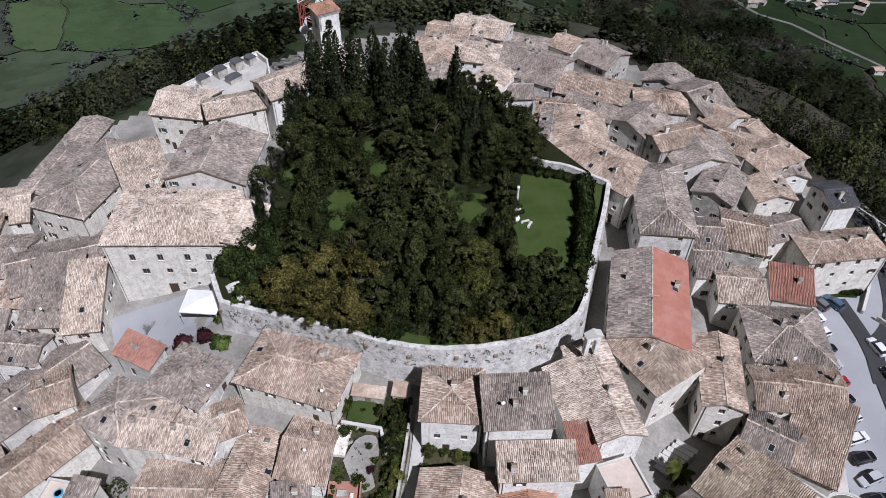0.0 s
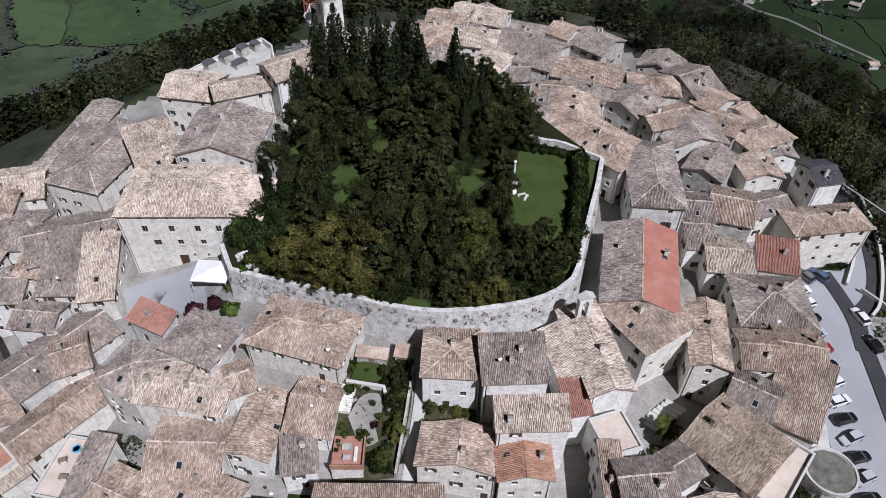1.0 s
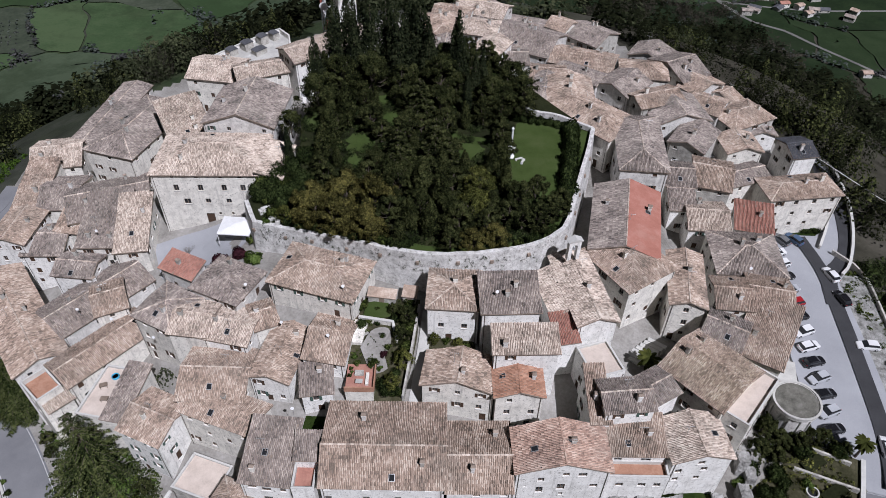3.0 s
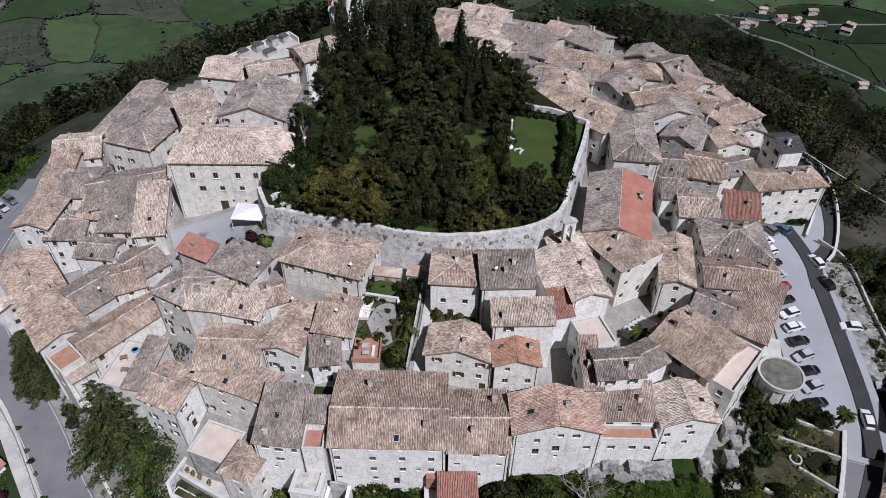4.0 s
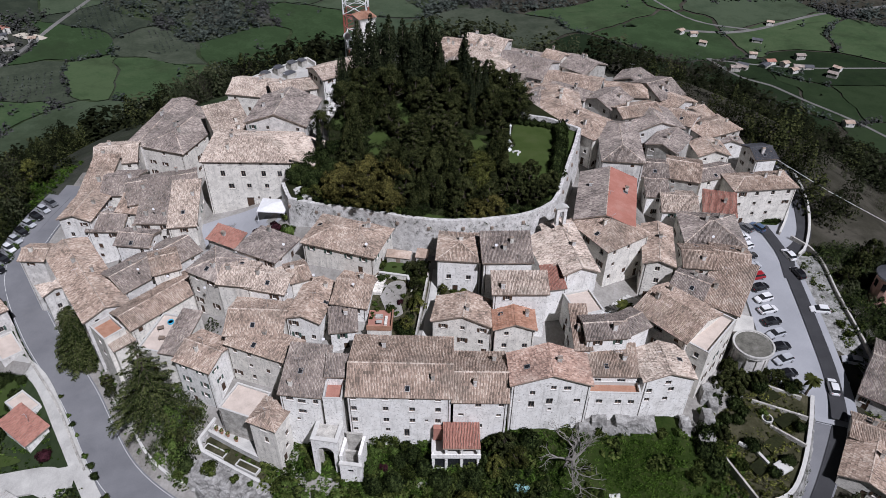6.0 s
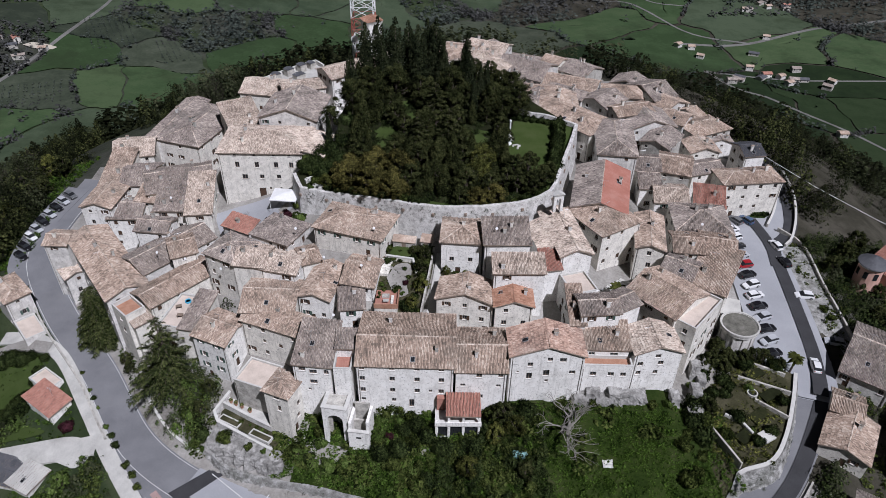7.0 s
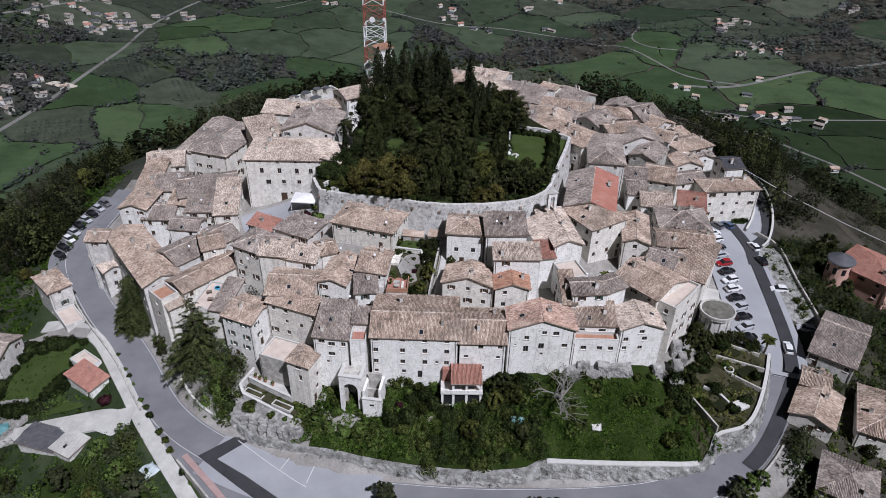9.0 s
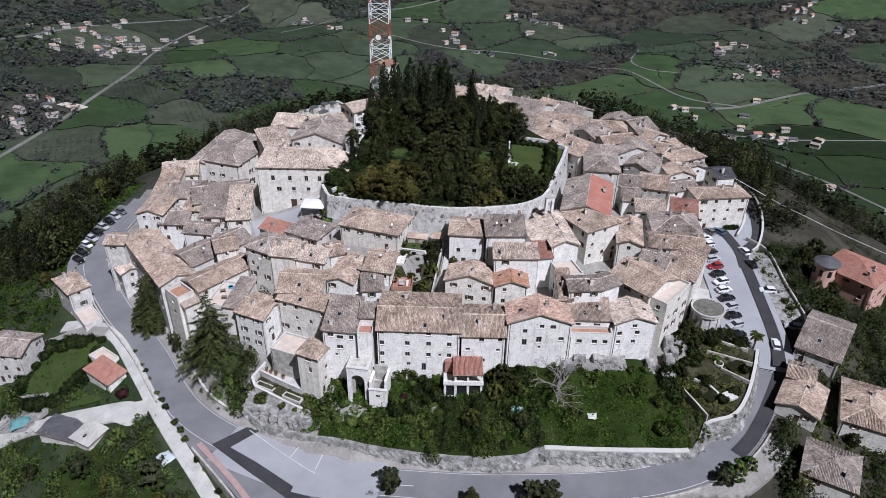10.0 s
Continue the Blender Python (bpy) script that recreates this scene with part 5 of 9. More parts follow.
def cedar_proto(h, r, seed, mat, label, tiers=15, boughs=9, power=0.85, spray=0.28):
    """Flat tiers of long boughs, each a fan of drooping side sprays, with dark gaps between the tiers."""
    rng = np.random.RandomState(seed)
    vs, fs = [], []
    tube(vs, fs, [(0, 0, -1.0), (0, 0, h * 0.5), (0, 0, h)], [0.42, 0.26, 0.04], 8)
    out = []
    up = np.array((0.0, 0.0, 1.0))
    for i in range(tiers):
        t = (i + 0.3) / tiers
        nb = max(5, int(boughs * (1.1 - 0.5 * t)))
        for j in range(nb):
            a = 2 * math.pi * (j + rng.uniform(-0.3, 0.3)) / nb + i * 2.4
            z = h * (0.06 + 0.93 * t) + rng.uniform(-0.3, 0.3)
            L = (r * (1 - t) ** power + 0.5) * rng.uniform(0.75, 1.12)
            way, side = np.array((math.cos(a), math.sin(a), 0)), np.array((-math.sin(a), math.cos(a), 0))
            bow = lambda u: np.array((0, 0, z)) + way * L * u + up * (0.1 * L * u - 0.26 * L * u * u)
            tube(vs, fs, [tuple(bow(u)) for u in (0, 0.4, 0.75, 1)], [0.08, 0.06, 0.035, 0.012], 4)
            for u in np.arange(0.18, 1.0, 0.34 / max(L, 1.2)):
                for k in (-1, 1):
                    base = bow(u) + rng.normal(0, 0.05, 3)
                    sl = (spray * L * (1.12 - u) + 0.3) * rng.uniform(0.7, 1.15)
                    d = side * k * 0.85 + way * 0.55
                    d = d / np.linalg.norm(d)
                    for f0, f1 in ((0, 0.4), (0.35, 0.75), (0.7, 1.1)):
                        p0, p1 = base + d * sl * f0 - up * 0.3 * sl * f0 * f0, base + d * sl * f1 - up * 0.3 * sl * f1 * f1
                        w = np.cross(d, up) * (0.16 * (1.2 - f0) + 0.06) * rng.uniform(0.8, 1.3)
                        mid = (p0 + p1) / 2 + up * rng.uniform(-0.05, 0.1)
                        out.append(np.stack([p0, mid + w, p1 + rng.normal(0, 0.05, 3), mid - w]))
    return tree_proto("cedar_tree", label, "tree", (vs, fs), np.concatenate(out), mat)


def bare_proto(h, r, seed, label, mat):
    rng = random.Random(seed)
    vs, fs = [], []

    def grow(p, way, L, rad, depth):
        q = p + way * L
        mid = p + way * L * 0.5 + Vector((rng.uniform(-1, 1), rng.uniform(-1, 1), rng.uniform(-0.3, 0.6))) * L * 0.08
        tube(vs, fs, [p, mid, q], [rad, rad * 0.85, rad * 0.65], 5 if depth < 3 else 3)
        if depth < (6 if h > 8 else 5):
            for _ in range(4 if depth == 0 else 3 if depth < 3 else 2):
                w = (way + Vector((rng.uniform(-1, 1), rng.uniform(-1, 1), rng.uniform(-0.25, 0.6))) * 0.85).normalized()
                grow(q, w, L * rng.uniform(0.6, 0.85), rad * 0.62, depth + 1)
    grow(Vector((0, 0, -0.5)), Vector((0, 0, 1)), h * 0.2, 0.024 * h, 0)
    ob = tagged(new("bare_tree"), label, "tree")
    part("limbwork", mesh_of("limbwork", vs, fs, mat, True), ob)
    ob.location = (0, 0, -600)
    return ob


def bush_proto(r, seed, mat, label, per=90, clumps=7, name="bush"):
    rng = np.random.RandomState(seed)
    cs = [(rng.uniform(-0.6, 0.6) * r, rng.uniform(-0.6, 0.6) * r, rng.uniform(0.25, 0.8) * r) for _ in range(clumps)]
    ob = tagged(new(name), label, "bush")
    part("foliage", quads_mesh("foliage", clump_leaves(cs, [r * 0.5] * clumps, per * 2, 0.15, rng), mat), ob)
    ob.location = (0, 0, -600)
    return ob


DRY = material("pale_bare_wood", [(0.14, 0.13, 0.115), (0.26, 0.245, 0.22)], 2, 10, 0.9, 0.2)
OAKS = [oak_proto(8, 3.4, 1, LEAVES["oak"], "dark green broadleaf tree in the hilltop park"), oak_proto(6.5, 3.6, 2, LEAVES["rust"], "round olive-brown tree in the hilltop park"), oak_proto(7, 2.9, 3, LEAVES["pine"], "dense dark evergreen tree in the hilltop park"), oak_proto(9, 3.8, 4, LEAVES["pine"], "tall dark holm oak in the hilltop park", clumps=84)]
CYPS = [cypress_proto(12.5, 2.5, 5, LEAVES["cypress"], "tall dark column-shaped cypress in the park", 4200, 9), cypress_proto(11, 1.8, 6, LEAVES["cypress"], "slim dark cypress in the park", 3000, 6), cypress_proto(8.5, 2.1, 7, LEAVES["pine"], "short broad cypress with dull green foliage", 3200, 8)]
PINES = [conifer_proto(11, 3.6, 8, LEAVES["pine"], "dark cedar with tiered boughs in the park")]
CEDARS = [cedar_proto(18, 8.4, 9, LEAVES["cedar"], "large green cedar with drooping boughs beside the road", 12, 8, 1.0, 0.15), cedar_proto(15, 5.2, 10, LEAVES["cedar"], "dense cone-shaped conifer beside the road", 22, 11, 0.6)]
BRIGHT = [oak_proto(5, 2.4, 12, LEAVES["bright"], "small tree with fresh spring leaves", per=60, clumps=44, size=0.2), oak_proto(6.5, 2.8, 13, LEAVES["olive"], "small dull green tree on the slope", per=60, clumps=48, size=0.22)]
BUSHES = [bush_proto(1.3, 14, LEAVES["hedge"], "rounded green garden bush"), bush_proto(1.0, 15, LEAVES["bright"], "light green garden bush"), bush_proto(1.6, 16, LEAVES["ivy"], "dark green evergreen bush", 120, 9), bush_proto(1.1, 17, LEAVES["purple"], "dark purple-leaved plum bush")]
BARE = [bare_proto(9.5, 5, 18, "spreading leafless tree with pale grey branches", DRY), bare_proto(5, 3, 19, "small leafless tree beside the street", DRY), bare_proto(4.2, 2.4, 21, "pollarded leafless street tree", BARK)]


def plant(proto, x, y, z, s=1.0, rng=RNG, tall=1.0):
    m = Matrix.Translation((x, y, z)) @ Matrix.Rotation(rng.uniform(0, 6.28), 4, "Z")
    c = copy_thing(proto, m)
    c.scale = (s, s, s * tall)
    return c


def inside(x, y, poly):
    hit = False
    for (ax, ay), (bx, by) in zip(poly, poly[1:] + poly[:1]):
        if (ay > y) != (by > y) and x < (bx - ax) * (y - ay) / (by - ay) + ax:
            hit = not hit
    return hit


def woods(name, pts, mat, label, per, seed, leaf=0.33, loose=0.2):
    """Many small trees in one object: pts rows of x, y, z, height, radius."""
    rng = np.random.RandomState(seed)
    pts = np.array(pts)
    k = len(pts)
    t = rng.uniform(0, 1, (k, per))
    a = rng.uniform(0, 2 * math.pi, (k, per))
    conic = (rng.uniform(size=k) < 0.45)[:, None]
    prof = np.where(conic, (1.02 - t) ** 0.8, np.sin(np.pi * np.clip(t * 0.8 + 0.14, 0, 1)) ** 0.6) * (1 + 0.25 * np.sin(3 * a + np.arange(k)[:, None]))
    r = pts[:, 4:5] * prof * rng.uniform(0.6, 1.1, (k, per))
    p = np.stack([pts[:, 0:1] + r * np.cos(a), pts[:, 1:2] + r * np.sin(a), pts[:, 2:3] + pts[:, 3:4] * (0.12 + 0.88 * t)], -1).reshape(-1, 3)
    d = np.stack([np.cos(a), np.sin(a), (1.8 if per < 60 else 0.7) + t], -1).reshape(-1, 3)
    size = np.repeat(pts[:, 4] * leaf, per)[:, None]
    return tagged(new(name, quads_mesh(name, leaf_quads(p, d, size, rng, loose), mat)), label, "woods", kind="stuff")


# park planting: tall cypresses stand in the back half, round trees in front
park_poly = [(x, y) for x, y, z in PARK] + [(x, y) for x, y, z in PARK_BACK]
lawn = [(11, 76), (13, 73), (20, 72), (24, 76), (29, 93), (17, 99), (13, 95)]
me = mesh_of("park_lawn", [(x, y, park_z(x, y) + 0.12) for x, y, z in poly_line([(x, y, 0) for x, y in lawn + lawn[:1]], 2.5)[:-1]] + [(20, 84, park_z(20, 84) + 0.12)], [(i, (i + 1) % k_, k_) for k_ in [len(poly_line([(x, y, 0) for x, y in lawn + lawn[:1]], 2.5)) - 1] for i in range(k_)], GRASS)
tagged(new("park_lawn", me), "small green lawn in the hilltop park", "lawn", kind="structure")
tree_rng = random.Random(4)
taken = []


GLADES = [(-17.3, 89, 2.2), (-17.8, 83.6, 1.4), (4.4, 86.8, 2.2), (7.3, 91.6, 1.8), (-11.3, 97, 1.9), (-13.6, 103.6, 1.6), (-27.4, 96, 1.4), (1.2, 91, 1.3)]


def put_park(proto, x, y, s=1.0, tall=1.0):
    if y < park_front(x) + 2.0:
        y = park_front(x) + 2.0
    if proto not in BUSHES and any(abs(x - a) < r + 0.9 and -6.2 < y - b < r for a, b, r in GLADES):
        return
    taken.append((x, y))
    grow = 1.0 if proto in BUSHES else 1.2 if proto in CYPS else 1.3
    plant(proto, x, y, park_z(x, y), s * grow, tree_rng, tall * (0.9 if grow == 1.3 else 1.0))


for x, y, s in ((-24.6, 115.8, 1.1), (-16.6, 114.6, 1.25), (-19.9, 111, 1.0), (-10.6, 111.8, 1.2), (-6, 114.3, 1.25), (-4.2, 111.4, 1.0), (2.3, 111.1, 1.1), (5.7, 103.3, 0.85), (-27.1, 103.9, 0.95), (-12.3, 101.6, 0.9), (-21.5, 118.5, 1.15), (-13.5, 118, 1.1), (-8.3, 116, 1.2), (7.3, 107, 0.8), (4, 99, 0.75)):
    put_park(CYPS[0] if s > 0.9 else CYPS[1], x, y, s)
for x, y, s in ((-22.7, 88.2, 0.95), (-20.1, 94.4, 1.05), (-23.8, 84.2, 0.8), (9.9, 81, 0.8), (8.3, 79.3, 0.7), (-4.2, 73, 0.95), (-2.6, 64, 0.8), (-6.3, 65.3, 0.8), (-0.8, 70, 0.9), (-16.5, 88, 0.8), (3.2, 77.6, 0.75), (-26, 108, 0.9), (-8, 61.8, 0.6)):
    put_park(CYPS[2], x, y, s, 0.95)
for x, y, s in ((-2, 83.6, 0.85), (-9.1, 81.4, 0.8), (-5.5, 96.3, 0.85)):
    put_park(PINES[0], x, y, s, 0.9)
for x, y, s in ((-26.5, 98.4, 0.9), (-27.5, 93.6, 0.62), (-31, 91.4, 0.55), (8.9, 99.1, 0.85), (13.5, 101.8, 1.0), (15.2, 98.8, 0.85), (11.1, 97.2, 0.75), (-16, 106, 0.95), (-22, 104, 0.95), (-1.5, 106, 0.9)):
    put_park(OAKS[3], x, y, s)
for x, y, s in ((-23.3, 69.3, 1.0), (-18, 72.4, 0.95), (-12.8, 71, 0.95), (-13.8, 64.3, 0.8), (-19, 65, 0.95), (-24.6, 65, 0.62), (-21, 63.4, 0.6), (-16.6, 61.8, 0.62), (-12, 61.2, 0.58), (4.6, 60.6, 0.55), (8.4, 61.4, 0.6)):
    put_park(OAKS[1], x, y, s)
for x, y, s in ((12.8, 70.6, 0.75), (16, 72.6, 0.7), (16.2, 65.4, 0.72), (18.8, 67.6, 0.7), (13.2, 65.6, 0.7), (20.6, 70.8, 0.55), (10.6, 66, 0.72), (0.8, 60.4, 0.6), (-10, 66.8, 0.8)):
    put_park(OAKS[2], x, y, s)
for x, y, s in ((6, 72.9, 0.75), (1.1, 74.3, 0.75), (-8.7, 74.5, 0.85), (-18.4, 81.5, 0.75), (-15.1, 92.7, 0.8), (0, 93, 0.7), (-8.4, 88.5, 0.8), (4.5, 67.5, 0.75), (-22, 77, 0.7), (-29.3, 67.6, 0.36), (-14.5, 77, 0.75), (-3.5, 78, 0.7), (-24, 99, 0.8), (-10, 106.5, 0.85)):
    put_park(OAKS[0] if y < 74 else OAKS[2], x, y, s)
for _ in range(1600):
    x, y = tree_rng.uniform(-34, 14), tree_rng.uniform(58, 122)
    if not inside(x, y, park_poly) or inside(x, y, lawn) or y < park_front(x) + 2.6:
        continue
    if x < -24.5 and y < 92 or any((x - a) ** 2 + (y - b) ** 2 < 10.5 for a, b in taken):
        continue
    put_park(tree_rng.choice([OAKS[2], OAKS[2], OAKS[3], CYPS[2]]), x, y, tree_rng.uniform(0.5, 0.72))
for x, y, b, k in ((-31.5, 71, 0, 1.1), (-30.2, 73.5, 2, 1.2), (-29, 76, 2, 1.4), (-30.4, 77.6, 0, 1.0), (-27.8, 79, 2, 1.3), (-29, 81.6, 2, 1.5), (-32.5, 69, 1, 0.8), (-27, 74, 2, 1.3), (-26.5, 71, 2, 1.2), (-27.5, 84.5, 2, 1.4), (-34.4, 75.2, 2, 1.3), (-33, 77.4, 2, 1.5), (-34.8, 78, 0, 1.3), (-31.8, 79.6, 2, 1.4), (-33.4, 73.8, 0, 0.9), (-32.4, 74.8, 2, 1.2), (-31, 75.6, 2, 1.4), (-35.6, 76.6, 2, 1.1)):
    plant(BUSHES[b], x, y, park_z(x, y), k, tree_rng, 1.2)
plant(CYPS[1], -30.4, 84.6, park_z(-30.4, 84.6) - 1, 0.75, tree_rng)
# sunlit grass along the front wall and openings between the trees
strip("park_grass", smooth_line([(-7, 60.8, 0), (-1.4, 59.4, 0), (7, 60, 0), (14.6, 61.8, 0), (19.4, 66, 0), (22.4, 75, 0), (25.4, 86, 0)], 1.5), -0.9, 1.5, 0.1, GRASS, "mown grass along the foot of the park wall", "grass", 0.2, park_z)
glade_rng = random.Random(15)
glade_hedge = []
for x, y, r in GLADES:
    rim = [(x + q * math.cos(k / 24 * 2 * math.pi), y + q * math.sin(k / 24 * 2 * math.pi)) for k in range(24) for q in [r * (1.25 + 0.7 * noise.noise((x + 2 * math.cos(k / 3.82), y + 2 * math.sin(k / 3.82), 5)))]]
    tagged(new("park_glade", mesh_of("park_glade", [(a, b, park_z(a, b) + 0.1) for a, b in rim] + [(x, y, park_z(x, y) + 0.1)], [(k, (k + 1) % 24, 24) for k in range(24)], GRASS)), "small grassy opening between the park trees", "grass", kind="structure")
    for k in range(12):
        a, h = glade_rng.uniform(0, 6.28), glade_rng.uniform(0.7, 1.6)
        glade_hedge.append((x + (r + 0.6) * math.cos(a), y + (r + 0.6) * math.sin(a), park_z(x, y) - 0.1, h, h * 0.6))
for _ in range(2600):
    x, y, h = glade_rng.uniform(-34, 20), glade_rng.uniform(60, 122), glade_rng.uniform(0.5, 1.5)
    if inside(x, y, park_poly) and not inside(x, y, lawn) and y > park_front(x) + 1.4 and not any(math.hypot(x - a, y - b) < r * 1.1 for a, b, r in GLADES) and not (-5 < x < 16 and y < park_front(x) + 3):
        glade_hedge.append((x, y, park_z(x, y) - 0.2, h, h * glade_rng.uniform(0.6, 0.9)))
woods("undergrowth", glade_hedge, LEAVES["ivy"], "low dark hedges and undergrowth between the park trees", 60, 40, 0.16)
# low growth right behind the front wall
for x, y, b, k in ((-28.6, 65.2, 2, 1.0), (-26.4, 63.6, 2, 1.2), (-24.4, 63, 0, 1.2), (-22.2, 61.8, 2, 1.4), (-20, 61, 2, 1.3), (-17.6, 60.6, 0, 1.3), (-15.4, 59.8, 2, 1.5), (-13, 59.2, 2, 1.3), (-10.8, 58.8, 0, 1.3), (-8.6, 58.4, 2, 1.5), (-7, 58.8, 2, 1.2), (3, 59.2, 0, 1.0), (6.2, 59.8, 2, 1.2), (9.4, 60.4, 2, 1.2), (12.6, 61.6, 0, 1.0), (15, 63.2, 2, 1.3), (18.2, 65.6, 2, 1.3)):
    y = park_front(x) + 1.5
    plant(BUSHES[b], x, y, park_z(x, y), k * 0.8, tree_rng, 1.2)
for x, y, h_, k in ((-33.2, 72, 0.8, 1.1), (-31.5, 70.2, 0.6, 0.8), (-30.2, 69.4, 0.5, 0.7)):
    stone = tagged(new("stone_block", box_mesh("stone_block", [(-k, -0.5, -0.3, k, 0.5, h_), (-k * 0.6, -0.3, h_, k * 0.5, 0.35, h_ + 0.3)], SILL)), "pale stone block lying in the park corner", "stone block", "stone blocks")
    stone.matrix_basis = pose(x, y, park_z(x, y), 0, 0, 30 * k)

# dark tufts rooted in the old wall
tuft_rng = np.random.RandomState(19)
tufts = []
for _ in range(210):
    x = -33.5 + 52 * tuft_rng.uniform() ** 1.7
    drop = tuft_rng.uniform(0.5, 4.2)
    h = tuft_rng.uniform(0.15, 0.55)
    tufts.append((x, park_front(x) - 0.42 - 0.1 * drop, wall_line_z(x) - drop, h, h * 0.7))
woods("wall_tufts", tufts, LEAVES["ivy"], "dark tufts of caper and ivy rooted in the park wall", 26, 37, 0.2)

# clipped hedge between lawn and wall
for k in range(15):
    t = k / 14
    x, y = 21.5 + 3.4 * t, 71.5 + 21 * t
    plant(BUSHES[2], x, y, park_z(x, y), 1.0 + 0.15 * (k % 3), tree_rng, 1.45)
for k in range(7):
    x, y = 14 + 1.7 * k, 97.8 - 0.5 * k
    plant(BUSHES[2], x, y, park_z(x, y), 0.8, tree_rng, 1.1)

# beside the road and in the gardens
for p, x, y, s in ((0, -56.2, 32.2, 1.08), (1, -77.0, 47.0, 1.0)):
    plant(CEDARS[p], x, y, gz(x, y) - 0.3, s, tree_rng)


# ---- woods ----


wr = np.random.RandomState(8)
near, mid_w, dull = [], [], []
for _ in range(30000):
    a = wr.uniform(0, 2 * math.pi)
    d = 7 + (230 if -1.0 < a < 1.2 else 150) * wr.uniform() ** 0.8
    rr = float(np.interp(a, _an3, _ra3))
    x, y = CX + (rr + d) * math.cos(a), CY + (rr + d) * math.sin(a)
    if y < 45 or (y < 118 and x > 0 and d < 9) or (x > 0 and x < 114 and y < 72):
        continue
    if x < 0 and y < 75 and d < 40:
        continue
    nz = noise.noise((x / 38, y / 38, 0.3)) + 0.6 * noise.noise((x / 15, y / 15, 3))
    lim = -0.05 if y > 170 else -0.08
    if x < -60 and d > 45:
        lim += 0.25
    if x > 20 and d > 16:
        lim = 0.24 if d < 95 else -0.02
    if nz < lim:
        continue
    thin = x > 20 and 16 < d < 95 and noise.noise((x / 30, y / 30, 9)) > -0.2
    h = wr.uniform(2, 4.5) if thin else wr.choice([wr.uniform(4, 7), wr.uniform(7, 13)])
    (dull if thin or noise.noise((x / 45, y / 45, 9)) + wr.normal(0, 0.12) > 0.12 else near).append((x, y, gz(x, y) - 0.5, h, h * wr.uniform(0.2, 0.36)))


def split(rows):
    rows = np.array(rows)
    close = np.hypot(rows[:, 0], rows[:, 1] + 30) < 215
    return rows[close], rows[~close]


for _ in range(420):
    x, y = wr.uniform(30, 150), wr.uniform(118, 215)
    if math.hypot(x - CX, y - CY) < float(ring_at(np.array(x), np.array(y))[0]) + 9 or noise.noise((x / 22, y / 22, 6)) < 0.02:
        continue
    h = wr.uniform(6, 12)
    near.insert(0, (x, y, gz(x, y) - 0.5, h, h * wr.uniform(0.2, 0.3)))
near_c, near_f = split(near[:6000])
dull_c, dull_f = split(dull[:4600])
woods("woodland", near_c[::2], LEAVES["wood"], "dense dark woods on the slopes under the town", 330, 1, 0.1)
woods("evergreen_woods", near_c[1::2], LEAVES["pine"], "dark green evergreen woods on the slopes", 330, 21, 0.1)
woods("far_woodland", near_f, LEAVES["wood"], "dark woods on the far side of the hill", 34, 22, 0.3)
woods("scrub", dull_c[::2], LEAVES["olive"], "dull grey-green scrub trees on the slopes", 260, 2, 0.1)
woods("bare_woods", dull_c[1::2], LEAVES["bare"], "leafless grey-brown woods on the slopes", 240, 12, 0.075)
woods("far_scrub", dull_f, LEAVES["olive"], "dull scrub on the far side of the hill", 30, 23, 0.28)


# wooded gully at the foot of the eastern slope
gully, gully_dull = [], []
for _ in range(6500):
    x, y = wr.uniform(105, 300), wr.uniform(190, 530)
    if x > float(np.interp(y, [190, 300, 384, 413, 455, 500, 530], [300, 292, 268, 244, 243, 234, 226])) + 7 * noise.noise((x / 12, y / 12, 2)):
        continue
    if noise.noise((x / 32, y / 32, 7)) + 0.5 * noise.noise((x / 11, y / 11, 1)) < -0.22:
        continue
    h = wr.uniform(4, 11)
    (gully_dull if noise.noise((x / 40, y / 40, 4)) > 0.02 else gully).append((x, y, gz(x, y) - 0.3, h, h * wr.uniform(0.24, 0.42)))
woods("gully_woods", gully, LEAVES["wood"], "dark woods in the gully below the town", 34, 31, 0.3)
woods("gully_scrub", gully_dull, LEAVES["bare"], "leafless grey-brown thickets in the gully", 40, 32, 0.2)


def valley_tree(x, y, lo=2.5, hi=6.5):
    h = wr.uniform(lo, hi) * 1.5
    if y < 1230 and abs(x + 0.03 * y) < 0.68 * (y + 91) + 30:
        mid_w.append((x, y, gz(x, y) - 0.5, h, h * wr.uniform(0.36, 0.54)))


# ---- valley fields, hedgerows and thickets ----
# Bright, mid and dull fields carry extra blue: haze put into their colour.
FIELD_MAT = {
    "bright": material("spring_meadow", [(0.029, 0.05, 0.02), (0.043, 0.071, 0.03), (0.06, 0.088, 0.04)], 0.05, 0.5, 0.95, 0, random_ob=0.6, spec=0.1, blotch=0.5, blotch_col=(0.022, 0.032, 0.015)),
    "mid": material("pasture", [(0.027, 0.041, 0.023), (0.042, 0.06, 0.034), (0.06, 0.08, 0.047)], 0.05, 0.5, 0.95, 0, random_ob=0.6, spec=0.1, blotch=0.5, blotch_col=(0.022, 0.032, 0.015)),
    "dull": material("stubble_field", [(0.028, 0.036, 0.024), (0.046, 0.056, 0.037), (0.07, 0.08, 0.056)], 0.06, 0.4, 0.95, 0, random_ob=0.5, spec=0.1),
}
FIELD_MAT["deep"] = material("deep_green_field", [(0.011, 0.02, 0.008), (0.018, 0.031, 0.012), (0.027, 0.042, 0.018)], 0.05, 0.5, 0.95, 0, random_ob=0.6, spec=0.1, blotch=0.4, blotch_col=(0.02, 0.028, 0.014))
FIELD_MAT["grove"] = FIELD_MAT["dull"]
FIELDS = {}
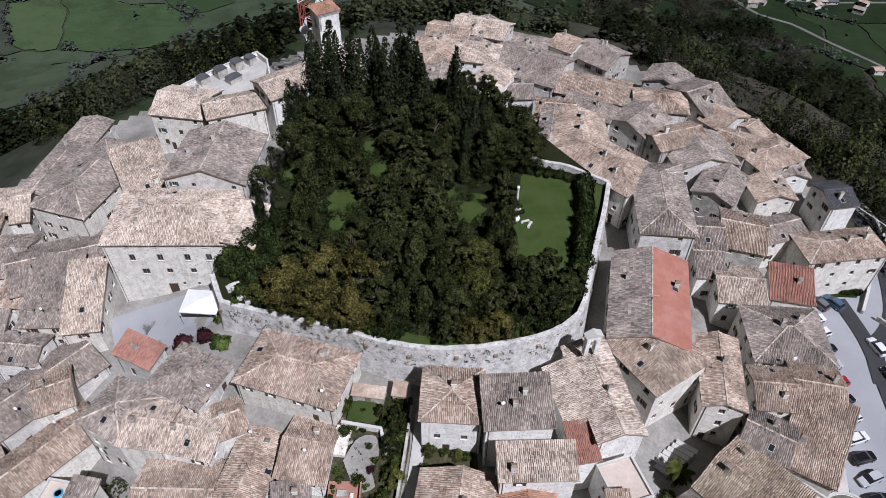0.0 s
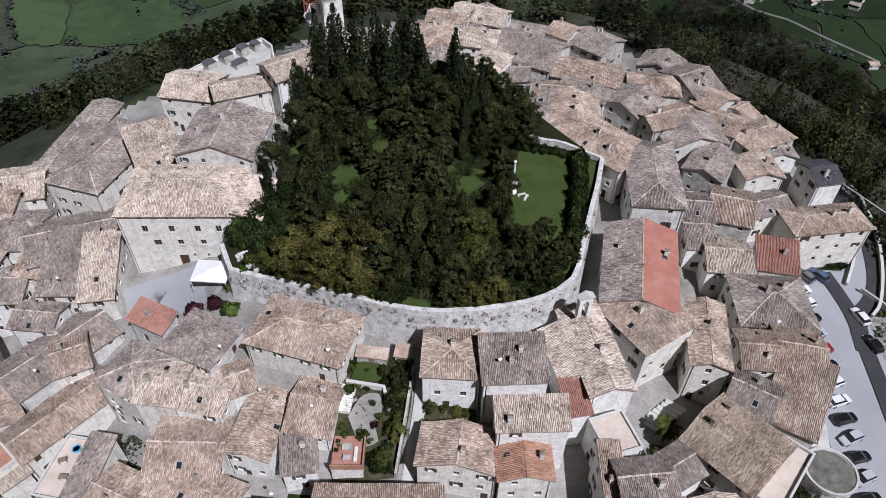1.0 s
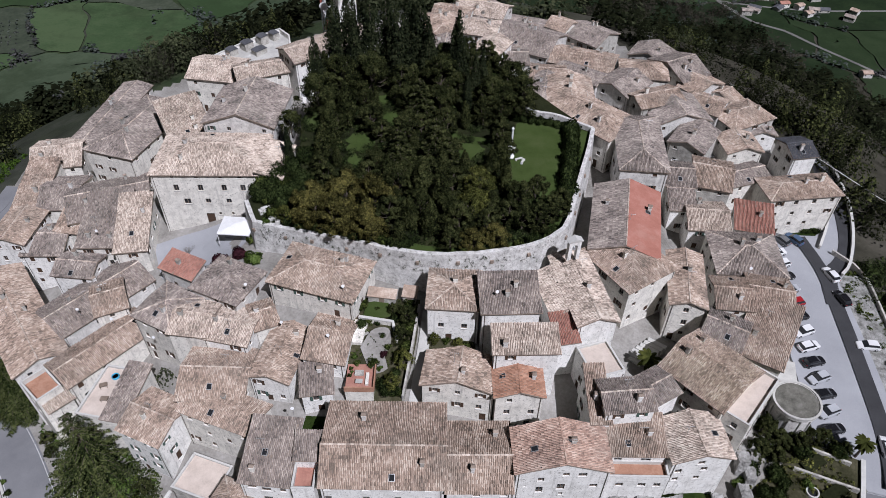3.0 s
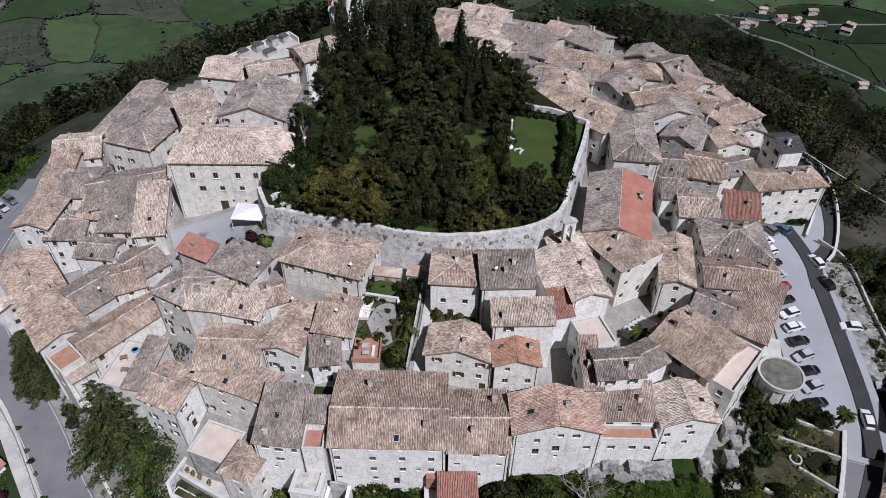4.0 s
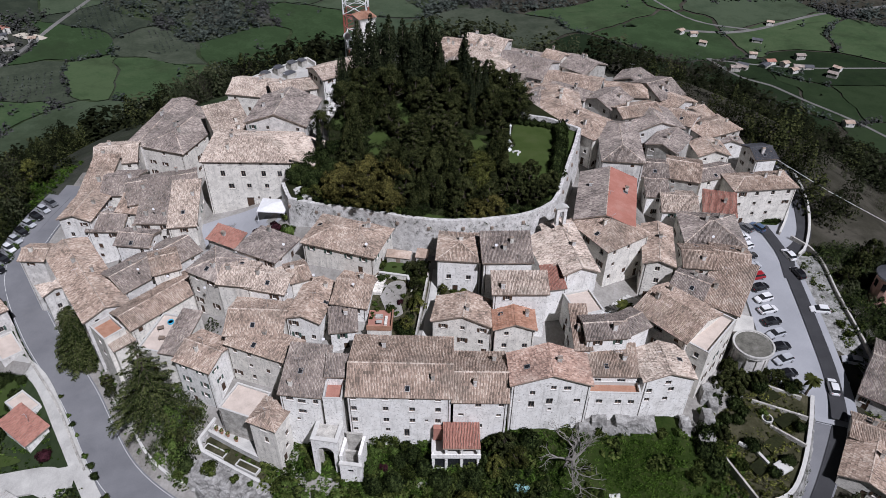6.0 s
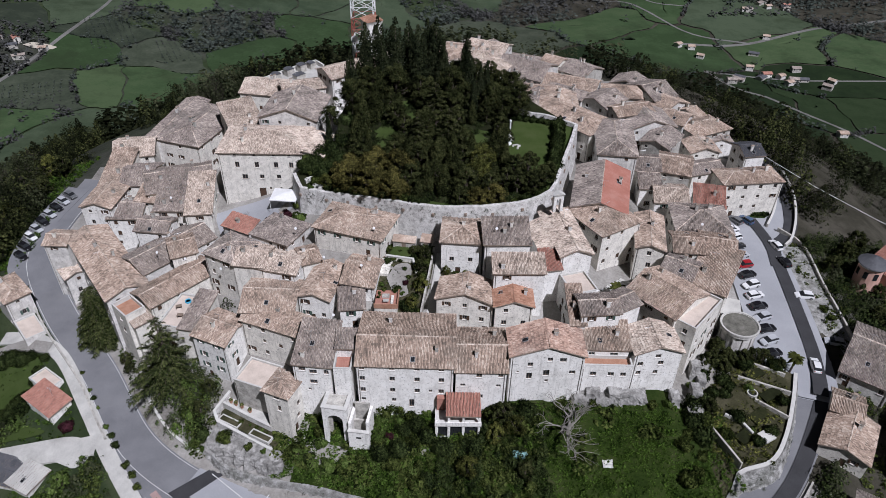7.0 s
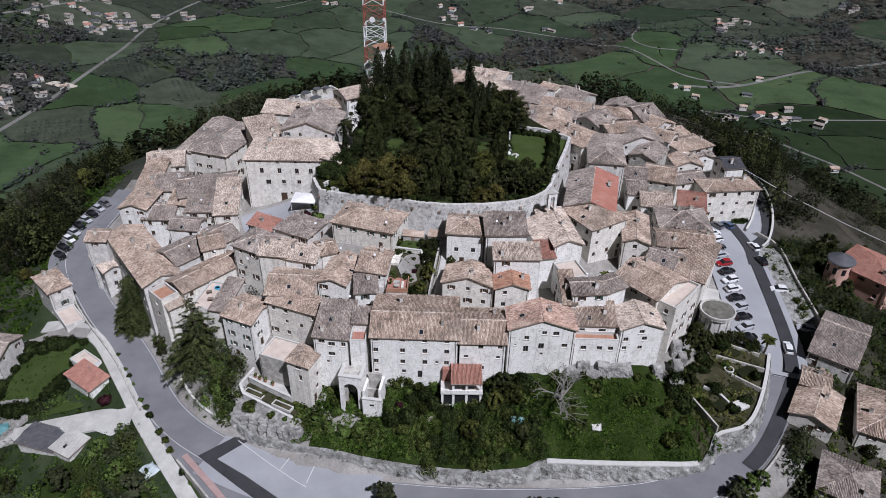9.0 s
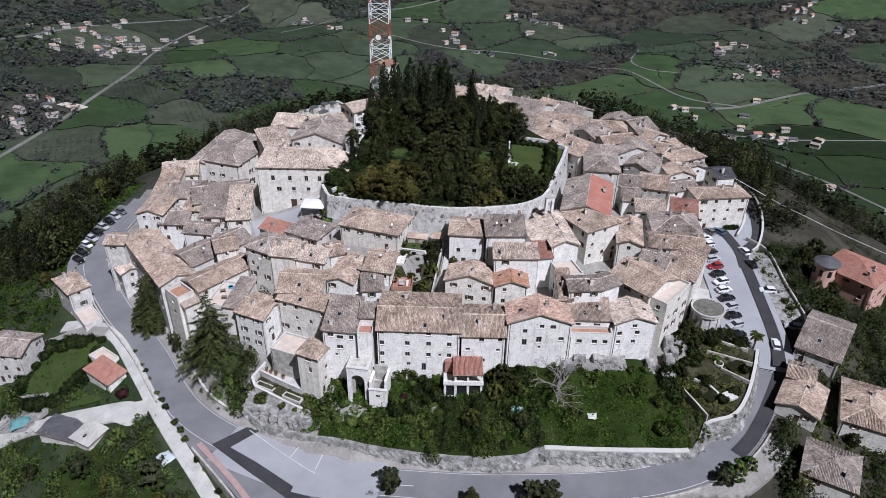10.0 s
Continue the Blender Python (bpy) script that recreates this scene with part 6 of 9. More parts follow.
FIELDS["bright"] = [(-297, 663), (-288, 767), (-287, 469), (-260, 482), (-338, 400), (-350, 526), (-186, 561), (-144, 593), (193, 610), (150, 653), (332, 595), (380, 578), (591, 997), (-325, 712)]
FIELDS["deep"] = [(299, 472), (340, 510), (337, 461), (253, 481)]
FIELDS["mid"] = [(-185, 776), (-133, 810), (-237, 883), (-151, 742), (-365, 637), (279, 894), (272, 811), (21, 910), (13, 986), (294, 676), (168, 880), (33, 759), (-87, 716), (-230, 707), (-96, 892), (546, 840), (102, 827)]
FIELDS["thicket"] = [(-474, 660), (-524, 710), (-258, 603), (-298, 617), (-215, 596), (219, 972), (194, 832), (244, 1053), (351, 1055), (74, 746), (454, 659), (-551, 786), (-481, 873), (-391, 515), (-434, 557), (151, 1005), (-342, 973), (-179, 1023), (128, 741), (-14, 726), (424, 761), (578, 912), (506, 883)]
FIELDS["grove"] = [(-329, 446), (-407, 855), (-325, 582), (-265, 555), (-429, 578)]
FIELDS["dull"] = [(-374, 701), (394, 873), (398, 802), (338, 816), (482, 922), (-457, 752), (141, 914), (-48, 881), (-299, 1007), (-227, 996), (344, 963), (-439, 788)]
fw = random.Random(12)
seeds = [(x, y, k) for k, v in FIELDS.items() for x, y in v]
for _ in range(4000):
    x, y = fw.uniform(-1000, 1000), fw.uniform(90, 1650)
    if math.hypot(x, y - 90) < (360 if x > 60 and y < 420 else 285) or any(math.hypot(x - a, y - b) < 62 + 0.03 * y for a, b, _k in seeds):
        continue
    if x > 90 and y < 560:
        seeds.append((x, y, "deep"))
        continue
    seeds.append((x, y, fw.choice(["mid", "mid", "mid", "bright", "dull", "dull"] if y < 1000 and x > -450 else ["mid", "dull", "thicket", "thicket"])))


def cell(i):
    """The part of the plain nearest to seed i, a convex outline."""
    x, y, _k = seeds[i]
    poly = [(x - 130, y - 130), (x + 130, y - 130), (x + 130, y + 130), (x - 130, y + 130)]
    for j, (a, b, _j) in enumerate(seeds):
        if j == i or abs(a - x) > 260 or abs(b - y) > 260:
            continue
        nx, ny = a - x, b - y
        c = (a * a + b * b - x * x - y * y) / 2
        out = []
        for p, q in zip(poly, poly[1:] + poly[:1]):
            dp, dq = p[0] * nx + p[1] * ny - c, q[0] * nx + q[1] * ny - c
            if dp <= 0:
                out.append(p)
            if (dp <= 0) != (dq <= 0):
                t = dp / (dp - dq)
                out.append((p[0] + (q[0] - p[0]) * t, p[1] + (q[1] - p[1]) * t))
        poly = out
    return poly


def wobble(x, y):
    return x + 26 * noise.noise((x / 70, y / 70, 1)) + 7 * noise.noise((x / 19, y / 19, 5)), y + 26 * noise.noise((x / 70, y / 70, 8)) + 7 * noise.noise((x / 19, y / 19, 3))


for i, (sx, sy, kd) in enumerate(seeds):
    poly = cell(i)
    if len(poly) < 3:
        continue
    rim = poly_line([(x, y, 0) for x, y in poly + poly[:1]], 9)[:-1, :2]
    cx, cy = rim.mean(0)
    if kd != "thicket":
        vs, fs = [], []
        n = len(rim)
        for s in (0.97, 0.75, 0.5, 0.25):
            for x, y in rim:
                x, y = wobble(cx + (x - cx) * s, cy + (y - cy) * s)
                vs.append((x, y, gz(x, y) + 0.8))
        x, y = wobble(cx, cy)
        vs.append((x, y, gz(x, y) + 0.8))
        for r in range(3):
            fs += [(r * n + k, r * n + (k + 1) % n, (r + 1) * n + (k + 1) % n, (r + 1) * n + k) for k in range(n)]
        fs += [(3 * n + k, 3 * n + (k + 1) % n, 4 * n) for k in range(n)]
        me = mesh_of("field", vs, fs, FIELD_MAT[kd], True)
        tagged(new("field", me), {"bright": "fresh green spring meadow in the valley", "mid": "green pasture in the valley", "deep": "deep green meadow at the foot of the hill", "dull": "dull green-brown field in the valley", "grove": "dull field planted with olive trees"}[kd], "field", kind="structure")
    for p, q in zip(poly, poly[1:] + poly[:1]):
        mx, my = (p[0] + q[0]) / 2, (p[1] + q[1]) / 2
        if mx * 0.7 + my < sx * 0.7 + sy or math.hypot(mx, my - 90) < 250 or fw.random() < 0.3:
            continue
        L = math.hypot(q[0] - p[0], q[1] - p[1])
        thick = fw.choice([0.5, 0.8, 1.2, 3])
        for k in range(int(L / 3.2 * (1 + thick * 0.4))):
            t = fw.random()
            x, y = wobble(p[0] + (q[0] - p[0]) * t, p[1] + (q[1] - p[1]) * t)
            if noise.noise((x / 20, y / 20, 4)) > -0.08:
                valley_tree(x + fw.gauss(0, thick), y + fw.gauss(0, thick), 1.8, 5.0)
    area = 0.5 * abs(sum(p[0] * q[1] - q[0] * p[1] for p, q in zip(poly, poly[1:] + poly[:1])))
    for k in range(int(area / ((26 if sx < 50 else 40) if kd == "thicket" else 1100))):
        a, b = fw.choice(list(zip(poly, poly[1:] + poly[:1])))
        u, v = fw.random() ** 0.5, fw.random()
        x, y = sx + u * (a[0] + (b[0] - a[0]) * v - sx), sy + u * (a[1] + (b[1] - a[1]) * v - sy)
        x, y = wobble(x, y)
        if kd == "thicket" or noise.noise((x / 30, y / 30, 6)) > 0.1:
            valley_tree(x, y, 2.5, 6.5)
# olive groves in rows
for x, y, a, nx, ny in ((-335, 449, 0.4, 9, 7), (-399, 880, 0.1, 16, 9), (-411, 701, 0.2, 12, 10), (-328, 585, 0.5, 8, 14), (-250, 560, 0.5, 9, 9)):
    for i in range(nx):
        for j in range(ny):
            u, v = (i - nx / 2) * 5.2, (j - ny / 2) * 6
            valley_tree(x + u * math.cos(a) - v * math.sin(a), y + u * math.sin(a) + v * math.cos(a), 1.6, 2.6)
for x, y, a, n, gap in ((330, 800, 0.2, 14, 7), (345, 770, 0.25, 16, 7), (300, 745, 0.3, 10, 7), (355, 735, 0.15, 14, 8), (320, 690, 0.2, 16, 7), (395, 740, 1.2, 9, 8), (420, 735, 0.1, 18, 6), (450, 760, 0.1, 14, 6), (255, 800, 0.1, 9, 6), (270, 745, 0.9, 8, 7)):
    for k in range(n):
        u = (k - n / 2) * gap
        valley_tree(x + u * math.cos(a) + wr.uniform(-3, 3), y + u * math.sin(a) + wr.uniform(-4, 4), 4.5, 8.0)
wr.shuffle(mid_w)
mid_w = mid_w[:34000]
wood_w = [r for r in mid_w if noise.noise((r[0] / 70, r[1] / 70, 2.2)) > -0.05]
twig_w = [r for r in mid_w if noise.noise((r[0] / 70, r[1] / 70, 2.2)) <= -0.05]
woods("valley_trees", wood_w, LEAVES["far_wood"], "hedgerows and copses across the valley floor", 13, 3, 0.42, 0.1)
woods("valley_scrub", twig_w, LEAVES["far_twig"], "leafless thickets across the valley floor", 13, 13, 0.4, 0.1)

# ---- valley roads and farms ----
VALLEY_ROAD = material("country_road", [(0.09, 0.088, 0.08), (0.15, 0.147, 0.136), (0.2, 0.196, 0.182)], 0.05, 1, 0.9, 0)
for pts, half in (
    ([(-384, 400), (-373, 449), (-366, 483), (-360, 535), (-360, 639), (-383, 771), (-369, 899), (-336, 1019)], 2.2),
    ([(-110, 860), (-27, 822), (57, 822), (127, 792), (162, 747), (188, 727), (229, 639), (287, 612)], 1.6),
    ([(218, 607), (287, 612), (383, 663), (478, 698), (620, 760)], 2.6),
    ([(-540, 660), (-507, 724), (-472, 820), (-415, 897), (-344, 983)], 1.8),
    ([(-260, 900), (-216, 940), (-152, 1022), (-91, 1023), (40, 1080)], 2.2),
    ([(225, 822), (203, 760), (216, 718), (245, 705)], 1.4),
    ([(225, 545), (291, 529), (330, 524), (420, 516)], 1.4),
    ([(225, 545), (242, 505), (261, 489), (278, 456), (303, 410), (320, 340), (330, 250)], 2.0),
):
    ln_ = smooth_line([(x, y, 0) for x, y in pts], 9)
    strip("valley_road", ln_, -half * 0.8, half * 0.8, 1.0, VALLEY_ROAD, "pale country road in the valley", "road", 0.9, gz)


def farm_proto(w, d, h, tile_mat, wall_mat, label):
    ob = tagged(new("farmhouse"), label, "house", "valley houses")
    P, ridges, rise = roof_planes("gx", w, d, h)
    vs, fs = boxes([(-w / 2, -d / 2, -3, w / 2, d / 2, h)])
    k = len(vs)
    vs += [(w / 2, -d / 2, h), (w / 2, d / 2, h), (w / 2, 0, h + rise), (-w / 2, d / 2, h), (-w / 2, -d / 2, h), (-w / 2, 0, h + rise)]
    fs += [(k, k + 1, k + 2), (k + 3, k + 4, k + 5)]
    part("wall", mesh_of("wall", vs, fs, wall_mat), ob)
    bv, bf = [], []
    for O, e, s, L, S, il, ir in P:
        n = np.cross(e, s)
        k = len(bv)
        q = [O, O + e * L, O + e * L + s * S, O + s * S]
        bv += [tuple(p + n * 0.1) for p in q] + [tuple(p - n * 0.1) for p in q]
        bf += [(k, k + 1, k + 2, k + 3), (k + 7, k + 6, k + 5, k + 4), (k, k + 4, k + 5, k + 1), (k + 1, k + 5, k + 6, k + 2), (k + 3, k + 7, k + 4, k)]
    part("roof", mesh_of("roof", bv, bf, tile_mat), ob)
    for i in (0, 2):
        for z in (h - 1.7,):
            u = -w / 2 + w * (i + 0.5) / 3
            part("window", box_mesh("window", [(u - 0.45, -d / 2 - 0.03, z, u + 0.45, -d / 2 + 0.05, z + 1.2)], GLASS), ob)
    ob.location = (0, 0, -600)
    return ob


FARMS = [farm_proto(8, 6, 4.6, TILE_GREY, WALLS["stone"], "pale grey farmhouse with a clay tile roof in the valley"), farm_proto(10, 5, 3.4, TILE_GREY, WALLS["stone"], "long stone farm building with a weathered tile roof"), farm_proto(6.5, 5.5, 4.2, TILE, WALLS["grey"], "small grey house with a clay tile roof"), farm_proto(9, 6, 3.0, TILE_SLATE, WALLS["stone"], "low grey farm shed in the valley"), farm_proto(8, 6, 4.2, TILE_RED, WALLS["cream"], "cream house with a red roof in the valley")]
west_farms = [(-505, 745), (-495, 775), (-478, 790), (-425, 740), (-430, 760), (-420, 775), (-355, 815), (-388, 498), (-395, 515), (-486, 727), (-470, 714), (-469, 736), (-449, 722), (-444, 768), (-436, 791), (-407, 752), (-412, 720), (-398, 764), (-506, 761), (-456, 839), (-378, 828), (-242, 963), (-172, 898), (-374, 526), (-384, 460), (-397, 472), (-68, 939), (-21, 884), (-16, 835), (31, 804)]
east_farms = [(67, 956), (88, 970), (113, 962), (131, 939), (95, 891), (113, 833), (237, 535), (246, 520), (257, 533), (264, 518), (277, 543), (283, 524), (292, 538), (314, 512), (326, 512), (333, 505), (297, 398), (306, 373), (330, 802), (349, 829), (325, 819), (337, 726), (350, 734), (363, 744), (321, 701), (218, 596), (225, 586), (309, 626), (272, 584), (486, 1013), (490, 991), (514, 922), (527, 917), (527, 1024), (472, 961)]
fr_ = random.Random(2)
for x, y in west_farms + east_farms:
    for _ in range(fr_.choice([1, 1, 2] if x > 200 and y < 700 else [2, 2, 3, 4])):
        xx, yy = x + fr_.uniform(-17, 17), y + fr_.uniform(-17, 17)
        copy_thing(fr_.choice(FARMS[:4] * 2 + FARMS[4:]), pose(xx, yy, gz(xx, yy) + 0.2, 0, 0, fr_.uniform(-50, 50)))

# pale sandy clearing beside the valley road
sand = [(-379 + 13 * math.cos(k * 0.52) * (1 + 0.2 * math.sin(k * 2)) + 12, 527 + 5.5 * math.sin(k * 0.52)) for k in range(12)]
tagged(new("sand_clearing", mesh_of("sand_clearing", [(x, y, gz(x, y) + 1.1) for x, y in sand], [tuple(range(12))], material("pale_sand", [(0.4, 0.36, 0.29), (0.52, 0.47, 0.39)], 0.1, 1, 0.95, 0))), "pale sandy clearing beside the valley road", "clearing", kind="structure")

# ---- landmarks ----
WHITE = WALLS["white"]
ROCK = material("pale_limestone_rock", [(0.09, 0.087, 0.08), (0.25, 0.243, 0.228), (0.43, 0.42, 0.4)], 0.5, 2.5, 0.95, 0.8, bump_dist=0.2)
STEEL_W = material("white_mast_paint", [(0.65, 0.65, 0.65), (0.8, 0.8, 0.8)], 1, 6, 0.5, 0)
STEEL_R = material("red_mast_paint", [(0.22, 0.06, 0.045), (0.32, 0.095, 0.07)], 1, 6, 0.5, 0)


def arch_wall(vs, fs, w, h, ow, oh, y0, y1, z0=0.0, n=10):
    """A wall slab of width w and height h with a round-headed opening ow wide and oh high, from y0 to y1."""
    r = ow / 2
    arc = [(-r, 0.0)] + [(-r * math.cos(math.pi * i / n), oh - r + r * math.sin(math.pi * i / n)) for i in range(n + 1)] + [(r, 0.0)]
    out = [(-w / 2, 0.0), (-w / 2, oh - r)] + [(-w / 2 + w * i / n, h) for i in range(n + 1)][1:-1] + [(w / 2, oh - r), (w / 2, 0.0)]
    out = [(-w / 2, 0.0)] + [(-w / 2 + w * i / n, h if 0 < i < n else h) for i in range(n + 1)] + [(w / 2, 0.0)]
    k = len(vs)
    m = len(arc)
    for y in (y0, y1):
        vs += [(x, y, z + z0) for x, z in arc] + [(x, y, z + z0) for x, z in out]
    for i in range(m - 1):
        a, b, c, d = k + i, k + i + 1, k + m + i + 1, k + m + i
        fs.append((a, d, c, b))
        o = 2 * m
        fs.append((a + o, b + o, c + o, d + o))
        fs.append((a, b, b + o, a + o))
        fs.append((d, d + o, c + o, c))


def bell_tower(x, y, z0, rot, w, h):
    ob = tagged(new("bell_tower"), "white church bell tower with arched openings and a hipped tile roof", "tower")
    ob.matrix_basis = pose(x, y, z0, 0, 0, rot)
    hb = h - 4.2
    part("shaft", box_mesh("shaft", [(-w / 2, -w / 2, 0, w / 2, w / 2, hb)], WHITE), ob)
    for k in range(4):
        vs, fs = [], []
        arch_wall(vs, fs, w, 3.4, 1.1, 2.3, -w / 2, -w / 2 + 0.5, hb)
        part("belfry_wall", mesh_of("belfry_wall", vs, fs, WHITE), ob, loc=Matrix.Rotation(k * math.pi / 2, 4, "Z") @ Matrix.Translation((0, 0.002 * k, 0)))
    part("belfry_core", box_mesh("belfry_core", [(-w / 2 + 0.9, -w / 2 + 0.9, hb, w / 2 - 0.9, w / 2 - 0.9, hb + 3.3)], BARK), ob)
    part("cornice", box_mesh("cornice", [(-w / 2 - 0.15, -w / 2 - 0.15, hb + 3.4, w / 2 + 0.15, w / 2 + 0.15, hb + 3.75), (-w / 2 - 0.3, -w / 2 - 0.3, hb + 3.75, w / 2 + 0.3, w / 2 + 0.3, hb + 4.0)], SILL), ob)
    P, ridges, rise = roof_planes("hip", w, w, hb + 4.15, 0.4, 0.45)
    tl, bv, bf = [], [], []
    for O, e, s, L, S, il, ir in P:
        n = np.cross(e, s)
        tile_plane(tl, O + n * 0.02, e, s, n, L, S, il, ir, np.random.RandomState(5))
        k = len(bv)
        bv += [tuple(O), tuple(O + e * L), tuple(O + e * L / 2 + s * S)]
        bf.append((k, k + 1, k + 2))
    roof = part("roof", mesh_of("roof", bv, bf, BED), ob)
    off = np.cumsum([0] + [len(V) for V, F in tl])
    part("tiles", quads_mesh("tiles", np.concatenate([V for V, F in tl]), TILE_ORANGE, np.concatenate([F + o for (V, F), o in zip(tl, off)])), roof, kind="stuff")


bell_tower(-26.0, 141.4, 9, 30, 4.7, 20.0)


def lattice_mast(x, y, z0, top, w0, w1):
    """A four-legged lattice mast in red and white bands."""
    ob = tagged(new("lattice_mast"), "tall red and white steel lattice mast with dishes", "mast")
    ob.location = (x, y, z0)
    H = top - z0
    n = 18
    half = lambda z: (w0 + (w1 - w0) * z / H) / 2
    for i in range(n):
        za, zb = H * i / n, H * (i + 1) / n
        m = STEEL_R if (i // 2) % 2 == 0 else STEEL_W
        ha, hb = half(za), half(zb)
        for k in range(4):
            c = [(-1, -1), (1, -1), (1, 1), (-1, 1)]
            a, b = c[k], c[(k + 1) % 4]
            vs, fs = [], []
            tube(vs, fs, [(a[0] * ha, a[1] * ha, za), (a[0] * hb, a[1] * hb, zb)], [0.14, 0.14], 5)
            part("leg", mesh_of("leg", vs, fs, m), ob)
            vs, fs = [], []
            tube(vs, fs, [(a[0] * ha, a[1] * ha, za), (b[0] * hb, b[1] * hb, zb)], [0.09, 0.09], 4)
            tube(vs, fs, [(b[0] * ha, b[1] * ha, za), (a[0] * hb, a[1] * hb, zb)], [0.09, 0.09], 4)
            tube(vs, fs, [(a[0] * hb, a[1] * hb, zb), (b[0] * hb, b[1] * hb, zb)], [0.08, 0.08], 4)
            part("bracing", mesh_of("bracing", vs, fs, m), ob)
    for dx, z, r in ((-0.3, 35.7, 0.95), (3.6, 35.8, 0.6), (-2.6, 20.5, 1.1), (1.2, 27, 0.6)):
        vs, fs = [], []
        tube(vs, fs, [(dx, -half(z - z0) - 0.2, z - z0), (dx, -half(z - z0) - 0.75, z - z0)], [r * 0.8, r], 14)
        part("dish", mesh_of("dish", vs, fs, STEEL_W), ob, "white drum antenna")


lattice_mast(-29.6, 151.5, 6.5, 66.8, 7.0, 6.2)

# bell gable of the small church beside the park wall
gable = tagged(new("bell_gable"), "small white arched bell gable on the church roof", "bell gable")
gable.matrix_basis = pose(20.9, 57.6, 18.6, 0, 0, 15)
vs, fs = [], []
arch_wall(vs, fs, 2.1, 4.0, 0.9, 3.2, -0.4, 0.4)
part("wall", mesh_of("wall", vs, fs, WHITE), gable)
part("cap", mesh_of("cap", [(-1.3, -0.6, 4.0), (1.3, -0.6, 4.0), (1.3, 0.6, 4.0), (-1.3, 0.6, 4.0), (0, -0.6, 4.7), (0, 0.6, 4.7)], [(0, 3, 2, 1), (0, 1, 4), (2, 3, 5), (1, 2, 5, 4), (3, 0, 4, 5)], SILL), gable)
vs, fs = [], []
tube(vs, fs, [(0, 0, 2.1), (0, 0, 2.25), (0, 0, 2.6), (0, 0, 2.75)], [0.34, 0.27, 0.2, 0.05], 10)
part("bell", mesh_of("bell", vs, fs, METAL), gable, "dull bronze bell")


def lathe(name, prof, mat, n=16):
    vs = [(r * math.cos(2 * math.pi * j / n), r * math.sin(2 * math.pi * j / n), z) for r, z in prof for j in range(n)]
    fs = [(i * n + j, i * n + (j + 1) % n, (i + 1) * n + (j + 1) % n, (i + 1) * n + j) for i in range(len(prof) - 1) for j in range(n)]
    fs.append(tuple((len(prof) - 1) * n + j for j in range(n)))
    return mesh_of(name, vs, fs, mat, False)


# monument and seats on the lawn
col = tagged(new("monument_column"), "slender white stone column on a stepped plinth", "column")
col.location = (12.6, 87.6, park_z(12.6, 87.6))
part("plinth", box_mesh("plinth", [(-0.9, -0.9, -0.3, 0.9, 0.9, 0.25), (-0.55, -0.55, 0.25, 0.55, 0.55, 0.9)], SILL), col)
part("shaft", lathe("shaft", [(0.24, 0.9), (0.22, 1.2), (0.18, 4.6), (0.28, 4.8), (0.28, 5.0), (0.05, 5.3)], STEEL_W), col)
st = tagged(new("statue", lathe("statue", [(0.75, -0.3), (0.75, 0.4), (0.45, 0.5), (0.42, 1.0), (0.55, 1.5), (0.4, 2.0), (0.18, 2.3), (0.2, 2.6), (0.02, 2.8)], STEEL_W, 12)), "white stone statue on a plinth at the lawn edge", "statue")
st.location = (12.3, 85.2, park_z(12.3, 85.2))
for x, y, r in ((13.9, 84.3, 20), (14.6, 83.6, 65)):
    b = tagged(new("garden_bench"), "white stone garden bench on the lawn", "bench", "garden benches")
    b.matrix_basis = pose(x, y, park_z(x, y), 0, 0, r)
    part("seat", box_mesh("seat", [(-0.7, -0.22, 0.4, 0.7, 0.22, 0.5)], SILL), b)
    for k in (-0.65, 0.65):
        part("leg", box_mesh("leg", [(k - 0.12, -0.2, -0.1, k + 0.12, 0.2, 0.4)], STEEL_W), b)

# round water tank
tank = tagged(new("water_tank"), "round concrete water tank with a mossy flat top", "tank")
tank.location = (57.2, 40.4, -6)
part("drum", lathe("drum", [(3.3, 0), (3.3, 9.2), (3.75, 9.3), (3.75, 9.95)], WALLS["grey"], 40), tank)
part("rim", lathe("rim", [(3.85, 9.8), (3.85, 10.15), (3.5, 10.15), (3.5, 9.7)], CONCRETE, 40), tank)
part("top", lathe("top", [(3.38, 9.96), (3.38, 9.99)], material("mossy_gravel", [(0.06, 0.06, 0.05), (0.13, 0.125, 0.105), (0.2, 0.19, 0.17)], 0.9, 5, 0.95, 0.4), 40), tank)
for k in range(12):
    a = 2 * math.pi * k / 12
    part("rib", box_mesh("rib", [(3.28, -0.14, 0, 3.5, 0.14, 9.3)], WALLS["grey"]), tank, loc=Matrix.Rotation(a, 4, "Z"))
shed = tagged(new("pump_house"), "flat-roofed concrete pump house beside the tank", "shed")
shed.matrix_basis = pose(56.5, 46.6, -4, 0, 0, -14)
part("wall", box_mesh("wall", [(-2.6, -2.4, -2, 2.6, 2.4, 7.2)], WALLS["cream"]), shed)
part("roof", box_mesh("roof", [(-2.8, -2.6, 7.2, 2.8, 2.6, 7.45)], CONCRETE), shed)

